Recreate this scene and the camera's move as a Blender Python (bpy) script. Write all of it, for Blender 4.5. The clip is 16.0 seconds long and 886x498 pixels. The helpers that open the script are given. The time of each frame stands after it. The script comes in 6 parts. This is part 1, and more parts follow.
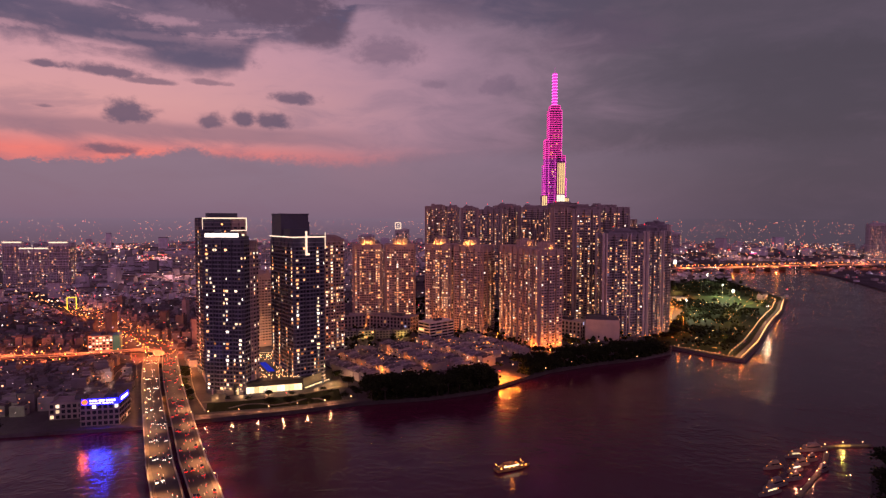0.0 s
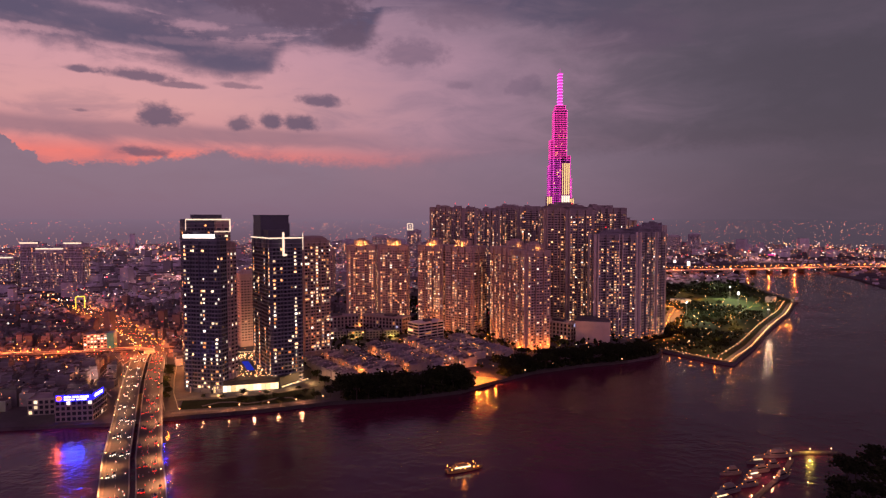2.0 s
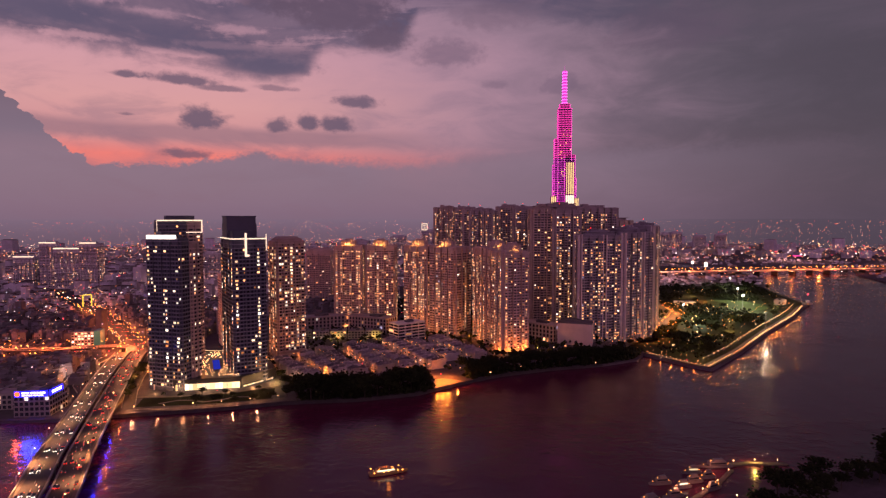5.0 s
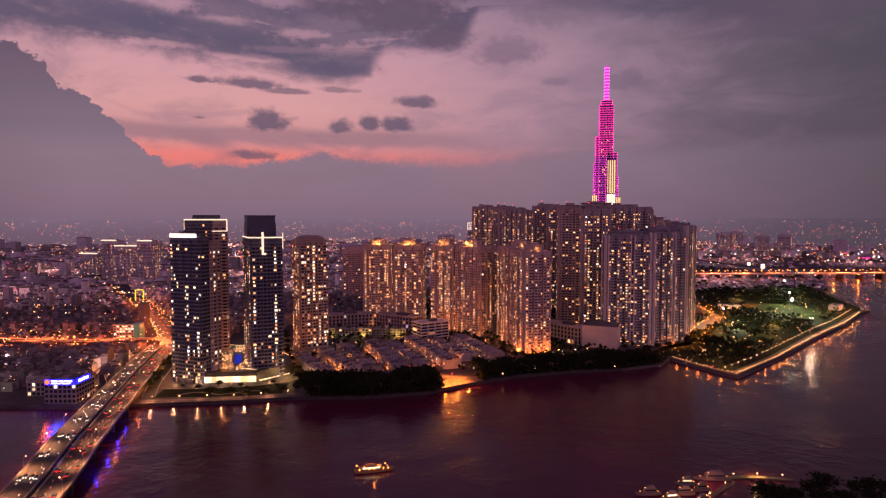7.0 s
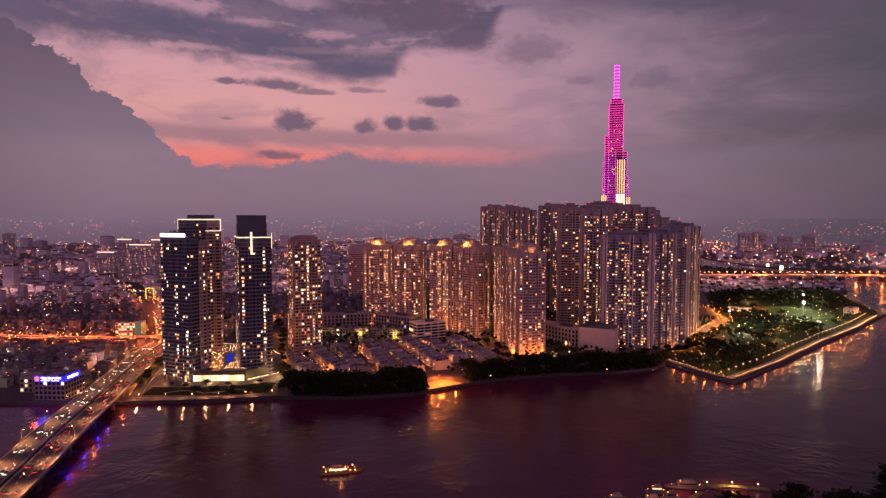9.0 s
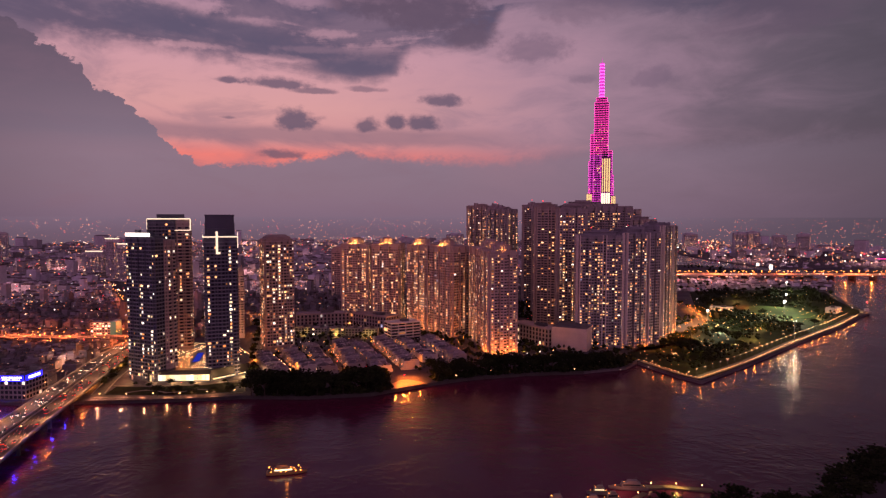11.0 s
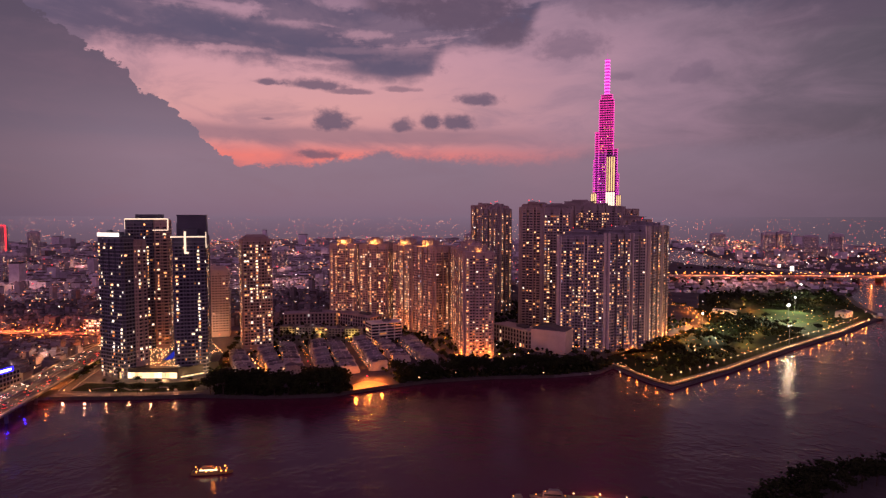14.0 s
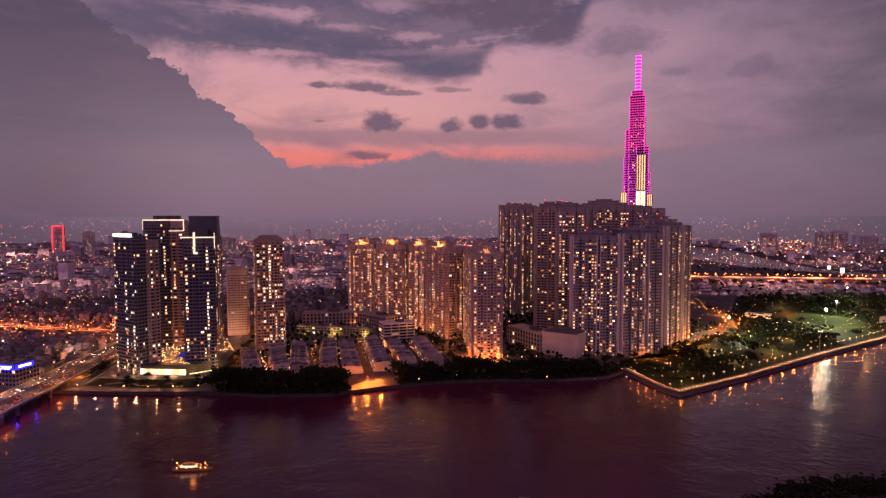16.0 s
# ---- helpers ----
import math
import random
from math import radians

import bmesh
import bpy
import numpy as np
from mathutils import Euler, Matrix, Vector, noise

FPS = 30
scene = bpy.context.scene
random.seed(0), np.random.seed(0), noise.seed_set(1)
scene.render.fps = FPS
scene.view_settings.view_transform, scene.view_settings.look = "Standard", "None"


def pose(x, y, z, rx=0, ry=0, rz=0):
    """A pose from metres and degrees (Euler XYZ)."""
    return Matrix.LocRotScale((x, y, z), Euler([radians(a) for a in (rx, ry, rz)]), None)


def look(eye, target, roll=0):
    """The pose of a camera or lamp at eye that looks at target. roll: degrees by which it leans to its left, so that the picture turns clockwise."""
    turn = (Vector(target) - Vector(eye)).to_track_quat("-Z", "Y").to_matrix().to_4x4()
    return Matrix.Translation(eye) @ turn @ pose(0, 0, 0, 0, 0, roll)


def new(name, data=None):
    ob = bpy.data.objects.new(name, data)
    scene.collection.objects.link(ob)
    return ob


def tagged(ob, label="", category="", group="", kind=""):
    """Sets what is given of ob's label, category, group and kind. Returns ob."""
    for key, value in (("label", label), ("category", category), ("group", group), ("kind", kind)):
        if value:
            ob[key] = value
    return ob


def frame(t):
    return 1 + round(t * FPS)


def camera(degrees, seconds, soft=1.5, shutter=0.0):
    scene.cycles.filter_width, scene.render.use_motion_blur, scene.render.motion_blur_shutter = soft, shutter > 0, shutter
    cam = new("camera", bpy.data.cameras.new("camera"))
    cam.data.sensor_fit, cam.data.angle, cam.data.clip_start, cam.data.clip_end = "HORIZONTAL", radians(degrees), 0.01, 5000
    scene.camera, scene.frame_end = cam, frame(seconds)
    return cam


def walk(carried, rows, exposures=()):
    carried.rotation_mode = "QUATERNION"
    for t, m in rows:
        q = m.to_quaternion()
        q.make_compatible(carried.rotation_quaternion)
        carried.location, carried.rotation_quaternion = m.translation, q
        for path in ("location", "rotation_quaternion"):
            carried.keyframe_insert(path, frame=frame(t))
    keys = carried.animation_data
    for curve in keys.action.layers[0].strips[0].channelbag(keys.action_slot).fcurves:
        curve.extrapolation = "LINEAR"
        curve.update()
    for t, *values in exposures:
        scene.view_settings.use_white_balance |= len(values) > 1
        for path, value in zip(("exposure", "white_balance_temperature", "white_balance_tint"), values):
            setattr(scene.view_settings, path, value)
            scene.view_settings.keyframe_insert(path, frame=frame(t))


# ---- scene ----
cam = camera(73.77, 16.0, soft=1.3)

# seconds, eye (m), heading to the left of +y, tilt and lean (degrees)
PATH = [
    (0.0, 0.1, 0.0, 153.2, -0.000, -2.921, 0.073),
    (0.5, 11.0, -0.7, 152.9, 0.512, -2.881, 0.065),
    (1.0, 22.2, -1.2, 153.4, 1.101, -2.883, 0.048),
    (1.5, 33.7, -0.8, 153.3, 1.784, -2.867, 0.039),
    (2.0, 45.0, -0.1, 153.4, 2.453, -2.836, 0.015),
    (2.5, 56.2, 0.5, 153.5, 3.271, -2.822, -0.011),
    (3.0, 67.7, 1.8, 153.5, 4.084, -2.841, -0.022),
    (3.5, 78.4, 3.4, 153.4, 4.563, -2.828, -0.033),
    (4.0, 89.7, 5.4, 153.7, 4.964, -2.819, -0.069),
    (4.2, 94.1, 6.0, 153.8, 5.024, -2.827, -0.069),
    (6.3, 140.4, 11.9, 154.6, 8.732, -2.907, -0.063),
    (6.5, 144.8, 12.4, 154.6, 9.362, -2.915, -0.063),
    (7.0, 155.0, 15.9, 154.7, 11.503, -2.947, 0.006),
    (7.5, 165.1, 20.1, 154.9, 12.183, -2.946, 0.042),
    (8.0, 174.5, 23.8, 155.2, 12.882, -2.892, 0.074),
    (8.2, 177.3, 24.6, 155.2, 13.162, -2.904, 0.073),
    (10.5, 209.6, 33.9, 155.3, 14.053, -3.043, 0.070),
    (11.0, 219.9, 37.0, 155.6, 13.984, -3.076, 0.068),
    (11.5, 230.3, 40.0, 156.0, 14.079, -3.108, 0.072),
    (12.0, 240.7, 43.7, 156.1, 14.657, -3.116, 0.071),
    (12.5, 251.1, 47.9, 156.1, 15.267, -3.117, 0.069),
    (13.0, 261.5, 52.1, 156.1, 15.928, -3.126, 0.066),
    (13.5, 271.9, 56.6, 156.3, 16.670, -3.128, 0.071),
    (14.0, 281.8, 61.0, 156.5, 17.348, -3.145, 0.062),
    (14.5, 291.9, 65.8, 156.5, 18.283, -3.144, 0.058),
    (15.0, 301.6, 70.5, 156.5, 19.303, -3.146, 0.025),
    (15.5, 311.8, 75.3, 156.8, 20.445, -3.150, -0.029),
    (16.0, 321.7, 80.8, 156.9, 22.029, -3.146, -0.100),
]

# heading is the turn to the left of +y
def eye_pose(x, y, z, heading, tilt, lean):
    h, e = radians(heading), radians(tilt)
    way = Vector((-math.sin(h) * math.cos(e), math.cos(h) * math.cos(e), math.sin(e)))
    return look((x, y, z), Vector((x, y, z)) + way, lean)


walk(cam, [(r[0], eye_pose(*r[1:])) for r in PATH], [(0.0, 0.0, 6300, 15.0)])

rng = random.Random(81)

# ---------------------------------------------------------------- node helpers
def tree_of(owner):
    owner.use_nodes = True
    nt = owner.node_tree
    nt.nodes.clear()
    return nt


class Net:
    """Shortcuts for node trees."""

    def __init__(self, nt):
        self.nt = nt

    def node(self, kind, **props):
        n = self.nt.nodes.new(kind)
        for k, v in props.items():
            if k == "operation":
                n.operation = v
            elif k == "data_type":
                n.data_type = v
            elif k == "blend_type":
                n.blend_type = v
            elif k == "noise_dimensions":
                n.noise_dimensions = v
            elif k == "feature":
                n.feature = v
            elif k == "interpolation_type":
                n.interpolation_type = v
        return n

    def put(self, sock, v):
        if isinstance(v, bpy.types.NodeSocket):
            self.nt.links.new(v, sock)
        else:
            sock.default_value = v

    def math(self, op, a, b=0.0, c=0.0):
        n = self.node("ShaderNodeMath", operation=op)
        for i, v in enumerate((a, b, c)):
            self.put(n.inputs[i], v)
        return n.outputs[0]

    def step(self, v, lo, hi):
        n = self.node("ShaderNodeMapRange", interpolation_type="SMOOTHSTEP")
        for i, q in enumerate((v, lo, hi, 0.0, 1.0)):
            self.put(n.inputs[i], q)
        return n.outputs[0]

    def remap(self, v, lo, hi, a, b):
        n = self.node("ShaderNodeMapRange")
        for i, q in enumerate((v, lo, hi, a, b)):
            self.put(n.inputs[i], q)
        return n.outputs[0]

    def mix(self, f, a, b, blend="MIX"):
        n = self.node("ShaderNodeMix", data_type="RGBA", blend_type=blend)
        self.put(n.inputs[0], f)
        self.put(n.inputs[6], a)
        self.put(n.inputs[7], b)
        return n.outputs[2]

    def ramp(self, v, stops, soft=False):
        n = self.node("ShaderNodeValToRGB")
        n.color_ramp.interpolation = "EASE" if soft else "LINEAR"
        els = n.color_ramp.elements
        while len(els) < len(stops):
            els.new(0.5)
        for el, (p, c) in zip(els, stops):
            el.position = p
            el.color = c if len(c) == 4 else (*c, 1)
        self.put(n.inputs[0], v)
        return n.outputs[0]

    def noise(self, vec, scale, detail=4.0, rough=0.55, dist=0.0):
        n = self.node("ShaderNodeTexNoise")
        if vec is not None:
            self.put(n.inputs["Vector"], vec)
        n.inputs["Scale"].default_value = scale
        n.inputs["Detail"].default_value = detail
        n.inputs["Roughness"].default_value = rough
        n.inputs["Distortion"].default_value = dist
        return n.outputs[0]

    def xyz(self, x, y, z):
        n = self.node("ShaderNodeCombineXYZ")
        for i, v in enumerate((x, y, z)):
            self.put(n.inputs[i], v)
        return n.outputs[0]


def lin(r, g, b):
    f = lambda c: c / 12.92 if c <= 0.04045 else ((c + 0.055) / 1.055) ** 2.4
    return (f(r / 255), f(g / 255), f(b / 255), 1.0)


# ---------------------------------------------------------------- dusk sky
def make_sky():
    world = bpy.data.worlds.new("dusk_sky")
    scene.world = world
    n = Net(tree_of(world))
    co = n.node("ShaderNodeTexCoord").outputs["Generated"]
    sep = n.node("ShaderNodeSeparateXYZ")
    n.put(sep.inputs[0], co)
    x, y, z = sep.outputs
    az = n.math("MULTIPLY", n.math("ARCTAN2", x, y), 57.29578)
    el = n.math("MULTIPLY", n.math("ARCSINE", n.math("MINIMUM", n.math("MAXIMUM", z, -1.0), 1.0)), 57.29578)
    flat = n.xyz(n.math("MULTIPLY", az, 0.05), n.math("MULTIPLY", el, 0.14), 0.0)
    puff = n.xyz(n.math("MULTIPLY", az, 0.1), n.math("MULTIPLY", el, 0.14), 3.7)
    rough = n.noise(flat, 2.6, 7.0, 0.6, 0.5)
    fine = n.noise(puff, 9.0, 5.0, 0.6)
    big = n.noise(flat, 0.9, 4.0, 0.5, 0.3)
    rough0 = n.math("SUBTRACT", rough, 0.5)
    fine0 = n.math("SUBTRACT", fine, 0.5)
    big0 = n.math("SUBTRACT", big, 0.5)
    # clear dusk behind the clouds, brightest over the place where the sun went down
    up = n.remap(el, 0.0, 24.0, 0.0, 1.0)
    clear = n.ramp(up, [(0.0, lin(150, 106, 122)), (0.17, lin(206, 118, 118)), (0.235, lin(236, 124, 114)), (0.30, lin(206, 142, 142)),
                        (0.42, lin(216, 156, 153)), (0.6, lin(208, 154, 161)), (0.8, lin(178, 138, 154)), (1.0, lin(120, 108, 132))])
    dull = n.ramp(up, [(0.0, lin(120, 98, 114)), (0.2, lin(142, 112, 128)), (0.35, lin(164, 128, 144)), (0.6, lin(164, 130, 146)), (1.0, lin(124, 106, 122))])
    aside = n.math("ABSOLUTE", n.math("ADD", az, 33.0))
    warm = n.step(n.math("ADD", aside, n.math("MULTIPLY", rough0, 14.0)), 38.0, 4.0)
    base = n.mix(warm, dull, clear)
    # dull grey to the right
    lean = n.math("ADD", az, n.math("ADD", n.math("MULTIPLY", rough0, 22.0), n.math("MULTIPLY", n.math("SUBTRACT", el, 9.0), -0.25)))
    base = n.mix(n.step(lean, -9.0, 22.0), base, n.ramp(up, [(0.0, lin(112, 88, 102)), (0.4, lin(106, 92, 105)), (1.0, lin(88, 80, 93))]))
    base = n.mix(n.math("MULTIPLY", n.step(lean, 4.0, 32.0), 0.8), base, lin(72, 65, 74))
    # thin veil with long soft streaks
    veil = n.math("MULTIPLY", n.step(n.math("ADD", rough, n.math("MULTIPLY", big0, 0.6)), 0.46, 0.72), n.remap(az, -20.0, 4.0, 0.42, 0.12))
    base = n.mix(veil, base, lin(128, 104, 122))
    # streak of grey across the glow
    belt = n.math("SUBTRACT", 1.0, n.math("ABSOLUTE", n.math("DIVIDE", n.math("SUBTRACT", n.math("ADD", el, n.math("MULTIPLY", rough0, 1.6)), 7.5), 1.15)))
    base = n.mix(n.math("MULTIPLY", n.step(belt, 0.0, 0.75), n.remap(az, -16.0, -4.0, 0.62, 0.0)), base, lin(136, 104, 118))
    # high cloud deck: its lower edge by heading
    edge = n.ramp(n.remap(az, -60.0, 40.0, 0.0, 1.0), [(p, (v / 30, v / 30, v / 30)) for p, v in (
        (0.0, 13.0), (0.14, 13.8), (0.2, 13.8), (0.29, 13.6), (0.34, 12.9), (0.385, 12.3), (0.41, 12.9), (0.43, 15.2), (0.5, 15.6),
        (0.52, 18.5), (0.57, 19.5), (0.63, 18.3), (0.7, 16.5), (0.8, 15.0), (1.0, 13.0))])
    edge = n.math("MULTIPLY", edge, 30.0)
    lift = n.math("SUBTRACT", n.math("ADD", el, n.math("ADD", n.math("MULTIPLY", rough0, 3.4), n.math("MULTIPLY", fine0, 1.2))), edge)
    deck = n.step(lift, -0.6, 1.3)
    long = n.xyz(n.math("MULTIPLY", az, 0.032), n.math("MULTIPLY", el, 0.2), 1.3)
    gaps = n.step(n.math("ADD", n.noise(long, 2.4, 6.0, 0.62, 0.8), n.math("MULTIPLY", fine0, 0.3)), 0.5, 0.66)
    gapfield = n.math("MULTIPLY", n.step(n.math("ABSOLUTE", n.math("ADD", az, 24.0)), 27.0, 12.0), n.step(el, 14.6, 16.4))
    deck = n.math("MULTIPLY", deck, n.math("SUBTRACT", 1.0, n.math("MULTIPLY", n.math("MULTIPLY", gaps, 0.7), gapfield)))
    def mask(a, e, w, h):
        dx = n.math("DIVIDE", n.math("SUBTRACT", az, a), w)
        dy = n.math("DIVIDE", n.math("SUBTRACT", el, e), h)
        r = n.math("SQRT", n.math("ADD", n.math("MULTIPLY", dx, dx), n.math("MULTIPLY", dy, dy)))
        return n.step(n.math("ADD", r, n.math("ADD", n.math("MULTIPLY", fine0, 2.4), n.math("MULTIPLY", rough0, 2.6))), 1.4, 0.3)

    # rents through which the lit sky shows
    for a, e, w, h, k in ((-36.8, 18.0, 3.4, 0.7, 0.8), (-31.5, 17.3, 2.6, 0.4, 0.6), (-24.3, 16.7, 2.6, 0.4, 0.65), (-27.0, 19.4, 2.6, 0.6, 0.6), (-37.0, 14.8, 3.0, 0.3, 0.55), (-26.5, 15.2, 2.4, 0.25, 0.4), (-30.0, 14.3, 3.0, 0.25, 0.5)):
        deck = n.math("MULTIPLY", deck, n.math("SUBTRACT", 1.0, n.math("MULTIPLY", mask(a, e, w, h), k)))
    decktone = n.mix(n.step(n.math("ADD", rough, n.math("MULTIPLY", big0, 0.7)), 0.38, 0.66), lin(82, 75, 98), lin(116, 96, 114))
    decktone = n.mix(n.step(az, -4.0, 26.0), decktone, n.mix(rough, lin(76, 70, 80), lin(98, 84, 97)))
    base = n.mix(n.math("MULTIPLY", deck, 0.9), base, decktone)
    # small clouds
    def cloud(base, a, e, w, h, k, tone):
        dx = n.math("DIVIDE", n.math("SUBTRACT", az, a), w)
        dy = n.math("DIVIDE", n.math("SUBTRACT", el, e), h)
        dy = n.math("MULTIPLY", dy, n.remap(dy, -0.2, 0.2, 1.5, 0.9))
        r = n.math("SQRT", n.math("ADD", n.math("MULTIPLY", dx, dx), n.math("MULTIPLY", dy, dy)))
        r = n.math("ADD", r, n.math("ADD", n.math("MULTIPLY", fine0, 1.5), n.math("MULTIPLY", rough0, 0.9)))
        return n.mix(n.math("MULTIPLY", n.step(r, 1.3, 0.5), k), base, tone)

    # the heavy brown mass below the deck, and the long blue-grey bar under it
    brown = lin(98, 79, 96)
    for a, e, w, h, k in ((-15.5, 18.6, 5.6, 2.6, 0.85), (-11.6, 16.6, 2.8, 1.5, 0.8), (-20.5, 19.6, 4.5, 1.8, 0.7), (-1.0, 18.5, 4.0, 1.6, 0.35), (15.0, 16.0, 5.5, 2.2, 0.4)):
        base = cloud(base, a, e, w, h, k, brown)
    for a, e, w, h, k in ((-28.0, 14.9, 5.5, 0.8, 0.6), (-21.8, 13.7, 4.2, 0.95, 0.75), (-34.0, 16.0, 5.0, 1.0, 0.6), (-39.5, 16.4, 4.0, 1.5, 0.7)):
        base = cloud(base, a, e, w, h, k, lin(92, 82, 104))
    grey = lin(100, 83, 103)
    for a, e, w, h, k in ((-27.9, 8.8, 2.0, 1.1, 0.9), (-21.3, 8.5, 1.3, 0.75, 0.85), (-18.5, 8.9, 0.95, 0.8, 0.9), (-15.9, 8.8, 1.8, 0.9, 0.9),
                          (-14.0, 10.9, 2.0, 0.65, 0.85), (-29.3, 5.75, 2.0, 0.5, 0.8), (-33.8, 8.9, 0.8, 0.2, 0.6), (-21.4, 11.9, 1.8, 0.3, 0.6),
                          (-29.5, 12.1, 3.0, 0.55, 0.85), (-33.6, 12.1, 1.5, 0.35, 0.85), (-26.0, 11.6, 2.0, 0.3, 0.7), (5.4, 12.3, 2.2, 0.95, 0.4), (-0.9, 12.6, 1.3, 0.5, 0.35),
                          (-5.5, 15.2, 3.2, 1.5, 0.5)):
        base = cloud(base, a, e, w, h, k, grey)
    # the low haze bank that lies along the horizon, and the great cloud that climbs out of it
    crest = n.ramp(n.remap(az, -60.0, 40.0, 0.0, 1.0), [(p, (v / 30, v / 30, v / 30)) for p, v in (
        (0.0, 21.0), (0.07, 17.0), (0.12, 13.9), (0.148, 12.3), (0.156, 10.6), (0.172, 10.2), (0.196, 8.2), (0.207, 7.2), (0.222, 5.5), (0.24, 4.7), (0.30, 4.9),
        (0.345, 5.7), (0.37, 6.3), (0.40, 5.6), (0.43, 5.5), (0.52, 5.3), (0.62, 6.4), (1.0, 6.6))])
    crest = n.math("MULTIPLY", crest, 30.0)
    bump = n.math("ADD", n.math("MULTIPLY", fine0, 1.1), n.math("MULTIPLY", n.math("SUBTRACT", n.noise(puff, 26.0, 4.0, 0.6), 0.5), 0.9))
    vo = n.node("ShaderNodeTexVoronoi", feature="SMOOTH_F1")
    n.put(vo.inputs["Vector"], puff)
    vo.inputs["Scale"].default_value = 8.0
    vo.inputs["Smoothness"].default_value = 0.25
    bump = n.math("ADD", bump, n.math("MULTIPLY", n.math("SUBTRACT", vo.outputs["Distance"], 0.4), n.remap(az, -37.0, -33.0, 0.95, 0.1)))
    below = n.math("SUBTRACT", crest, n.math("ADD", el, bump))
    soft = n.remap(az, -38.0, -8.0, 0.09, 0.8)
    bank = n.step(below, n.math("MULTIPLY", soft, -1.0), soft)
    bank = n.math("MULTIPLY", bank, n.remap(az, -14.0, 4.0, 1.0, 0.55))
    tone = n.ramp(up, [(0.0, lin(127, 105, 121)), (0.06, lin(129, 108, 125)), (0.22, lin(131, 112, 128)), (0.5, lin(101, 85, 101)), (1.0, lin(74, 64, 80))])
    tone = n.mix(n.math("MULTIPLY", n.step(az, -42.0, -58.0), 0.6), tone, lin(86, 72, 88))
    tone = n.mix(n.math("MULTIPLY", n.step(az, 8.0, 34.0), 0.8), tone, lin(74, 66, 76))
    tone = n.mix(n.math("MULTIPLY", n.step(rough, 0.45, 0.7), n.remap(az, -20.0, 4.0, 0.25, 0.08)), tone, lin(132, 100, 114))
    base = n.mix(n.math("MULTIPLY", bank, 0.95), base, tone)
    # overhead the sky is dark already; behind, unseen, it is brightened to light facades
    base = n.mix(n.step(el, 18.5, 36.0), base, n.mix(n.step(az, -25.0, 15.0), lin(92, 56, 96), lin(36, 22, 38)))
    behind = n.step(n.math("ABSOLUTE", n.math("ADD", az, 12.0)), 62.0, 130.0)
    base = n.mix(n.math("MULTIPLY", behind, n.step(el, 70.0, 25.0)), base, lin(174, 126, 158))
    base = n.mix(n.step(el, 0.0, -3.0), base, lin(60, 48, 58))
    bg = n.node("ShaderNodeBackground")
    n.put(bg.inputs[0], base)
    bg.inputs[1].default_value = 1.0
    # what is left of the scattered daylight
    air = n.node("ShaderNodeTexSky")
    air.sky_type = "NISHITA"
    air.sun_disc = False
    air.sun_elevation = radians(-3.0)
    air.sun_rotation = radians(-33.0)
    bg2 = n.node("ShaderNodeBackground")
    n.put(bg2.inputs[0], air.outputs[0])
    bg2.inputs[1].default_value = 0.05
    add = n.node("ShaderNodeAddShader")
    n.put(add.inputs[0], bg.outputs[0])
    n.put(add.inputs[1], bg2.outputs[0])
    out = n.node("ShaderNodeOutputWorld")
    n.put(out.inputs[0], add.outputs[0])


make_sky()


# ---------------------------------------------------------------- materials
def surface(name, colour, rough=0.7, metal=0.0, grain=0.25, scale=0.3, bump=0.2, spec=0.5, per_object=0.0, per_island=0.0):
    """A plain built surface: colour with stains at two scales and fine relief."""
    m = bpy.data.materials.new(name)
    n = Net(tree_of(m))
    co = n.node("ShaderNodeTexCoord").outputs["Object"]
    big = n.noise(co, scale, 4.0, 0.6)
    small = n.noise(co, scale * 14, 3.0, 0.6)
    f = n.math("ADD", n.math("MULTIPLY", big, 0.65), n.math("MULTIPLY", small, 0.35))
    c = (*colour, 1)
    dark = tuple(v * (1 - grain) for v in colour) + (1,)
    lite = tuple(min(1, v * (1 + grain)) for v in colour) + (1,)
    col = n.ramp(f, [(0.3, dark), (0.5, c), (0.7, lite)])
    if per_object:
        r = n.node("ShaderNodeObjectInfo").outputs["Random"]
        k = n.remap(r, 0.0, 1.0, 1 - per_object, 1 + per_object)
        col = n.mix(1.0, col, n.xyz(k, k, k), "MULTIPLY")
    if per_island:
        r = n.node("ShaderNodeNewGeometry").outputs["Random Per Island"]
        k = n.remap(r, 0.0, 1.0, 1 - per_island, 1 + per_island)
        col = n.mix(1.0, col, n.xyz(k, k, n.math("POWER", k, 1.12)), "MULTIPLY")
    p = n.node("ShaderNodeBsdfPrincipled")
    n.put(p.inputs["Base Color"], col)
    n.put(p.inputs["Roughness"], n.remap(small, 0.3, 0.7, max(0.02, rough - 0.1), min(1, rough + 0.1)))
    p.inputs["Metallic"].default_value = metal
    p.inputs["Specular IOR Level"].default_value = spec
    if bump:
        b = n.node("ShaderNodeBump")
        b.inputs["Strength"].default_value = bump
        b.inputs["Distance"].default_value = 0.05
        n.put(b.inputs["Height"], small)
        n.put(p.inputs["Normal"], b.outputs[0])
    o = n.node("ShaderNodeOutputMaterial")
    n.put(o.inputs[0], p.outputs[0])
    return m


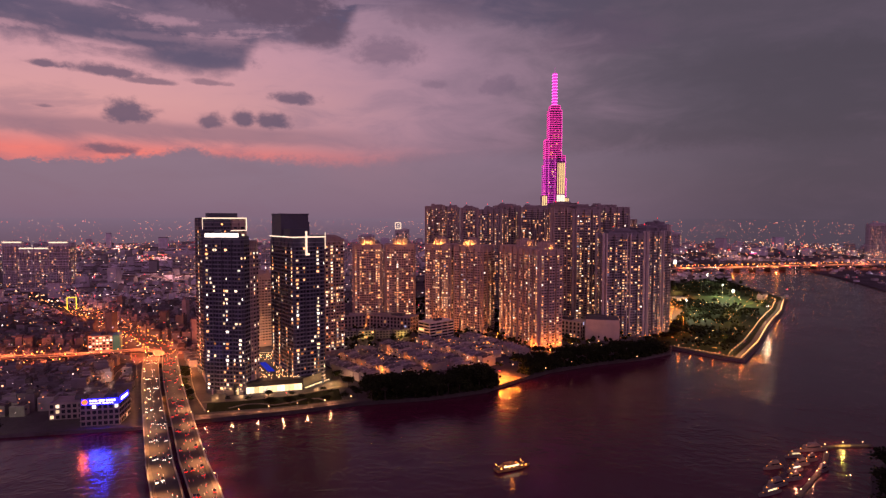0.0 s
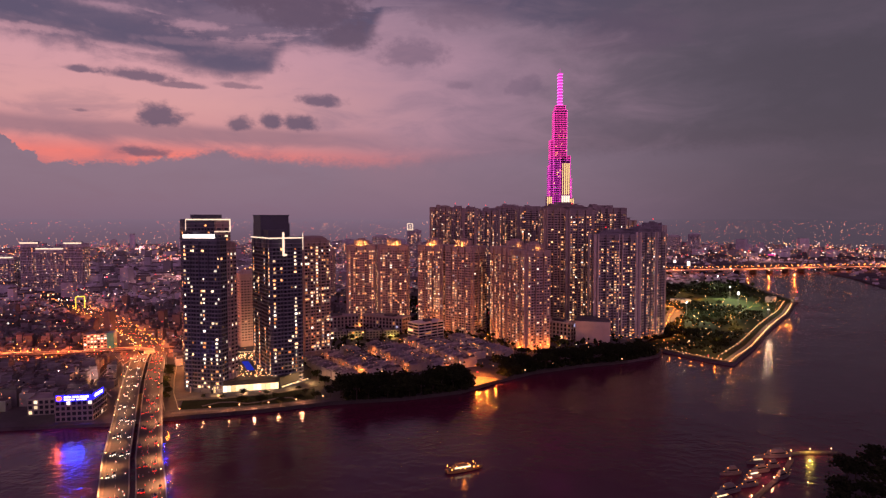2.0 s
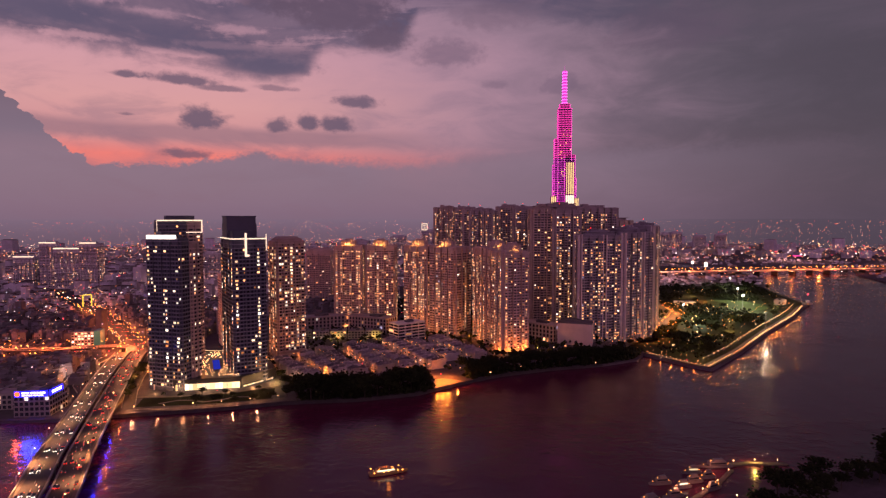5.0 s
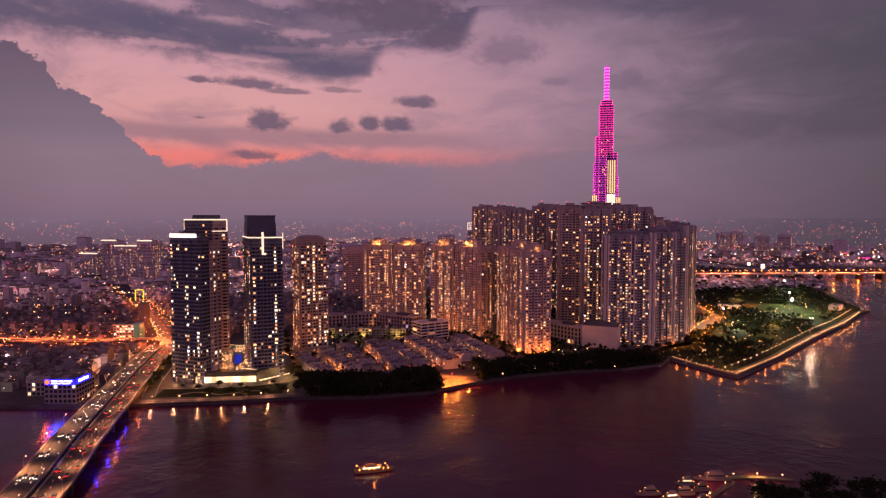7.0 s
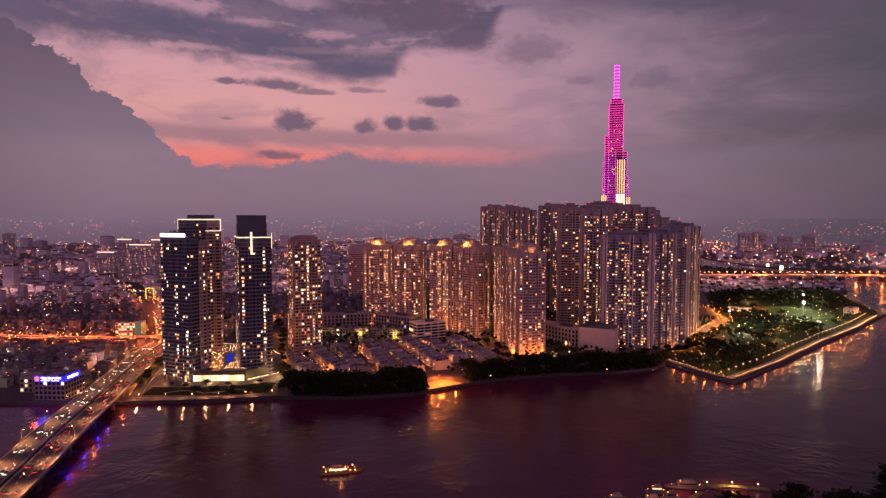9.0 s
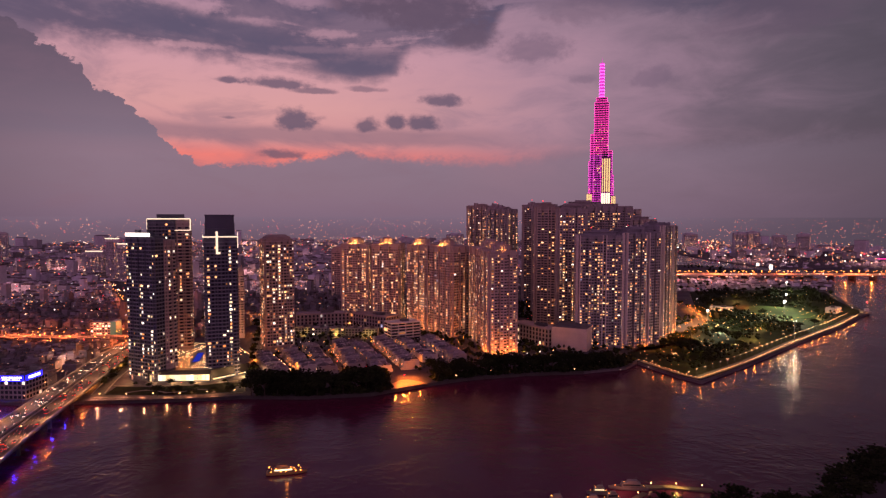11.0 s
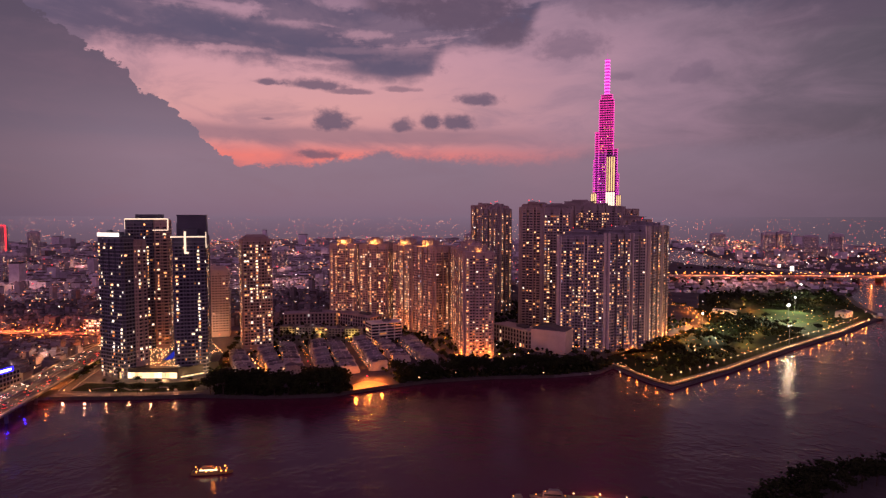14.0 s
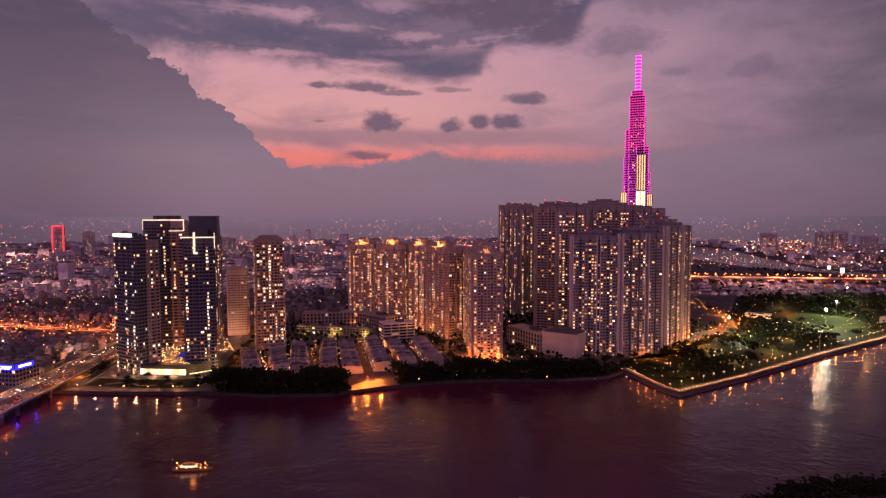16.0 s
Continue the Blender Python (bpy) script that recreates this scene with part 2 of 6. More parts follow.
def glow(name, stops, strength, spread=0.6, by="object", sampled=False):
    """A thing that gives off light: its colour and power differ from one to the next."""
    m = bpy.data.materials.new(name)
    n = Net(tree_of(m))
    if by == "object":
        r = n.node("ShaderNodeObjectInfo").outputs["Random"]
    else:
        r = n.node("ShaderNodeNewGeometry").outputs["Random Per Island"]
    col = n.ramp(r, [(p, c) for p, c in stops])
    k = n.math("FRACT", n.math("MULTIPLY", r, 7.31))
    k = n.math("POWER", k, 1.6)
    e = n.node("ShaderNodeEmission")
    n.put(e.inputs[0], col)
    n.put(e.inputs[1], n.remap(k, 0.0, 1.0, strength * (1 - spread), strength * (1 + spread)))
    o = n.node("ShaderNodeOutputMaterial")
    n.put(o.inputs[0], e.outputs[0])
    m.cycles.emission_sampling = "AUTO" if sampled else "NONE"
    return m


def lamp_glow(name, colour, strength, sampled=False):
    return glow(name, [(0.0, colour), (1.0, colour)], strength, 0.0, "object", sampled)


def dark_glass(name, colour=(0.02, 0.025, 0.035), rough=0.12):
    m = bpy.data.materials.new(name)
    n = Net(tree_of(m))
    p = n.node("ShaderNodeBsdfPrincipled")
    r = n.node("ShaderNodeNewGeometry").outputs["Random Per Island"]
    k = n.remap(r, 0.0, 1.0, 0.5, 1.6)
    n.put(p.inputs["Base Color"], n.mix(1.0, (*colour, 1), n.xyz(k, k, k), "MULTIPLY"))
    n.put(p.inputs["Roughness"], n.remap(r, 0.0, 1.0, rough * 0.6, rough * 2.0))
    o = n.node("ShaderNodeOutputMaterial")
    n.put(o.inputs[0], p.outputs[0])
    return m


def river_water():
    m = bpy.data.materials.new("river_water")
    n = Net(tree_of(m))
    co = n.node("ShaderNodeTexCoord").outputs["Object"]
    w1 = n.noise(co, 0.22, 3.0, 0.6, 0.4)
    w2 = n.noise(co, 0.9, 3.0, 0.6)
    w3 = n.noise(co, 0.012, 3.0, 0.5)
    h = n.math("ADD", n.math("MULTIPLY", w1, 0.8), n.math("MULTIPLY", w2, 0.22))
    w4 = n.noise(co, 0.035, 3.0, 0.6)
    h = n.math("MULTIPLY", h, n.math("MULTIPLY", n.remap(w3, 0.35, 0.65, 0.6, 1.2), n.remap(w4, 0.38, 0.6, 0.25, 1.5)))
    b = n.node("ShaderNodeBump")
    b.inputs["Strength"].default_value = 0.65
    b.inputs["Distance"].default_value = 0.5
    n.put(b.inputs["Height"], h)
    p = n.node("ShaderNodeBsdfPrincipled")
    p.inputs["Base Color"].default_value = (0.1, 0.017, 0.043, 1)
    n.put(p.inputs["Roughness"], n.remap(w3, 0.3, 0.7, 0.14, 0.24))
    p.inputs["IOR"].default_value = 1.36
    n.put(p.inputs["Normal"], b.outputs[0])
    o = n.node("ShaderNodeOutputMaterial")
    n.put(o.inputs[0], p.outputs[0])
    return m


def far_city():
    """The last strip of city before the horizon: its haze and lamps painted as glow."""
    m = bpy.data.materials.new("far_city_painted_haze")
    n = Net(tree_of(m))
    tc = n.node("ShaderNodeTexCoord").outputs["Object"]
    sep = n.node("ShaderNodeSeparateXYZ")
    n.put(sep.inputs[0], tc)
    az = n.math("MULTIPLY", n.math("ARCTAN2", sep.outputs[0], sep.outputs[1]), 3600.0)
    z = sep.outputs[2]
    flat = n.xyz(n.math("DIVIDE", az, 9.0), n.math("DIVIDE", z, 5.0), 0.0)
    v = n.node("ShaderNodeTexVoronoi")
    n.put(v.inputs["Vector"], flat)
    v.inputs["Scale"].default_value = 1.0
    c = n.node("ShaderNodeSeparateColor")
    n.put(c.inputs[0], v.outputs["Color"])
    dot = n.math("MULTIPLY", n.math("LESS_THAN", v.outputs["Distance"], n.remap(c.outputs[2], 0.0, 1.0, 0.07, 0.24)), n.math("GREATER_THAN", c.outputs[0], 0.48))
    some = n.step(n.noise(flat, 0.06, 5.0, 0.7), 0.4, 0.52)
    dot = n.math("MULTIPLY", n.math("MULTIPLY", dot, some), n.step(z, 154.0, 140.0))
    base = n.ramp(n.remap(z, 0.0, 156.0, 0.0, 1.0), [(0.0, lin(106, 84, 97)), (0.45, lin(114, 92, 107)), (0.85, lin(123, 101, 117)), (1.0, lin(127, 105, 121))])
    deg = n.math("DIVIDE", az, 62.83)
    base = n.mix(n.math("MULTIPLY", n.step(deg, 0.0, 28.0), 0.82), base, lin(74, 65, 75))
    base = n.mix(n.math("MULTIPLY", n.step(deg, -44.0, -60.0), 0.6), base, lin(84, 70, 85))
    lampc = n.ramp(c.outputs[1], [(0.0, lin(255, 96, 80)), (0.35, lin(255, 140, 92)), (0.7, lin(255, 192, 160)), (1.0, lin(255, 70, 105))])
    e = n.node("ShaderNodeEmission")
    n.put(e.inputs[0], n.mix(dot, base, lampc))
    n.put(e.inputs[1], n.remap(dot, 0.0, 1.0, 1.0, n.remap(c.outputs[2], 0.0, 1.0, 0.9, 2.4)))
    o = n.node("ShaderNodeOutputMaterial")
    n.put(o.inputs[0], e.outputs[0])
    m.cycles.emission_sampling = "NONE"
    return m


def leaf_stuff(name, colour):
    m = bpy.data.materials.new(name)
    n = Net(tree_of(m))
    r = n.node("ShaderNodeNewGeometry").outputs["Random Per Island"]
    q = n.node("ShaderNodeObjectInfo").outputs["Random"]
    k = n.math("MULTIPLY", n.remap(r, 0.0, 1.0, 0.55, 1.5), n.remap(q, 0.0, 1.0, 0.75, 1.3))
    col = n.mix(1.0, (*colour, 1), n.xyz(k, k, n.math("MULTIPLY", k, 0.9)), "MULTIPLY")
    p = n.node("ShaderNodeBsdfPrincipled")
    n.put(p.inputs["Base Color"], col)
    p.inputs["Roughness"].default_value = 0.75
    p.inputs["Specular IOR Level"].default_value = 0.12
    o = n.node("ShaderNodeOutputMaterial")
    n.put(o.inputs[0], p.outputs[0])
    return m


WARM = [(0.0, lin(255, 142, 74)), (0.3, lin(255, 168, 104)), (0.55, lin(255, 196, 138)), (0.75, lin(255, 152, 82)), (0.92, lin(255, 216, 170)), (0.98, lin(255, 240, 226)), (1.0, lin(212, 204, 255))]
WHITE = [(0.0, lin(255, 214, 158)), (0.4, lin(255, 228, 186)), (0.75, lin(255, 240, 214)), (1.0, lin(255, 196, 120))]
M = {
    "ground": surface("city_ground", (0.11, 0.097, 0.104), 0.9, grain=0.45, scale=0.02, bump=0.0, spec=0.1),
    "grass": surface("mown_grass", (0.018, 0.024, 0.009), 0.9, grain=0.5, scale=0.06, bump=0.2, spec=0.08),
    "asphalt": surface("asphalt", (0.055, 0.053, 0.052), 0.75, grain=0.35, scale=0.08),
    "paving": surface("paving_stone", (0.12, 0.1, 0.085), 0.8, grain=0.3, scale=0.15),
    "concrete": surface("concrete", (0.3, 0.28, 0.26), 0.8, grain=0.3, scale=0.1, per_object=0.2),
    "quay": surface("quay_concrete", (0.045, 0.04, 0.037), 0.85, grain=0.45, scale=0.12),
    "water": river_water(),
    "dark_wall": surface("dark_cladding", (0.07, 0.072, 0.105), 0.5, grain=0.3, scale=0.06),
    "dark_slab": surface("grey_balcony_concrete", (0.2, 0.195, 0.245), 0.65, grain=0.25, scale=0.1),
    "brown_wall": surface("brown_render", (0.47, 0.35, 0.31), 0.8, grain=0.25, scale=0.06),
    "brown_slab": surface("pale_brown_render", (0.52, 0.39, 0.34), 0.8, grain=0.25, scale=0.1),
    "grey_wall": surface("grey_render", (0.33, 0.275, 0.275), 0.8, grain=0.25, scale=0.06),
    "grey_slab": surface("pale_grey_render", (0.42, 0.35, 0.33), 0.8, grain=0.25, scale=0.1),
    "warm_wall": surface("warm_grey_render", (0.37, 0.285, 0.255), 0.8, grain=0.25, scale=0.06),
    "warm_slab": surface("pale_warm_render", (0.48, 0.37, 0.32), 0.8, grain=0.25, scale=0.1),
    "blue_wall": surface("blue_grey_render", (0.25, 0.23, 0.26), 0.7, grain=0.25, scale=0.06),
    "blue_slab": surface("pale_blue_grey_render", (0.34, 0.31, 0.33), 0.7, grain=0.25, scale=0.1),
    "pier_white": surface("white_pier_render", (0.62, 0.55, 0.54), 0.7, grain=0.15, scale=0.1),
    "pale_wall": surface("pale_render", (0.6, 0.5, 0.44), 0.8, grain=0.2, scale=0.08),
    "roof_grey": surface("roof_screed", (0.12, 0.11, 0.115), 0.85, grain=0.4, scale=0.1),
    "house_wall": surface("house_render", (0.22, 0.2, 0.215), 0.85, grain=0.25, scale=0.2, per_object=0.35, per_island=0.45),
    "villa_wall": surface("villa_render", (0.4, 0.36, 0.36), 0.85, grain=0.2, scale=0.2, per_object=0.35),
    "tile_roof": surface("grey_roof_tile", (0.19, 0.168, 0.185), 0.7, grain=0.35, scale=0.4, per_object=0.5, per_island=0.35),
    "white_paint": surface("white_paint", (0.72, 0.68, 0.64), 0.6, grain=0.12, scale=0.1),
    "metal": surface("painted_steel", (0.2, 0.2, 0.21), 0.45, metal=0.6, grain=0.15, scale=0.5),
    "bark": surface("bark", (0.06, 0.045, 0.035), 0.9, grain=0.4, scale=0.8),
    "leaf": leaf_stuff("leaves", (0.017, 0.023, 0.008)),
    "glass": dark_glass("dark_window_glass"),
    "lit": glow("lit_window", WARM, 2.0, 0.82),
    "lit_rest": glow("lit_windows", WARM, 1.75, 0.88, "island"),
    "lit_white": glow("lit_window_white", WHITE, 2.1, 0.55),
    "edge_light": lamp_glow("edge_light_strip", lin(255, 218, 184), 1.5),
    "sign_white": lamp_glow("white_sign_light", lin(255, 232, 214), 2.6),
    "crown_light": glow("crown_lighting", [(0.0, lin(255, 178, 84)), (1.0, lin(255, 196, 110))], 1.8, 0.3),
    "red_light": lamp_glow("red_beacon_light", lin(255, 40, 50), 3.0),
    "sodium": lamp_glow("sodium_lamp", lin(255, 150, 60), 7.0),
    "warm_lamp": lamp_glow("warm_lamp", lin(255, 180, 118), 12.0),
    "white_lamp": lamp_glow("white_lamp", lin(255, 246, 225), 14.0),
    "head_light": lamp_glow("head_light", lin(255, 240, 214), 5.0),
    "tail_light": lamp_glow("tail_light", lin(255, 40, 26), 3.0),
    "far": far_city(),
    "city_dots": glow("city_lamps", [(0.0, lin(255, 120, 70)), (0.3, lin(255, 160, 95)), (0.62, lin(255, 200, 150)), (0.8, lin(255, 235, 225)), (0.88, lin(255, 70, 90)), (0.97, lin(255, 60, 70)), (1.0, lin(120, 150, 255))], 2.7, 0.88, "island"),
    "house_lit": glow("lit_house_window", [(0.0, lin(255, 150, 80)), (0.4, lin(255, 190, 130)), (0.65, lin(255, 228, 205)), (0.85, lin(225, 225, 255)), (0.93, lin(255, 90, 90)), (1.0, lin(255, 120, 60))], 0.9, 0.95, "island"),
    "magenta": lamp_glow("magenta_light_strip", lin(255, 60, 165), 1.35),
    "violet": lamp_glow("violet_light_strip", lin(225, 60, 190), 1.1),
    # violet glass, its colour raised for the pink glow between strips
    "tower_glass": dark_glass("tower_curtain_glass", (0.3, 0.04, 0.34), 0.25),
    "sand": surface("sandy_paving", (0.34, 0.25, 0.17), 0.9, grain=0.3, scale=0.3),
    "yellow": lamp_glow("yellow_light", lin(255, 214, 70), 1.6),
    "field": surface("floodlit_turf", (0.05, 0.072, 0.022), 0.9, grain=0.3, scale=0.05, spec=0.08),
    "ring_pink": lamp_glow("pink_light_ring", lin(255, 96, 196), 2.0),
    "ring_pale": lamp_glow("pale_pink_light_ring", lin(255, 105, 222), 1.9),
    "park_glow": glow("park_lamp_light", [(0.0, lin(255, 150, 70)), (0.6, lin(255, 178, 100)), (1.0, lin(255, 205, 150))], 3.0, 0.6, "island"),
    "black_cladding": surface("black_cladding", (0.013, 0.012, 0.014), 0.5, grain=0.3, scale=0.2),
    "sign_warm": lamp_glow("warm_line_light", lin(255, 208, 150), 1.6),
    "podium_glow": glow("warm_pane_light", [(0.0, lin(255, 205, 140)), (0.5, lin(255, 222, 165)), (1.0, lin(255, 236, 200))], 1.7, 0.35),
    "pool_blue": lamp_glow("blue_pool_light", lin(60, 70, 225), 0.45),
    "teal": dark_glass("teal_glass", (0.05, 0.28, 0.32), 0.2),
    "sign_blue": lamp_glow("blue_sign_light", lin(40, 34, 255), 3.0),
    "sign_orange": lamp_glow("orange_sign_light", lin(255, 120, 50), 1.8),
    # far walls are paled so that their colour carries the haze
    "far_house": surface("haze_paled_house_concrete", (0.48, 0.45, 0.485), 0.85, grain=0.25, scale=0.1, per_island=0.5),
    "roof_mix": surface("weathered_roofing", (0.13, 0.1, 0.1), 0.8, grain=0.4, scale=0.3, per_object=0.3, per_island=0.5),
    # gold put into the paint for the boat's golden lamplight
    "lamp_gold_hull": surface("lamp_gold_boat_paint", (0.42, 0.24, 0.08), 0.35, grain=0.1, scale=0.5),
    "car_paint": surface("car_paint", (0.22, 0.21, 0.22), 0.3, grain=0.05, scale=1.0, bump=0.0, per_object=0.7),
    "boat_paint": surface("white_boat_paint", (0.2, 0.18, 0.18), 0.35, grain=0.1, scale=0.5, bump=0.0),
    "gold": lamp_glow("golden_facade_light", lin(255, 214, 140), 1.25),
    "gold_bright": lamp_glow("bright_golden_facade_light", lin(255, 238, 200), 1.5),
}


# ---------------------------------------------------------------- mesh helpers
class Mesh:
    """Gathers faces, then becomes one mesh."""

    def __init__(self):
        self.v, self.f = [], []

    def box(self, cx, cy, z0, z1, w, d, ang=0.0, top=1.0):
        c, s = math.cos(ang), math.sin(ang)
        o = len(self.v)
        for z, k in ((z0, 1.0), (z1, top)):
            for a, b in ((-w / 2, -d / 2), (w / 2, -d / 2), (w / 2, d / 2), (-w / 2, d / 2)):
                a, b = a * k, b * k
                self.v.append((cx + a * c - b * s, cy + a * s + b * c, z))
        for q in ((3, 2, 1, 0), (4, 5, 6, 7), (0, 1, 5, 4), (1, 2, 6, 5), (2, 3, 7, 6), (3, 0, 4, 7)):
            self.f.append(tuple(o + i for i in q))

    def prism(self, pts, z0, z1):
        """An upright prism over a polygon that runs anticlockwise."""
        o, k = len(self.v), len(pts)
        self.v += [(x, y, z0) for x, y in pts] + [(x, y, z1) for x, y in pts]
        self.f.append(tuple(o + i for i in reversed(range(k))))
        self.f.append(tuple(o + k + i for i in range(k)))
        for i in range(k):
            j = (i + 1) % k
            self.f.append((o + i, o + j, o + k + j, o + k + i))

    def gable(self, cx, cy, z0, h, w, d, ang=0.0, hip=0.0):
        """A pitched roof, ridge along x."""
        c, s = math.cos(ang), math.sin(ang)
        o = len(self.v)
        for a, b, z in ((-w / 2, -d / 2, z0), (w / 2, -d / 2, z0), (w / 2, d / 2, z0), (-w / 2, d / 2, z0), (-w / 2 + hip, 0, z0 + h), (w / 2 - hip, 0, z0 + h)):
            self.v.append((cx + a * c - b * s, cy + a * s + b * c, z))
        for q in ((3, 2, 1, 0), (0, 1, 5, 4), (2, 3, 4, 5), (1, 2, 5), (3, 0, 4)):
            self.f.append(tuple(o + i for i in q))

    def tube(self, pts, r0, r1, n=6):
        """A round bar through points, tapering."""
        o = len(self.v)
        for i, p in enumerate(pts):
            p = Vector(p)
            q = Vector(pts[min(i + 1, len(pts) - 1)]) - Vector(pts[max(i - 1, 0)])
            side = q.cross(Vector((0, 0, 1)))
            if side.length < 1e-4:
                side = Vector((1, 0, 0))
            side.normalize()
            up = side.cross(q).normalized()
            r = r0 + (r1 - r0) * i / max(1, len(pts) - 1)
            for k in range(n):
                a = 2 * math.pi * k / n
                self.v.append(tuple(p + side * (r * math.cos(a)) + up * (r * math.sin(a))))
        for i in range(len(pts) - 1):
            for k in range(n):
                a, b = o + i * n + k, o + i * n + (k + 1) % n
                self.f.append((a, b, b + n, a + n))
        self.f.append(tuple(o + k for k in reversed(range(n))))
        self.f.append(tuple(o + (len(pts) - 1) * n + k for k in range(n)))

    def blob(self, c, r, squash=1.0, seed=0.0):
        """A small uneven eight-sided lump."""
        o = len(self.v)
        x, y, z = c
        k = lambda i: r * (0.75 + 0.5 * ((math.sin(seed * 12.9 + i * 78.2) * 43758.5) % 1.0))
        self.v += [(x + k(0), y, z), (x, y + k(1), z), (x - k(2), y, z), (x, y - k(3), z), (x, y, z + k(4) * squash), (x, y, z - k(5) * squash)]
        for a, b in ((0, 1), (1, 2), (2, 3), (3, 0)):
            self.f += [(o + a, o + b, o + 4), (o + b, o + a, o + 5)]

    def strip(self, pts, half, z, thick):
        """A slab that follows a line; z a number or one for each point."""
        zs = z if isinstance(z, (list, tuple)) else [z] * len(pts)
        o = len(self.v)
        for i, (x, y) in enumerate(pts):
            a, b = pts[max(i - 1, 0)], pts[min(i + 1, len(pts) - 1)]
            q = Vector((b[0] - a[0], b[1] - a[1])).normalized()
            nx, ny = -q.y * half, q.x * half
            self.v += [(x + nx, y + ny, zs[i]), (x - nx, y - ny, zs[i]), (x - nx, y - ny, zs[i] - thick), (x + nx, y + ny, zs[i] - thick)]
        k = len(pts)
        for i in range(k - 1):
            p, q = o + i * 4, o + i * 4 + 4
            for a, b in ((0, 1), (1, 2), (2, 3), (3, 0)):
                self.f.append((p + b, p + a, q + a, q + b)[::-1])
        self.f += [(o + 3, o + 2, o + 1, o), tuple(o + (k - 1) * 4 + i for i in range(4))]

    def data(self, name, *mats):
        me = bpy.data.meshes.new(name)
        me.from_pydata(self.v, [], self.f)
        for m in mats:
            me.materials.append(m)
        me.update()
        return me


def thing(name, label, category, x=0.0, y=0.0, z=0.0, turn=0.0, group="", kind=""):
    ob = new(name)
    ob.matrix_basis = Matrix.LocRotScale((x, y, z), Euler((0, 0, turn)), None)
    return tagged(ob, label, category, group, kind)


def part(name, mesh, material, parent, label="", kind=""):
    me = mesh if isinstance(mesh, bpy.types.Mesh) else mesh.data(name, material)
    ob = new(name, me)
    ob.parent = parent
    return tagged(ob, label, kind=kind)


def piece(name, me, parent, m):
    ob = new(name, me)
    ob.parent = parent
    ob.matrix_basis = m
    return ob


def setting(name, mesh, material, label, category, loc=(0, 0, 0)):
    ob = new(name, mesh.data(name, material))
    ob.location = loc
    return tagged(ob, label, category, kind="structure")


# ---------------------------------------------------------------- river, land, distance
G = 2.5
water = Mesh()
water.prism([(-4900, -1500), (4900, -1500), (4900, 4900), (-4900, 4900)], -3.0, 0.0)
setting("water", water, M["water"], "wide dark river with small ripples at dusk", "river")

CITY = [(-4850, 330), (-900, 372), (-312, 404), (-217, 421), (-186, 434), (-113, 459), (-69, 478), (-11, 492), (38, 514), (73, 551), (108, 582), (160, 612),
        (216, 634), (258, 662), (270, 688), (304, 641), (323, 624), (384, 708), (471, 841), (560, 965), (632, 1082), (660, 1122), (672, 1250), (705, 1420),
        (760, 1560), (782, 1676), (770, 1800), (700, 1950), (517, 2057), (390, 2350), (300, 2800), (190, 3300), (-100, 4850), (-4850, 4850)]
NORTH = [(900, 1950), (4850, 1900), (4850, 4850), (150, 4850), (374, 3467), (534, 3231), (590, 2715), (640, 2400), (720, 2110)]
EAST = [(4850, 300), (4850, 1880), (1150, 1880), (1062, 1690), (1044, 1583), (1013, 1474), (939, 1245), (1000, 900), (1500, 400)]
SOUTH = [(-2000, -1490), (4850, -1490), (4850, 280), (900, 420), (560, 540), (470, 505), (415, 470), (368, 432), (335, 385), (290, 372), (252, 340), (214, 286), (150, 150), (60, -150), (-400, -600)]
for name, poly, label in (("ground_city", CITY, "built-up river bank with dim streets and quays"), ("ground_north", NORTH, "far river bank of the city"),
                          ("ground_east", EAST, "dark far bank with few lights"), ("ground_south", SOUTH, "dark wooded near bank of the river")):
    land = Mesh()
    land.prism(poly, -2.5, G)
    setting(name, land, M["ground"], label, "ground")

# self-lit ring that stands in for the hazy far city
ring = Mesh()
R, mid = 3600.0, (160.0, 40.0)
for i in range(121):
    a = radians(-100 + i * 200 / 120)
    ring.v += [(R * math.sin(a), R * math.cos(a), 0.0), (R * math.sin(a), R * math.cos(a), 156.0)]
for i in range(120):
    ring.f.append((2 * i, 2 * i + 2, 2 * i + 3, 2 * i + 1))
setting("backdrop", ring, M["far"], "glowing backdrop with painted haze and city lights out to the horizon", "distance", (mid[0], mid[1], 0))


# ---------------------------------------------------------------- towers
PANE = {}


def pane_mesh(w, h, mat):
    key = (round(w, 2), round(h, 2), mat)
    if key not in PANE:
        b = Mesh()
        b.box(0, 0, 0, h, w, 0.16)
        PANE[key] = b.data("window", M[mat])
    return PANE[key]


FOOT = []


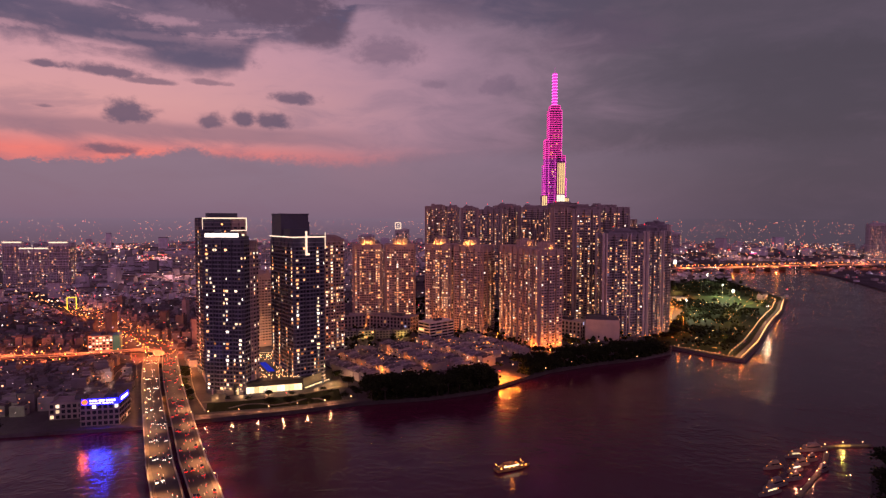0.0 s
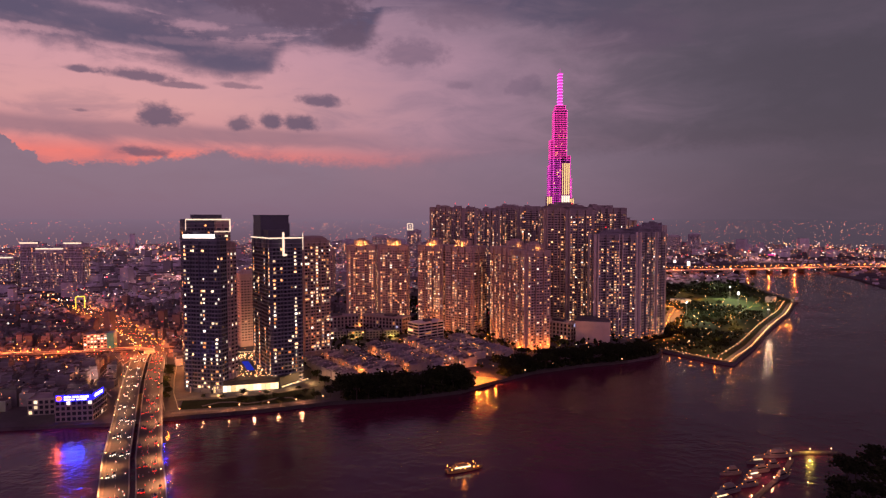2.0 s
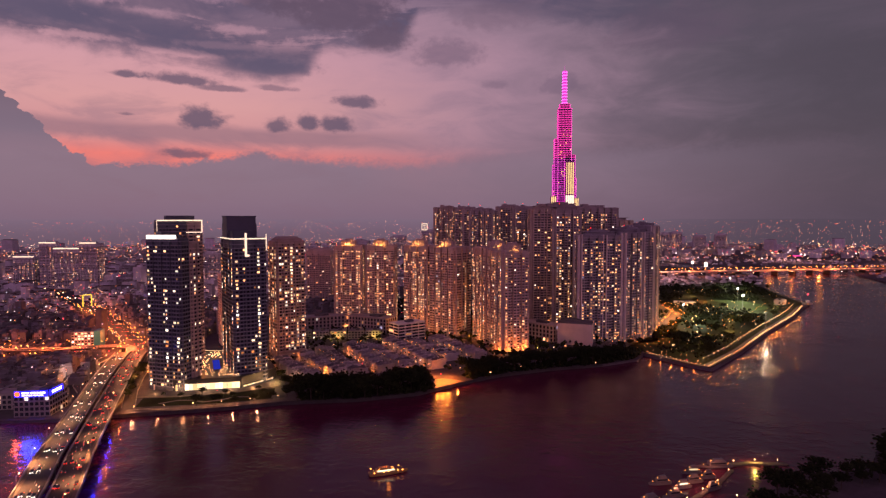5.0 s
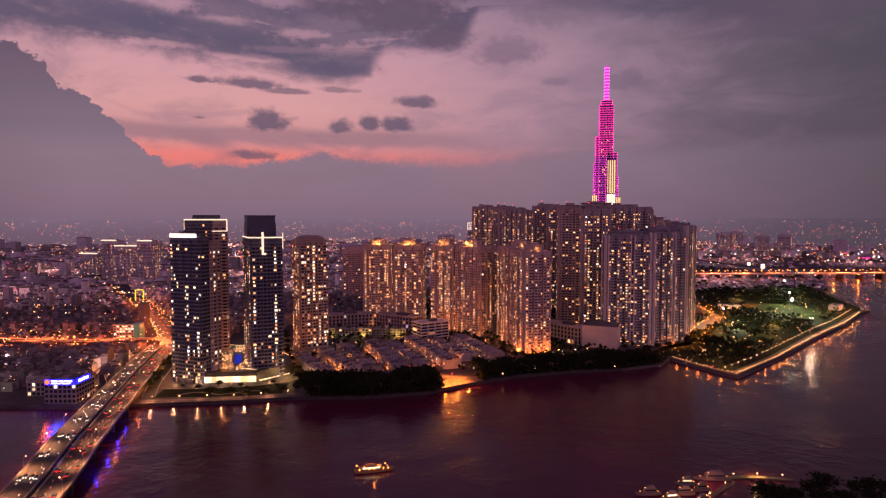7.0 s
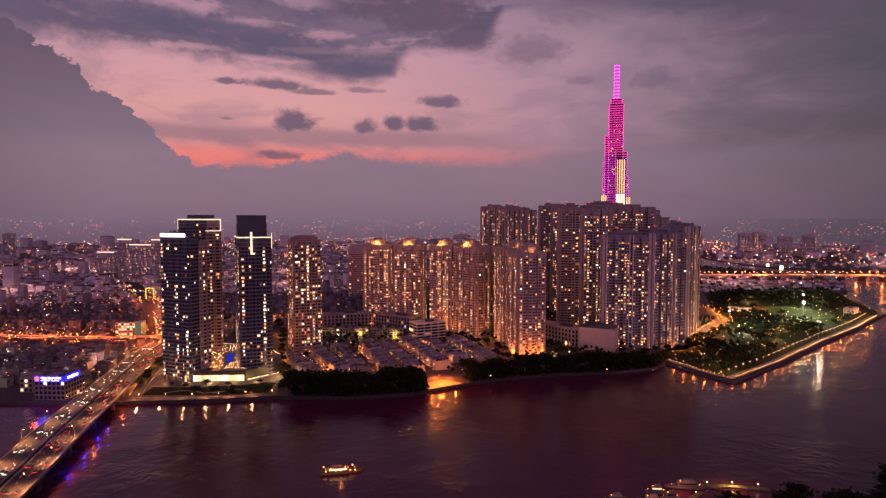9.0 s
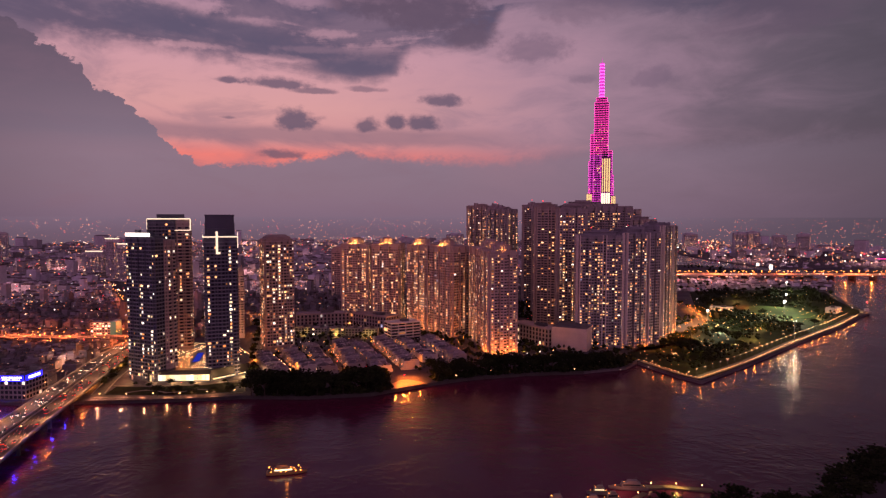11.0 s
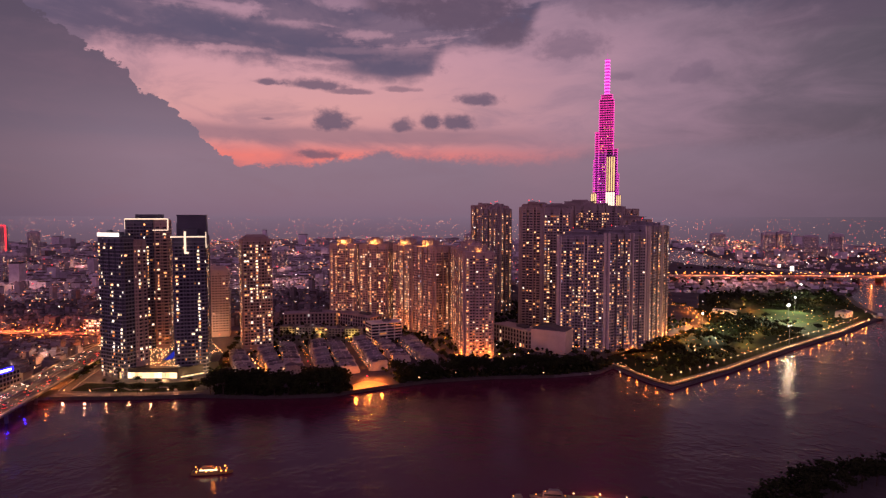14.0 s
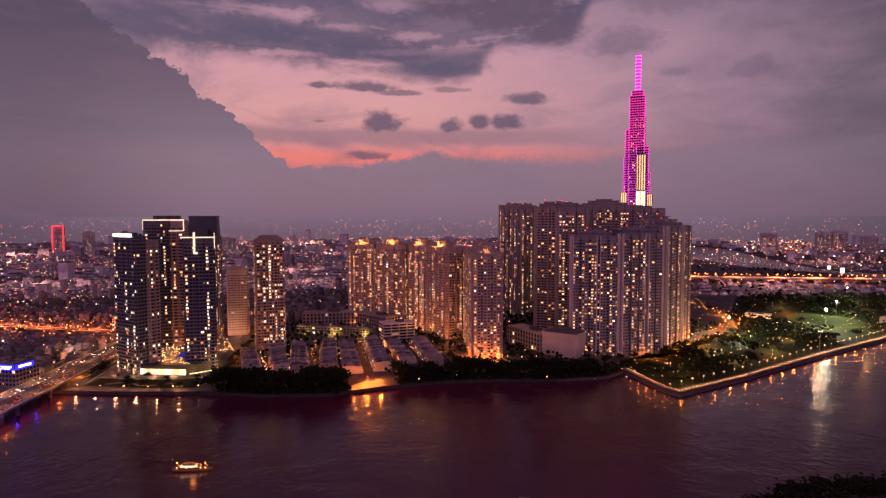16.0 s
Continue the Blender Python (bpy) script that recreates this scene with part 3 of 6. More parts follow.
def tower(name, label, spec, wall="brown_wall", slab="brown_slab", floor=3.4, bay=8.5, lit=0.22, lit_mat="lit", faces="FRL", base_floors=2, proj=1.5,
          gap=2.6, cap=260, group="", roof="plain", pier="", rate=None, each_slab=True, lipout=0.45, band=0.95):
    """A storeyed tower of projecting bays between dark recesses. spec: nearest corner x, y, heading of its front, width, depth, top height."""
    nx, ny, adeg, w, d, top = spec
    a = radians(adeg)
    root = thing(name, label, "apartment tower", nx, ny, G, a, group)
    H = top - G
    seed = random.Random(int(abs(nx) * 131 + abs(ny) * 17) + int(H))
    nf = int((H - 1.5) / floor)
    FOOT.append((nx, ny, a, w, d))
    body, bands, piers, panes, rest = Mesh(), Mesh(), Mesh(), Mesh(), Mesh()
    outline, lip = [], []
    slots = []

    def on(face, s, out):
        return {"F": (s, -out, 0), "B": (s, d + out, 180), "L": (-out, s, -90), "R": (w + out, s, 90)}[face]

    def wallbox(m, face, s, width, out, z0, z1):
        x, y, _ = on(face, s, out / 2 - 0.3)
        if face in "FB":
            m.box(x, y, z0, z1, width, out + 0.6)
        else:
            m.box(x, y, z0, z1, out + 0.6, width)

    col = 0
    for face in "FRBL":
        length = w if face in "FB" else d
        n = max(1, round(length / (bay + gap)))
        g = length / n
        lay = []
        for k in range(n):
            s = (k + 0.5) * g
            bw = g - gap
            deep = proj * (1.0 if k % 2 else 0.7)
            topz = H
            lay.append((s, bw, deep))
            if pier:
                for e in ((-1,) if k in (0, n // 2 + 1) else (1,) if k == n // 2 else ()):
                    wallbox(piers, face, s + e * (bw / 2 - 0.3), 1.2, deep + 0.5, 0, topz + 0.8)
            if face not in faces:
                continue
            m = max(1, int(bw / 3.0))
            for q in range(m):
                col += 1
                r = seed.choice((0.2, 0.45, 0.9, 1.0, 1.6, 2.4)) if rate is None else rate[col % len(rate)]
                run = 1.0
                for i in range(base_floors, nf - 1):
                    if seed.random() < 0.3:
                        run = seed.choice((0.25, 0.6, 1.2, 2.2))
                    slots.append((face, s + (q + 0.5 - m / 2) * bw / m, bw / m, i, deep, r * run))
            for i in range(base_floors, nf):
                slots.append((face, s + g / 2 - (0 if k < n - 1 else gap * 0.25), gap if k < n - 1 else gap * 0.5, i, 0.0, 0.5))
        for s, bw, deep in (lay if face in "FR" else reversed(lay)):
            e = -1 if face in "FR" else 1
            for ds, o in ((e, 0), (e, 1), (-e, 1), (-e, 0)):
                outline.append(on(face, s + ds * bw / 2, deep * o)[:2])
                lip.append(on(face, s + ds * (bw / 2 + 0.25), deep * o + lipout)[:2])
    body.prism(outline, 0, H)
    bands.prism(lip, 0, band)
    cap_m = Mesh()
    cap_m.box(w / 2, d / 2, H, H + 1.1, w, d)
    chosen, dark = [], []
    for sl in slots:
        (chosen if seed.random() < lit * sl[5] else dark).append(sl)
    seed.shuffle(chosen)
    h = floor - (1.75 if lit_mat == "lit_white" else 2.05)
    for face, s, step, i, deep, r in chosen[:cap]:
        ww = max(0.7, min(step - 0.8, seed.choice((1.0, 1.3, 1.7, 2.4))))
        px, py, turn = on(face, s + seed.uniform(-0.3, 0.3), deep + 0.1)
        piece("window", pane_mesh(ww, h, lit_mat), root, pose(px, py, i * floor + 0.75, 0, 0, turn))
    for face, s, step, i, deep, r in chosen[cap:]:
        px, py, turn = on(face, s + seed.uniform(-0.3, 0.3), deep + 0.1)
        ww = max(0.6, min(step - 0.8, seed.choice((0.9, 1.2, 1.6, 2.2, 2.8))))
        rest.box(px, py, i * floor + 0.75, i * floor + 0.75 + h, ww if turn in (0, 180) else 0.16, 0.16 if turn in (0, 180) else ww)
    for face, s, step, i, deep, r in dark:
        px, py, turn = on(face, s, deep + 0.06)
        ww = max(0.6, (step - 0.9) * 0.8)
        panes.box(px, py, i * floor + 0.7, i * floor + 0.7 + h, ww if turn in (0, 180) else 0.1, 0.1 if turn in (0, 180) else ww)
    part("wall", body, M[wall], root)
    part("parapet", cap_m, M[wall], root)
    if each_slab:
        me = bands.data("balcony_slab", M[slab])
        for i in range(1, nf + 1):
            piece("balcony_slab", me, root, pose(0, 0, i * floor - 0.5))
    else:
        more = Mesh()
        for i in range(1, nf + 1):
            more.prism(lip, i * floor - 0.5, i * floor - 0.5 + band)
        part("balcony_slab_rest", more, M[slab], root, "balcony slabs, storey over storey", "stuff")
    if piers.v:
        part("pier_frame", piers, M[pier], root, "pale upright piers")
    if rest.v:
        part("lit_window_rest", rest, M["lit_rest"], root, "more lit windows", "stuff")
    if dark:
        part("dark_window_panes", panes, M["glass"], root, "unlit dark window panes", "stuff")
    rf = Mesh()
    if roof == "plain":
        rf.box(w * 0.5, d * 0.5, H + 1.1, H + 4.6, w * 0.5, d * 0.5)
        rf.box(w * 0.3, d * 0.45, H + 4.6, H + 6.4, w * 0.16, d * 0.2)
    elif roof == "stepped":
        rf.box(w * 0.5, d * 0.5, H + 1.1, H + 4.4, w * 0.72, d * 0.72)
        rf.box(w * 0.5, d * 0.5, H + 4.4, H + 5.0, w * 0.82, d * 0.82)
        rf.box(w * 0.5, d * 0.5, H + 5.0, H + 7.6, w * 0.42, d * 0.42)
        rf.box(w * 0.2, d * 0.25, H + 1.1, H + 3.4, w * 0.2, d * 0.25)
    elif roof == "dome":
        rf.box(w * 0.5, d * 0.5, H + 1.1, H + 3.4, w * 0.84, d * 0.84)
        rf.box(w * 0.5, d * 0.5, H + 3.4, H + 5.6, w * 0.74, d * 0.74, top=0.8)
    if roof in ("plain", "stepped"):
        for k in range(7):
            rx, ry = seed.uniform(0.1, 0.9) * w, seed.uniform(0.05, 0.95) * d
            rf.box(rx, ry, H + 1.0, H + seed.uniform(2.2, 5.2), seed.uniform(2, 5), seed.uniform(2, 5))
    if rf.v:
        part("roof_plant_room", rf, M[wall], root)
    if roof in ("plain", "stepped") and seed.random() < 0.8:
        bm = Mesh()
        bm.tube([(w * 0.3, d * 0.4, H + 5), (w * 0.3, d * 0.4, H + 9.5)], 0.18, 0.1)
        mast = part("mast", bm, M["metal"], root)
        bl = Mesh()
        bl.blob((w * 0.3, d * 0.4, H + 9.6), 0.8)
        part("beacon", bl, M["red_light"], mast, "red aircraft warning lamp")
    return root


def light_bar(root, name, x0, y0, z0, x1, y1, z1, r, mat, label):
    b = Mesh()
    b.tube([(x0, y0, z0), (x1, y1, z1)], r, r, 4)
    return part(name, b, M[mat], root, label)


# three dark towers by the bridge, on one podium
DK = dict(wall="dark_wall", slab="dark_slab", floor=3.5, bay=6.5, gap=2.4, proj=1.0, lit=0.26, lit_mat="lit_white", lipout=0.35, band=0.6, base_floors=1, cap=75, rate=(0.1, 2.8, 0.2, 0.1, 0.25, 2.4, 0.1))
t1 = tower("apartment_tower", "dark blue-grey tower with a bright rooftop sign", (-204, 503, -8, 35, 12, 137), **DK)
sg = Mesh()
sg.box(17, -1.2, 137.4 - G, 140.8 - G, 30, 0.8)
part("roof_sign", sg, M["sign_white"], t1, "overexposed white rooftop sign")
t2 = tower("apartment_tower", "dark tower outlined by white light along its roof", (-228, 560, 37, 27, 26, 153), roof="none", **DK)
WG = dict(wall="warm_wall", slab="warm_slab", floor=3.5, bay=5.0, gap=1.6, proj=1.2, lit=0.22, lit_mat="lit_white", base_floors=4, cap=40, rate=(0.3, 1.6, 0.5))
tower("apartment_tower", "brown balconied rear wing of the riverside tower", (-202.3, 515.2, -8, 37, 11, 133), roof="none", **WG)
tower("apartment_tower", "brown balconied wing beside the outlined tower", (-206.3, 576.4, 37, 14, 26, 152), roof="none", **WG)
t2b = Mesh()
t2b.box(22, 14, 154 - G, 158.5 - G, 27, 13)
part("roof_plant_room", t2b, M["dark_wall"], t2)
light_bar(t2, "roof_light", -0.4, -1.6, 153.6 - G, 41.4, -1.6, 153.6 - G, 0.6, "edge_light", "white light strip along the roof edge")
light_bar(t2, "edge_light", 41.2, -1.6, 141.5 - G, 41.2, -1.6, 153.6 - G, 0.55, "edge_light", "upright white light strip")
light_bar(t2, "edge_light", -0.4, -1.6, 143 - G, -0.4, -1.6, 153.6 - G, 0.25, "edge_light", "upright white light strip")
light_bar(t2, "band_light", 26, -1.7, 141.5 - G, 41.2, -1.7, 141.5 - G, 0.4, "edge_light", "white light strip round the setback")
t3 = tower("apartment_tower", "dark tower with a tall dark crown and crossing light strips", (-132, 521, 36, 29, 56, 136.5), roof="none", **DK)
cr = Mesh()
cr.box(14.5, 43, 136.5 - G, 150 - G, 28, 24)
cr.box(14.5, 44, 150 - G, 156.8 - G, 27, 23)
cr.box(14.5, 44, 156.8 - G, 158 - G, 28, 24)
cr.box(12, 24, 136.5 - G, 144 - G, 18, 16)
part("crown", cr, M["dark_wall"], t3, "dark windowless crown")
light_bar(t3, "roof_light", -1.2, -1.4, 136.8 - G, 30, -1.4, 136.8 - G, 0.55, "edge_light", "white light strip along the roof edge")
light_bar(t3, "roof_light", -1.4, -1.2, 136.8 - G, -1.4, 56, 136.8 - G, 0.5, "edge_light", "white light strip along the roof edge")
light_bar(t3, "fin_light", 11, -2.6, 121 - G, 11, -2.6, 142 - G, 1.0, "edge_light", "upright light strip that crosses the roof line")
light_bar(t3, "fin_light", 10.4, -2.6, 121.5 - G, 14, -2.6, 121.5 - G, 1.0, "edge_light", "short light strip at the foot of the fin")
light_bar(t3, "edge_light", 29.6, -1.5, 126 - G, 29.6, -1.5, 141 - G, 0.35, "edge_light", "upright white light strip")
t5 = tower("apartment_tower", "slim brightly lit tower with a flat dome", (-133, 628, 41, 32, 26, 130), "warm_wall", "grey_slab", 3.5, 4.6, 0.5, "lit_white", "FRL", 2, 1.2, 2.2, 90, roof="dome", rate=(1.5, 1.0, 0.5, 1.5, 0.9), lipout=0.3, band=0.7)
p1 = tower("apartment_tower", "pale cream slab block with small windows", (-224, 682, 35, 25, 22, 88), "pale_wall", "pale_wall", 3.2, 10.0, 0.04, "lit", "FRL", 2, 0.4, 1.6, 60)

# twin towers with lit crowns
pearl = []
SPECS = (((-124, 818, 6, 38, 34, 117), "brown twin tower with a golden lit crown"), ((-80, 823, 6, 40, 34, 117), "brown twin tower with a golden lit crown"),
         ((-24, 812, -32, 39, 34, 118), "brown twin tower with a golden lit crown"), ((15, 787, -32, 42, 34, 118), "brown twin tower with a golden lit crown"),
         ((112, 683, 24, 32, 42, 117), "brown corner tower washed orange at its foot"), ((93, 724, 24, 32, 44, 119), "brown tower with a dim crown"))
for sp, lab in SPECS:
    pearl.append(tower("apartment_tower", lab, sp, "brown_wall", "brown_slab", 3.3, 9.0, 0.5, "lit", "FRL", 1, 2.6, 2.8, 60, "twin towers with lit crowns", "none", lipout=0.16, band=0.45))
for k, r in enumerate(pearl):
    H, w, d = SPECS[k][0][5] - G, SPECS[k][0][3], SPECS[k][0][4]
    def eight(r, z0, z1):
        m = Mesh()
        m.prism([(w * 0.5 + r * math.cos(radians(22.5 + 45 * i)), 11 + r * math.sin(radians(22.5 + 45 * i))) for i in range(8)], z0, z1)
        return m
    crown = part("crown", eight(10.0, H, H + 7.2), M["brown_slab"], r, "eight-sided rooftop crown")
    part("crown_rim", eight(11.0, H + 7.2, H + 8.0), M["brown_slab"], crown)
    part("crown_cap", eight(6.0, H + 8.0, H + 10.4), M["brown_wall"], crown)
    for j in range(8):
        f = Mesh()
        f.box(0, 0, 0, 7.6, 0.7, 1.6, top=0.8)
        o = part("crown_fin", f, M["brown_slab"], crown)
        o.matrix_basis = Matrix.LocRotScale((w * 0.5 + 10.6 * math.cos(radians(22.5 + 45 * j)), 11 + 10.6 * math.sin(radians(22.5 + 45 * j)), H), Euler((0, 0, radians(112.5 + 45 * j))), None)
    for j in range(3 if k < 4 else 1):
        g = Mesh()
        g.box(w * 0.5 - 6.2 + j * 6.2, 0.4 if j == 1 else 2.6, H + 0.5, H + 1.7, 1.5, 0.6, top=0.75)
        part("crown_light", g, M["crown_light"], crown, "golden floodlight below the crown")
    for j in ((-5.5, 0, 5.5) if k < 4 else (0,)):
        li = bpy.data.lights.new("crown_lamp", "POINT")
        li.energy, li.color, li.shadow_soft_size = (2000 if k < 4 else 500), lin(255, 176, 84)[:3], 0.5
        o = new("crown_lamp", li)
        o.location = r.matrix_basis @ Vector((w * 0.5 + j, -0.2, H + 2.4))

# tall estate on the river bend
for sp, rf in (((207, 752, 2, 50, 36, 134), "stepped"), ((260, 754, 36, 52, 36, 137), "stepped"), ((305, 796, 72, 82, 36, 145), "plain"),
               ((151, 815, 2, 27, 40, 168), "stepped"), ((180, 806, 8, 34, 40, 166), "stepped"), ((214, 860, 10, 60, 40, 170), "plain"),
               ((262, 930, 30, 60, 40, 152), "stepped"), ((180, 1010, 5, 60, 42, 176), "stepped"), ((240, 1000, 20, 60, 42, 168), "plain"),
               ((-37, 1287, -6, 44, 40, 180), "plain"), ((8, 1282, -6, 22, 40, 179), "plain"), ((36, 1132, -4, 28, 34, 174), "plain"), ((58, 978, -30, 40, 28, 168), "plain"),
               ((100, 1130, -4, 46, 40, 178), "plain"), ((130, 1000, 0, 50, 40, 172), "plain")):
    near = sp[1] < 870
    wl, sb, pr = (("blue_wall", "blue_slab", "pier_white"), ("warm_wall", "warm_slab", "warm_slab"), ("grey_wall", "grey_slab", "grey_slab"))[0 if sp[1] < 800 and sp[0] > 200 else 1 if int(sp[0]) % 2 else 2]
    tower("apartment_tower", "tall grey-brown estate tower with many lit windows", sp, wl, sb, 3.4, 6.6, 0.42, "lit", "FRL", 1, 3.4, 3.4, 46 if near else 16, "estate towers on the river bend", rf, pr, each_slab=near, lipout=0.3, band=0.7)


# ---------------------------------------------------------------- the lit skyscraper
def skyscraper():
    root = thing("skyscraper", "tall stepped skyscraper with magenta light strips and a spire", "skyscraper", 239, 1280, G)
    tubes = {"core": (0, 0, 27, 27, 384), "crown": (0, 0, 21, 21, 394), "west": (-9.5, 2, 22, 25, 322), "west_low": (-13.5, 3, 20, 22, 268), "east": (11, -1, 21, 25, 288), "east_low": (15, 0, 19, 22, 240),
             "south": (9.5, -19, 17, 20, 274), "low_west": (-22, -4, 11, 22, 203), "low_east": (25, -6, 9, 20, 199), "north": (2, 18, 24, 16, 350)}
    q = random.Random(7)
    for key, (x, y, w, d, top) in tubes.items():
        b = Mesh()
        b.box(x, y, 0, top - G, w, d)
        part("wall", b, M["tower_glass"], root, "dark violet curtain wall, tinted up for the glow of its strips")
    for key in ("core", "crown", "west", "west_low", "east", "east_low"):
        x, y, w, d, top = tubes[key]
        n = int(w / 2.9)
        fin = Mesh()
        fin.box(0, 0, 0, top - G - (150 if key != "crown" else 380), 0.85, 0.9)
        fin = fin.data("mullion", M["dark_wall"])
        for k in range(1, n):
            piece("mullion", fin, root, pose(x - w / 2 + k * w / n, y - d / 2 - 0.75, 150 if key != "crown" else 380))
        z = 178.0 if key != "crown" else 384.5
        while z < top - 2.5:
            hi = z > 282
            me = STRIP.get((key, hi))
            if me is None:
                s = Mesh()
                s.box(0, 0, 0, 1.9 if hi else 1.6, w + 1.3, d + 1.3)
                me = STRIP[(key, hi)] = s.data("light_strip", M["magenta" if hi else "violet"])
            piece("light_strip", me, root, pose(x, y, z - G))
            if key in ("core", "west_low", "east_low") and z < 340:
                for k in range(n):
                    if q.random() < 0.16:
                        piece("window", pane_mesh(1.7, 1.7, "lit"), root, pose(x - w / 2 + (k + 0.5) * w / n, y - d / 2 - 0.2, z - G + 2.2))
            z += 4.55
        edge = Mesh()
        edge.box(x, y, top - G - 0.4, top - G + 0.7, w + 0.8, d + 0.8)
        part("roof_light", edge, M["magenta"], root, "bright pink light round the setback")
        for sx in (-1, 1):
            edge = Mesh()
            edge.box(x + sx * (w / 2 + 0.5), y - d / 2 - 0.5, 175 if key != "crown" else 380, top - G, 0.4, 0.4)
            part("corner_light", edge, M["ring_pink"], root, "thin upright pink light")
    x, y, w, d, top = tubes["south"]
    for k in range(4):
        for z0, z1, mat in ((206, top - 2.5, "gold"), (170, 204, "gold_bright"), (60, 168, "gold_bright")):
            g = Mesh()
            g.box(x - w / 2 + 2.1 + k * 4.3, y - d / 2 - 0.4, z0 - G, z1 - G, (2.3 if k else 1.4) if z0 > 200 else 3.5, 0.6)
            part("golden_fin", g, M[mat], root, "tall golden lit window bay")
    for key in ("low_west", "low_east"):
        x, y, w, d, top = tubes[key]
        for k in range(3):
            g = Mesh()
            g.box(x - w / 2 + w * (k + 0.5) / 3, y - d / 2 - 0.4, 60, top - G - 1, w / 3 - 1.2, 0.5)
            part("golden_fin", g, M["gold"], root, "tall golden lit window bay")
    mast = Mesh()
    for sx in (-1, 1):
        for sy in (-1, 1):
            mast.tube([(sx * 3.6, sy * 3.6, 394 - G), (sx * 3.0, sy * 3.0, 462 - G)], 0.45, 0.35, 4)
    mast.box(0, 0, 392 - G, 464 - G, 8.6, 8.6, top=0.95)
    mast.tube([(0, 0, 462 - G), (0, 0, 476 - G)], 0.5, 0.12)
    spire = part("spire", mast, M["violet"], root, "magenta lit spire")
    for i in range(11):
        s = Mesh()
        k = 11.0 - i * 0.08
        s.box(0, 0, 0, 1.9, k, k)
        o = part("light_ring", s, M["ring_pale"], spire, "bright pink light ring")
        o.location = (0, 0, 397 - G + i * 6.3)
    return root


STRIP = {}
skyscraper()


# ---------------------------------------------------------------- far landmark buildings
# far_house walls have the distance haze put into their colour
for k, (sp, lab) in enumerate((((-905, 1211, 6, 37, 30, 102), 1), ((-866, 1205, 6, 27, 30, 90), 1), ((-837, 1207, 6, 27, 30, 90), 1), ((-807, 1208, 6, 36, 30, 102), 1), ((-1003, 1250, 8, 46, 28, 68), 1))):
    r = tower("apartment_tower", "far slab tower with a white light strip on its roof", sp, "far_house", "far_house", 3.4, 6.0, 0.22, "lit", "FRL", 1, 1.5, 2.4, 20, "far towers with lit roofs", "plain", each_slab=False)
    H = sp[5] - G
    light_bar(r, "roof_light", 0, -0.9, H + 2, sp[3], -0.9, H + 2, 1.2, "edge_light", "white light strip along the roof edge")
tower("apartment_tower", "brown slab tower with a rounded dark roof", (-238, 1032, 8, 44, 36, 98), "brown_wall", "brown_slab", 3.4, 8.0, 0.12, "lit", "FRL", 1, 1.2, 2.4, 20, roof="dome", lipout=0.2, band=0.5)
for sp in ((-300, 1600, 10, 40, 40, 96), (-160, 1975, 5, 46, 40, 118), (1590, 2200, -20, 60, 45, 136), (800, 2700, 0, 46, 36, 92), (856, 2720, 0, 46, 36, 96),
           (930, 2650, -10, 50, 36, 82), (1010, 2620, -10, 46, 36, 90), (-690, 1500, 20, 50, 36, 62), (-560, 1820, 20, 80, 36, 70), (-420, 1500, 10, 60, 30, 52), (-1180, 1700, 30, 50, 36, 80),
           (-1783, 1532, 45, 30, 30, 118), (-1700, 1580, 45, 34, 30, 100), (-1250, 1150, 40, 60, 30, 60), (-1100, 1000, 35, 50, 24, 48), (-330, 2300, 0, 60, 40, 88), (-60, 2700, 0, 60, 40, 90), (640, 2950, 0, 60, 40, 80)):
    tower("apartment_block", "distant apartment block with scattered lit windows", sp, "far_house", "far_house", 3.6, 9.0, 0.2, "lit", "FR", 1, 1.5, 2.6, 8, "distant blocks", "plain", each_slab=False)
redsign = thing("sign_tower", "far tower framed in red light", "tower sign", -1783, 1528, G, radians(45))
for a, b in (((-2, -2, 2), (-2, -2, 122)), ((32, -2, 2), (32, -2, 122)), ((-2, -2, 122), (32, -2, 122))):
    light_bar(redsign, "red_edge", *a, *b, 1.6, "red_light", "red light strip")
sq = thing("roof_sign", "square white light frame on a far roof", "sign", -150, 1973, 118)
for a, b in (((-9, 0, 2), (9, 0, 2)), ((-9, 0, 22), (9, 0, 22)), ((-9, 0, 2), (-9, 0, 22)), ((9, 0, 2), (9, 0, 22)), ((-4, 0, 8), (4, 0, 8)), ((-4, 0, 15), (4, 0, 15))):
    light_bar(sq, "light_bar", *a, *b, 1.1, "edge_light", "white light bar")
arch = thing("arch", "yellow lit square archway over a street", "gate", -620, 968, G, radians(40))
for a, b in (((0, 0, 0), (0, 0, 20)), ((13, 0, 0), (13, 0, 20)), ((0, 0, 20), (13, 0, 20))):
    light_bar(arch, "light_bar", *a, *b, 0.8, "yellow", "yellow light tube")
for k, (x, y, w, h, z) in enumerate(((660, 1784, 7, 8, 24), (670, 1701, 8, 12, 22), (1000, 1900, 22, 3, 40))):
    bb = thing("billboard", "bright overexposed billboard on a post", "billboard", x, y, G)
    pl, bd = Mesh(), Mesh()
    pl.tube([(0, 0, 0), (0, 0, z)], 0.9, 0.7)
    bd.box(0, -1.2, z - 1, z - 1 + h, w, 1.4)
    part("post", pl, M["metal"], bb)
    part("panel", bd, M["sign_white"] if k < 2 else M["magenta"], bb, "glowing panel")


# ---------------------------------------------------------------- roads and bridges
def near_line(x, y, line):
    best = 1e9
    for (ax, ay), (bx, by) in zip(line, line[1:]):
        dx, dy = bx - ax, by - ay
        t = max(0.0, min(1.0, ((x - ax) * dx + (y - ay) * dy) / (dx * dx + dy * dy)))
        best = min(best, math.hypot(x - ax - t * dx, y - ay - t * dy))
    return best


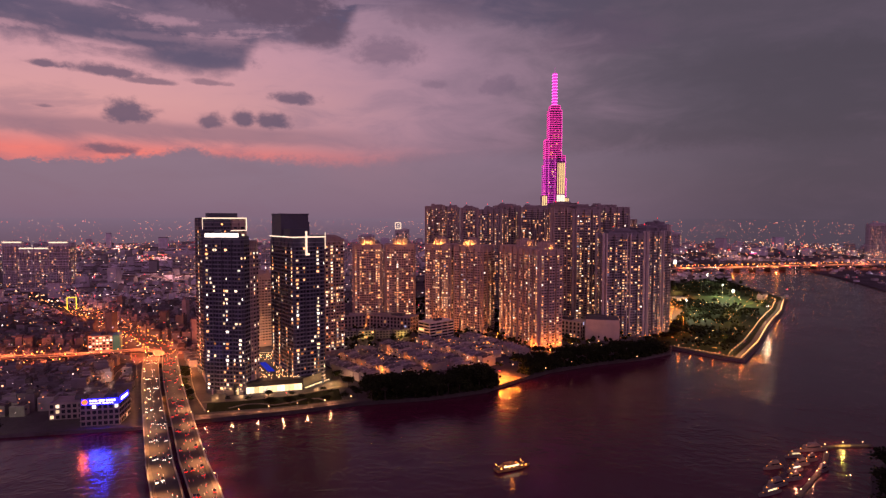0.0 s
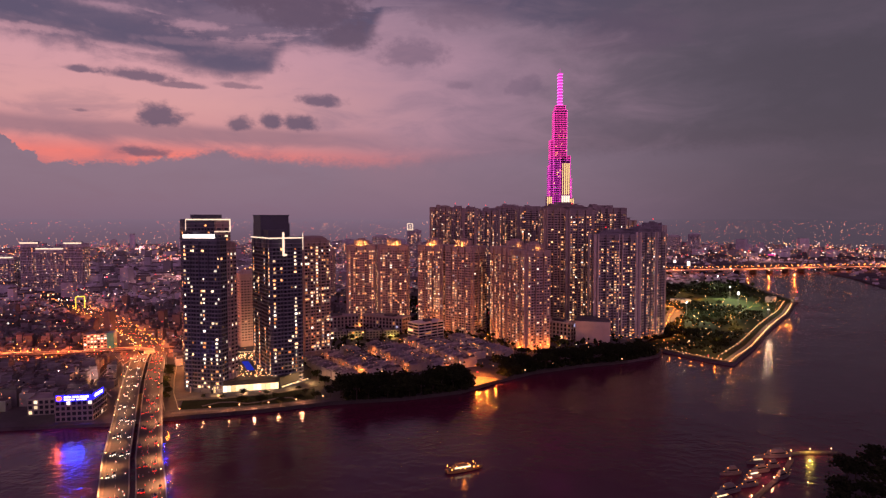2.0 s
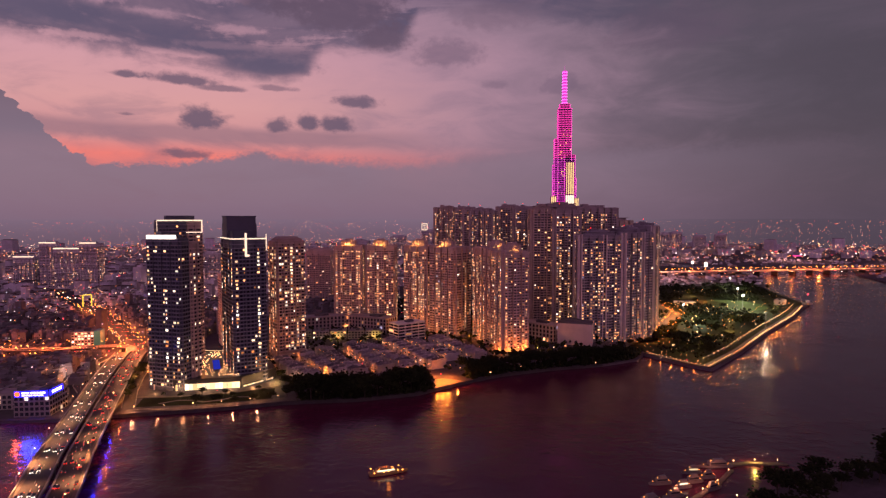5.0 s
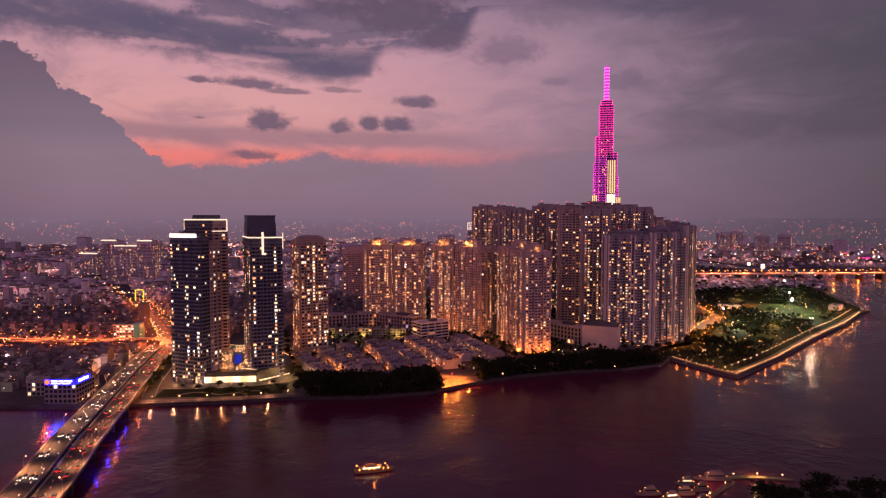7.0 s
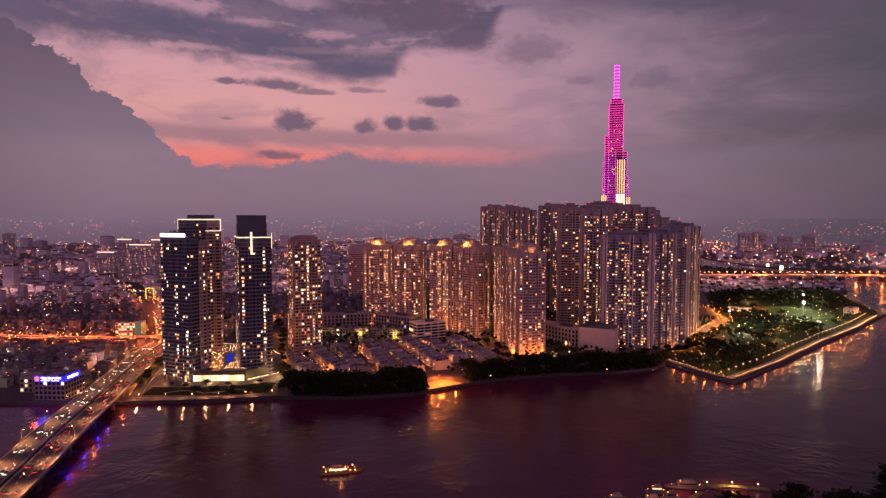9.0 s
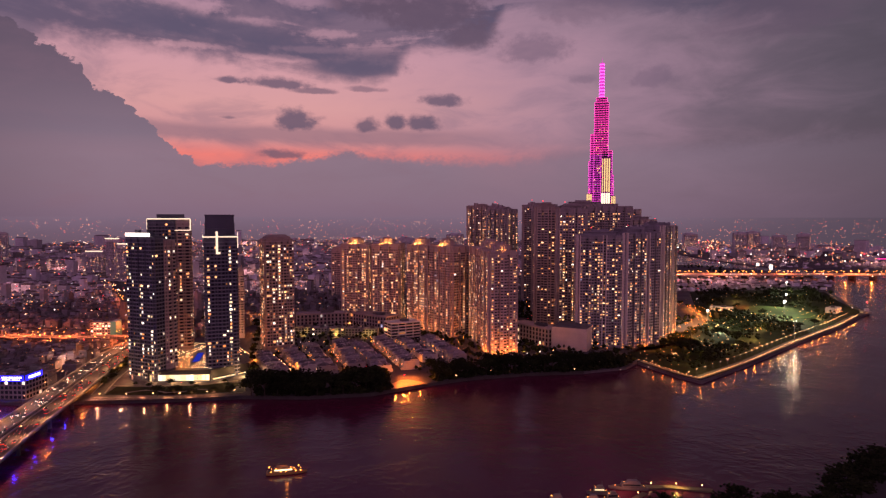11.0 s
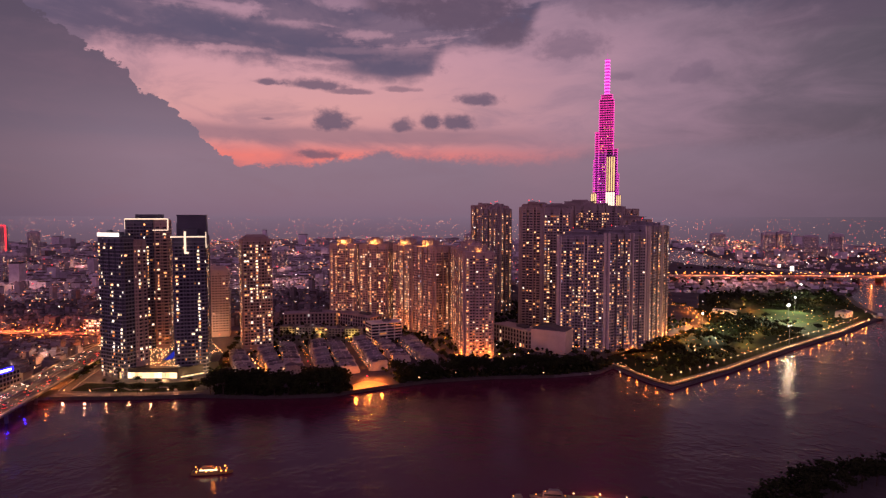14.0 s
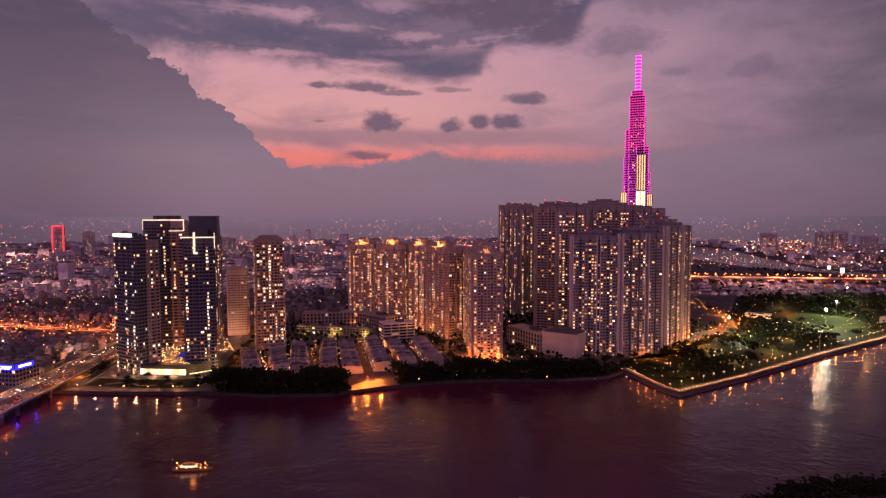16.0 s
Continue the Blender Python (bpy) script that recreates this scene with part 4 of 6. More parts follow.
def inside(x, y, poly):
    r, j = False, len(poly) - 1
    for i in range(len(poly)):
        (xi, yi), (xj, yj) = poly[i], poly[j]
        if (yi > y) != (yj > y) and x < (xj - xi) * (y - yi) / (yj - yi) + xi:
            r = not r
        j = i
    return r


def offset(line, off):
    res = []
    for i, (x, y) in enumerate(line):
        a, b = line[max(i - 1, 0)], line[min(i + 1, len(line) - 1)]
        q = Vector((b[0] - a[0], b[1] - a[1])).normalized()
        res.append((x - q.y * off, y + q.x * off))
    return res


def along(line, step, start=0.0):
    """Points at even steps along a line, with the heading."""
    res, left = [], start
    for (ax, ay), (bx, by) in zip(line, line[1:]):
        ln = math.hypot(bx - ax, by - ay)
        while left <= ln:
            t = left / ln
            res.append((ax + (bx - ax) * t, ay + (by - ay) * t, math.atan2(by - ay, bx - ax)))
            left += step
        left -= ln
    return res


BRIDGE = [(-55, 155), (-96, 232), (-132, 298), (-157, 341), (-186, 396), (-213, 447), (-247, 512), (-283, 585), (-300, 622)]
BZ = [10.5, 10.5, 10.3, 10, 9.6, 9.2, 8.6, 7.8, 7.0]
AVENUE = [(-300, 618), (-318, 655), (-393, 740), (-493, 842), (-634, 975), (-900, 1240), (-1300, 1650)]
FLYOVER = [(-302, 624), (-312, 640), (-332, 645), (-352, 640), (-380, 626), (-430, 615), (-520, 603), (-700, 575), (-1100, 540)]
RIVER_ROAD = [(-196, 452), (-150, 463), (-110, 474), (-78, 492), (-96, 530), (-150, 615), (-205, 721), (-287, 835)]
ESTATE_ROAD = [(228, 712), (256, 736), (300, 768), (320, 802), (346, 868), (362, 905), (384, 955), (393, 1017), (383, 1082), (352, 1140), (332, 1300), (400, 1560)]
GZ = G + 0.004
for name, line, half, zz in (("road_avenue", AVENUE, 13, G + 0.12), ("road_river", RIVER_ROAD, 4.5, G + 0.12), ("road_estate", ESTATE_ROAD, 8, G + 0.12)):
    r = Mesh()
    r.strip(line, half, zz, 0.3)
    setting(name, r, M["asphalt"], "asphalt street under orange street lighting", "road")

RAMP_EAST = [(-190, 452), (-214, 492), (-236, 536), (-256, 580), (-280, 628)]
RAMP_WEST = [(-262, 480), (-282, 500), (-300, 534), (-314, 572), (-322, 612)]
for name, line in (("road_ramp_east", RAMP_EAST), ("road_ramp_west", RAMP_WEST)):
    r = Mesh()
    r.strip(line, 4.6, G + 0.16, 0.3)
    setting(name, r, M["asphalt"], "slip road beside the bridge under orange lamps", "road")
    for e in (-4.9, 4.9):
        r = Mesh()
        r.strip(offset(line, e), 0.3, G + 0.9, 0.9)
        setting(name.replace("road", "kerb") + ("_outer" if e > 0 else "_inner"), r, M["concrete"], "pale low concrete edge of the slip road", "kerb")

bridge = thing("road_bridge", "concrete road bridge with two carriageways over the river", "bridge")
for side in (-1, 1):
    deck = Mesh()
    deck.strip(offset(BRIDGE, side * 8.8), 7.2, BZ, 1.6)
    part("deck", deck, M["asphalt"], bridge, "asphalt carriageway")
    for e in (1.7, 15.9):
        par = Mesh()
        par.strip(offset(BRIDGE, side * e), 0.35, [z + 1.05 for z in BZ], 1.2)
        part("parapet", par, M["concrete"], bridge, "pale concrete parapet")
    walkway = Mesh()
    walkway.strip(offset(BRIDGE, side * 14.6), 1.0, [z + 0.22 for z in BZ], 0.3)
    part("footway", walkway, M["paving"], bridge)
    for off in (4.8, 8.2, 11.6):
        for x, y, a in along(offset(BRIDGE, side * off), 12.0, 4.0):
            if 290 < y < 600 and off == 8.2:
                s = Mesh()
                s.box(0, 0, 0, 0.02, 3.4, 0.18)
                me = STRIP.setdefault("lane", s.data("lane_mark", M["white_paint"]))
                i = min(range(len(BRIDGE)), key=lambda k: abs(BRIDGE[k][1] - y))
                k = max(0, min(len(BRIDGE) - 2, i - (1 if BRIDGE[i][1] > y else 0)))
                u = (y - BRIDGE[k][1]) / (BRIDGE[k + 1][1] - BRIDGE[k][1])
                piece("lane_mark", me, bridge, Matrix.LocRotScale((x, y, BZ[k] + (BZ[k + 1] - BZ[k]) * u + 0.012), Euler((0, 0, a)), None))
for y0 in (240, 285, 330, 375, 415):
    x = next(ax + (bx - ax) * (y0 - ay) / (by - ay) for (ax, ay), (bx, by) in zip(BRIDGE, BRIDGE[1:]) if ay <= y0 <= by)
    for side in (-1, 1):
        p = Mesh()
        ca = math.cos(radians(28))
        for k in (-1, 1):
            p.box(x + (side * 8.2 + k * 4.2) * ca, y0 + (side * 8.2 + k * 4.2) * 0.5, -2.8, 7.5, 2.0, 2.0, radians(28))
        p.box(x + side * 8.2 * ca, y0 + side * 8.2 * 0.5, 7.4, 8.7, 14, 2.4, radians(28))
        part("pier", p, M["quay"], bridge, "concrete bridge pier")
for y0 in (480, 540, 590):
    x = next(ax + (bx - ax) * (y0 - ay) / (by - ay) for (ax, ay), (bx, by) in zip(BRIDGE, BRIDGE[1:]) if ay <= y0 <= by)
    p = Mesh()
    p.box(x, y0, G - 0.5, 7.0, 24, 2.2, radians(28))
    part("pier", p, M["quay"], bridge, "concrete bridge pier")

fly = thing("flyover", "curved concrete flyover lit orange", "flyover")
FZ = [7.0, 7.6, 8, 8, 8, 8, 8, 8, 8]
d = Mesh()
d.strip(FLYOVER, 5.5, FZ, 1.4)
part("deck", d, M["asphalt"], fly)
for e in (-5.3, 5.3):
    d = Mesh()
    d.strip(offset(FLYOVER, e), 0.25, [z + 1.0 for z in FZ], 1.1)
    part("parapet", d, M["concrete"], fly)
for x, y, a in along(FLYOVER, 42, 30):
    d = Mesh()
    d.box(x, y, G - 0.2, 6.8, 2.2, 5, a)
    part("pier", d, M["quay"], fly)

HIGHWAY = [(150, 1560), (347, 1600), (480, 1630), (640, 1670), (780, 1708), (941, 1752), (1080, 1790), (1250, 1825), (1700, 1900), (2600, 2000)]
hw = thing("river_bridge", "long low highway bridge with a row of orange lamps", "bridge")
d = Mesh()
d.strip(HIGHWAY, 14, 12.5, 2.0)
part("deck", d, M["concrete"], hw)
for e in (-13.8, 13.8):
    d = Mesh()
    d.strip(offset(HIGHWAY, e), 0.4, 13.7, 1.3)
    part("parapet", d, M["concrete"], hw)
for x, y, a in along(HIGHWAY, 55, 20):
    d = Mesh()
    d.box(x, y, -2.8 if 780 < x < 1062 else G - 0.2, 10.8, 4, 24, a)
    part("pier", d, M["quay"], hw)
hl = Mesh()
for e, s in ((-12.5, 19), (12.5, 23)):
    for x, y, a in along(offset(HIGHWAY, e), s, 3):
        hl.box(x, y, 12.4, 20.5, 0.25, 0.25)
part("lamp_posts", hl, M["metal"], hw, kind="stuff")
hl = Mesh()
for e, s in ((-12.5, 19), (12.5, 23)):
    for x, y, a in along(offset(HIGHWAY, e), s, 3):
        hl.blob((x, y, 20.6), 1.7, 0.6, x)
part("lamp_heads", hl, M["sodium"], hw, "orange lamps in a row", "stuff")


# ---------------------------------------------------------------- podium of the dark towers and the riverside lawn
pod = thing("podium", "low podium with a roof garden and a lit front wall, done as glowing panes", "podium")
b = Mesh()
PODIUM = [(-178, 497), (-123, 514), (-104, 548), (-124, 580), (-160, 612), (-212, 612), (-222, 566), (-196, 528)]
b.prism(PODIUM, G, 11.6)
part("wall", b, M["black_cladding"], pod)
b = Mesh()
for (ax, ay), (bx, by) in zip(PODIUM, PODIUM[1:] + PODIUM[:1]):
    b.strip([(ax, ay), (bx, by)], 0.3, 12.7, 1.1)
part("parapet", b, M["black_cladding"], pod)
def front_panes(a, bq, z0, z1, n, mat, gap=0.7, out=0.25):
    (ax, ay), (bx, by) = a, bq
    ln = math.hypot(bx - ax, by - ay)
    ang = math.atan2(by - ay, bx - ax)
    me = Mesh()
    me.box(0, 0, 0, z1 - z0, ln / n - gap, 0.2)
    me = me.data("window", M[mat])
    for i in range(n):
        t = (i + 0.5) / n
        o = piece("window", me, pod, Matrix.LocRotScale((ax + (bx - ax) * t + out * math.sin(ang), ay + (by - ay) * t - out * math.cos(ang), z0), Euler((0, 0, ang)), None))
# glowing panes in place of the brightly lit cream front wall
front_panes((-176, 497.6), (-124, 513.7), G + 0.4, 8.4, 15, "podium_glow", 0.16)
front_panes((-122, 515.5), (-105, 547), G + 0.6, 4.2, 8, "podium_glow")
for k in range(3, 6):
    (ax, ay), (bx, by) = PODIUM[k], PODIUM[(k + 1) % len(PODIUM)]
    light_bar(pod, "edge_light", ax, ay, 12.9, bx, by, 12.9, 0.28, "sign_warm", "warm light line along the roof garden's edge")
pl = thing("swimming_pool", "blue lit swimming pool in the roof garden", "pool", -168, 557, 11.6, radians(-61))
b = Mesh()
b.box(0, 0, 0, 0.5, 42, 8)
part("rim", b, M["paving"], pl)
b = Mesh()
b.box(0, 0, 0.42, 0.56, 40.6, 6.6)
part("pool_water", b, M["pool_blue"], pl, "water lit blue from below")
strings = thing("garden_lights", "many small warm lamps in the roof garden", "lamps", 0, 0, 11.6, kind="stuff")
b = Mesh()
for i in range(620):
    x, y = rng.uniform(-205, -128), rng.uniform(515, 605)
    if inside(x, y, PODIUM) and near_line(x, y, [(-178, 575), (-158, 539)]) > 6:
        b.blob((x, y, rng.uniform(0.5, 2.6)), rng.uniform(0.18, 0.4), 0.8, x)
part("lamps", b, M["warm_lamp"], strings, kind="stuff")

drive = thing("garden_wall", "pale wall along the drive, washed by warm lamps", "wall")
b = Mesh()
b.strip([(-231, 562), (-214, 530), (-197, 499)], 0.5, G + 4.6, 4.7)
part("wall", b, M["pale_wall"], drive)
b = Mesh()
b.strip([(-231, 562), (-214, 530), (-197, 499)], 0.7, G + 5.0, 0.4)
part("coping", b, M["concrete"], drive)
lawn = Mesh()
lawn.prism([(-184, 452), (-148, 461), (-112, 472), (-84, 486), (-92, 516), (-124, 502), (-160, 485), (-194, 480)], G, G + 0.18)
setting("lawn_riverside", lawn, M["grass"], "mown riverside lawn between paths", "lawn")
path = Mesh()
path.strip([(-186, 444), (-150, 453), (-110, 467), (-72, 487)], 2.4, G + 0.3, 0.3)
setting("pavement_riverside", path, M["paving"], "pale riverside footpath", "pavement")
path = Mesh()
path.strip([(-170, 462), (-160, 472), (-148, 474), (-136, 470), (-124, 477), (-116, 486), (-104, 488), (-96, 481)], 1.3, G + 0.34, 0.3)
setting("pavement_garden", path, M["paving"], "winding pale garden path", "pavement")
apron = Mesh()
apron.strip([(-200, 476), (-162, 484), (-122, 500), (-92, 524)], 2.2, G + 0.36, 0.3)
setting("pavement_podium", apron, M["paving"], "paved forecourt lit by the podium", "pavement")


# ---------------------------------------------------------------- promenade of the park
PROM = [(306, 642), (322, 628), (384, 711), (470, 842), (558, 966), (629, 1081)]
plaza = Mesh()
plaza.prism([(43, 526), (52, 531), (60, 540), (70, 549), (78, 553), (71, 558), (62, 561), (55, 563), (49, 560), (46, 549), (42, 540)], G, G + 0.14)
setting("pavement_plaza", plaza, M["sand"], "sandy riverside plaza under orange lamps", "pavement")
park_lawn = Mesh()
park_lawn.prism([(274, 694), (306, 648), (322, 634), (380, 714), (466, 846), (554, 970), (624, 1085), (650, 1125), (662, 1250), (690, 1400), (600, 1420), (420, 1330), (392, 1080), (398, 968), (340, 872), (294, 785), (262, 728)], G, G + 0.12)
setting("lawn_park", park_lawn, M["grass"], "dark park lawn with paths", "lawn")
field = Mesh()
field.prism([(520 + 48 * math.cos(a) - 12 * math.sin(a), 1095 + 62 * math.sin(a) + 14 * math.cos(a)) for a in (i * math.pi / 14 for i in range(28))], G + 0.12, G + 0.2)
setting("lawn_field", field, M["field"], "floodlit green sports field", "lawn")
prom = Mesh()
prom.strip(offset(PROM[1:], 4.5), 4.0, G + 0.45, 0.6)
prom.strip(offset([(271, 690), (306, 642), (322, 628)], 3.0), 2.6, G + 0.5, 0.6)
setting("pavement_promenade", prom, M["paving"], "paved promenade along the park's quay", "pavement")
quay = Mesh()
quay.strip(PROM, 0.8, G + 1.0, 3.5)
quay.strip([(271, 690), (306, 642)], 0.8, G + 1.0, 3.5)
quay.strip([(-186, 433.5), (-113, 458.5), (-69, 477.5), (-11, 491.5), (38, 513.5), (73, 550.5), (108, 581.5), (160, 611.5), (216, 633.5)], 0.5, G + 0.5, 3.2)
setting("quay_wall", quay, M["quay"], "low concrete quay wall above the water", "quay")


# ---------------------------------------------------------------- lamps
def lamp_meshes(kind, h, arm, mat, r):
    pole, head = Mesh(), Mesh()
    if arm:
        pole.tube([(0, 0, 0), (0, 0, h * 0.8), (arm * 0.3, 0, h * 0.95), (arm, 0, h)], 0.14, 0.07, 5)
    else:
        pole.tube([(0, 0, 0), (0, 0, h)], 0.12, 0.07, 5)
    head.blob((arm, 0, h + r * 0.2), r, 0.7, 3.3)
    return pole.data(kind + "_pole", M["metal"]), head.data(kind + "_head", M[mat])


LAMPS = {"street": lamp_meshes("street", 10, 1.6, "sodium", 0.8), "quay": lamp_meshes("quay", 1.3, 0, "warm_lamp", 0.42), "park": lamp_meshes("park", 4.2, 0, "warm_lamp", 0.62),
         "bridge": lamp_meshes("bridge", 9, 1.4, "warm_lamp", 0.5)}


def lamp(kind, x, y, z, turn=0.0, label="", group=""):
    r = thing("street_lamp" if kind in ("street", "bridge") else "bollard_lamp" if kind == "quay" else "park_lamp", label, "lamp", x, y, z, turn, group)
    pole, head = LAMPS[kind]
    part("pole", pole, None, r)
    part("lamp_head", head, None, r)
    return r


def bulb(x, y, z, watts, colour, radius=0.6):
    li = bpy.data.lights.new("lamp_and_fill_light", "POINT")
    li.energy, li.color, li.shadow_soft_size = watts, colour[:3], radius
    o = new("lamp_and_fill_light", li)
    o.location = (x, y, z)


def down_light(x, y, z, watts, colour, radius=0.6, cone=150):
    """A spot without a fixture of its own that throws its light downwards."""
    li = bpy.data.lights.new("lamp_and_fill_light", "SPOT")
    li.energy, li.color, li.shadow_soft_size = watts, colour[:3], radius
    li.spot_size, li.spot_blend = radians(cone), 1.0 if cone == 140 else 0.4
    o = new("lamp_and_fill_light", li)
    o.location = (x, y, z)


RED = lin(255, 112, 56)
SOD, WRM, FLD = lin(255, 130, 45), lin(255, 190, 120), lin(250, 250, 200)
for x, y, a in along(offset(PROM[1:], 1.6), 5.0, 2):
    lamp("quay", x, y, G + 0.45, a, "low warm lamp on the park's quay edge", "quay lamps")
for x, y, a in along([(272, 690), (305, 644), (320, 631)], 4.5, 1):
    lamp("quay", x + 2, y + 2, G + 0.45, a, "low warm lamp on the park's quay edge", "quay lamps")
for x, y, a in along(offset(PROM[1:], 14), 16, 6):
    lamp("park", x, y, G + 0.1, a, "globe lamp beside the promenade", "promenade lamps")
for i in range(30):
    u, v = rng.random(), rng.random()
    x, y = 300 + 290 * u - 30 * v, 690 + 430 * u + 130 * v + rng.uniform(-14, 14)
    if inside(x, y, [(285, 700), (320, 650), (470, 860), (620, 1085), (660, 1250), (600, 1380), (430, 1300), (410, 1000)]):
        lamp("park", x, y, G + 0.1, 0, "globe lamp in the park", "park lamps")
for x, y, a in along(offset(ESTATE_ROAD, 8.6), 30, 8)[:24]:
    lamp("street", x, y, G, a - math.pi / 2, "orange street lamp beside the estate road", "estate road lamps")
for x, y, a in along(offset(AVENUE, 13.4), 36, 10)[:16] + along(offset(AVENUE, -13.4), 36, 26)[:16]:
    lamp("street", x, y, G, a, "orange street lamp on the avenue", "avenue lamps")
for side in (-1, 1):
    for x, y, a in along(offset(BRIDGE, side * 15.2), 38, 12):
        if y > 250:
            k = max(i for i in range(len(BRIDGE)) if BRIDGE[i][1] <= y + 8 or i == 0)
            lamp("bridge", x, y, BZ[k] - 0.3, a + side * -math.pi / 2, "street lamp on the bridge", "bridge lamps")
for x, y, a in along([(-184, 440), (-150, 450), (-110, 463), (-74, 481)], 22, 6):
    lamp("park", x, y, G + 0.1, a, "lamp on the riverside path", "riverside lamps")

for k, (x, y, z) in enumerate(((508, 1028, 28), (600, 1335, 28), (380, 916, 27), (467, 844, 28), (544, 1143, 26))):
    r = thing("floodlight_mast", "tall floodlight mast in the park", "floodlight", x, y, G, group="floodlight masts")
    p, q = Mesh(), Mesh()
    p.tube([(0, 0, 0), (0, 0, z - G)], 0.35, 0.2)
    p.box(0, 0, z - G - 0.2, z - G + 0.2, 4, 0.4)
    part("pole", p, M["metal"], r)
    for s in (-1.4, 1.4) if k == 3 else (0.0,):
        q = Mesh()
        q.blob((s, 0, z - G), (2.6, 1.7, 1.5, 0.5, 1.6)[k], 0.9, s + 0.4)
        part("floodlight", q, M["white_lamp"], r, "glaring white floodlight")
    if k == 3:
        bulb(x, y - 3, z + 1, 15000, lin(255, 212, 178), 1.6)
    else:
        down_light(x, y - 3, z + 1, 480000 if k == 0 else 170000, FLD, 2.2, 176)

for x, y, a in along(AVENUE, 50, 10)[:10]:
    bulb(x, y, 11, 26000, RED)
for x, y, a in along(FLYOVER, 75, 20)[:5]:
    bulb(x, y + 4, 14, 45000, RED)
for x, y, a in along(BRIDGE, 38, 12):
    for e in (-13.4, 13.4):
        down_light(x - e * math.sin(a), y + e * math.cos(a), 19, 30000, lin(255, 166, 104), 0.5, 140)
for x, y, a in along(FLYOVER, 36, 8)[:14]:
    down_light(x, y, 19, 110000, RED, 0.6, 142)
for x, y in ((-228, 566), (-220, 552), (-212, 536), (-204, 522), (-196, 505)):
    bulb(x - 5, y - 1, 5.5, 2600, lin(255, 190, 120), 0.5)
for x, y, a in along(ESTATE_ROAD, 36, 40)[:12]:
    if y > 750:
        down_light(x + 4, y - 2, 12, 70000, SOD, 0.6, 150)
for x, y, z, w, c in ((60, 566, 6, 16000, SOD), (47, 566, 5, 9000, SOD), (56, 548, 7, 15000, SOD), (124, 674, 4, 22000, SOD), (140, 686, 4, 14000, SOD), (104, 690, 5, 12000, SOD), (152, 683, 8, 6000, WRM), (70, 745, 8, 14000, SOD), (-10, 775, 9, 14000, SOD),
                      (-70, 800, 9, 22000, SOD), (-136, 724, 6, 5000, lin(255, 205, 95)), (-96, 730, 6, 5000, lin(255, 205, 95)), (-52, 738, 6, 5000, lin(255, 205, 95)), (-150, 690, 6, 6000, lin(255, 205, 95)), (-30, 716, 6, 4000, SOD), (-150, 499, 4, 4500, WRM), (-170, 493, 4, 4500, WRM), (-190, 488, 4, 4000, WRM), (-132, 506, 4, 5000, WRM), (-112, 516, 4, 5000, WRM), (-100, 532, 6, 12000, WRM), (-114, 562, 6, 9000, WRM), (-172, 536, 18, 5000, SOD), (-150, 556, 18, 6000, SOD), (-186, 560, 18, 5000, SOD), (-150, 590, 18, 5000, SOD), (-128, 585, 8, 16000, SOD), (-160, 632, 8, 7000, SOD), (-206, 722, 9, 12000, SOD), (-250, 790, 9, 40000, SOD), (-60, 560, 8, 5000, SOD), (-8, 580, 8, 5000, SOD), (60, 640, 8, 6000, SOD),
                      (-400, 606, 10, 22000, RED), (-470, 596, 10, 26000, RED), (-540, 590, 10, 30000, RED), (-640, 574, 10, 34000, RED), (-228, 520, 9, 22000, lin(255, 150, 90)), (-254, 578, 9, 26000, lin(255, 150, 90)), (-300, 556, 10, 30000, lin(255, 150, 90)), (-292, 520, 9, 16000, lin(255, 150, 90)), (-208, 668, 14, 9000, lin(255, 200, 150)), (-300, 600, 15, 36000, SOD), (-330, 655, 13, 40000, SOD), (-240, 560, 5, 9000, SOD), (-150, 655, 8, 5000, WRM), (-206, 676, 10, 3000, SOD), (340, 860, 8, 40000, SOD), (366, 950, 8, 40000, SOD), (300, 790, 8, 30000, SOD), (480, 1140, 8, 30000, SOD), (420, 1060, 8, 20000, SOD), (392, 884, 6, 26000, FLD), (430, 1107, 7, 30000, SOD), (-265, 452, 8, 4000, WRM), (-216, 470, 6, 12000, SOD), (330, 660, 6, 5000, WRM), (470, 850, 6, 7000, WRM), (622, 1082, 8, 9000, SOD), (600, 1060, 7, 7000, SOD)):
    bulb(x, y, z, w, c)
for x, y, a in along(HIGHWAY, 90, 120)[:13]:
    down_light(x, y, 26, 420000, RED, 1.0, 158)
for x, y in ((905, 1735), (990, 1760), (840, 1716)):
    bulb(x, y - 13, 9, 26000, SOD, 1.0)
for x, y, a in along(offset(PROM[1:], 2.0), 24, 6):
    bulb(x, y, 5.5, 1500, SOD, 0.5)
for x, y, a in along([(274, 688), (303, 646), (318, 632)], 14, 4):
    bulb(x + 1, y + 1, 5.5, 1300, SOD, 0.5)
for x, y in ((45, 528), (53, 533), (62, 543), (71, 550)):
    bulb(x, y, 6, 7000, SOD, 0.5)
for x, y, a in along([(-184, 440), (-150, 450), (-110, 463), (-74, 481)], 19, 4):
    bulb(x, y, 5.5, 3000, lin(255, 164, 112), 0.5)
for x, y in ((330, 690), (372, 770), (420, 840), (450, 920), (500, 980), (560, 1040), (430, 1000), (350, 830), (620, 1150), (600, 1250), (480, 1210)):
    bulb(x, y, 9, 32000, lin(255, 190, 110))
for x, y in ((-104, 802), (-58, 806), (-8, 780), (28, 760), (62, 742), (70, 700)):
    bulb(x, y, 8, 9500, lin(255, 150, 70))
for x, y in ((-470, 660), (-560, 560), (-680, 660), (-760, 560), (-420, 700), (-330, 690), (-850, 640)):
    bulb(x, y, 15, 7000, RED)
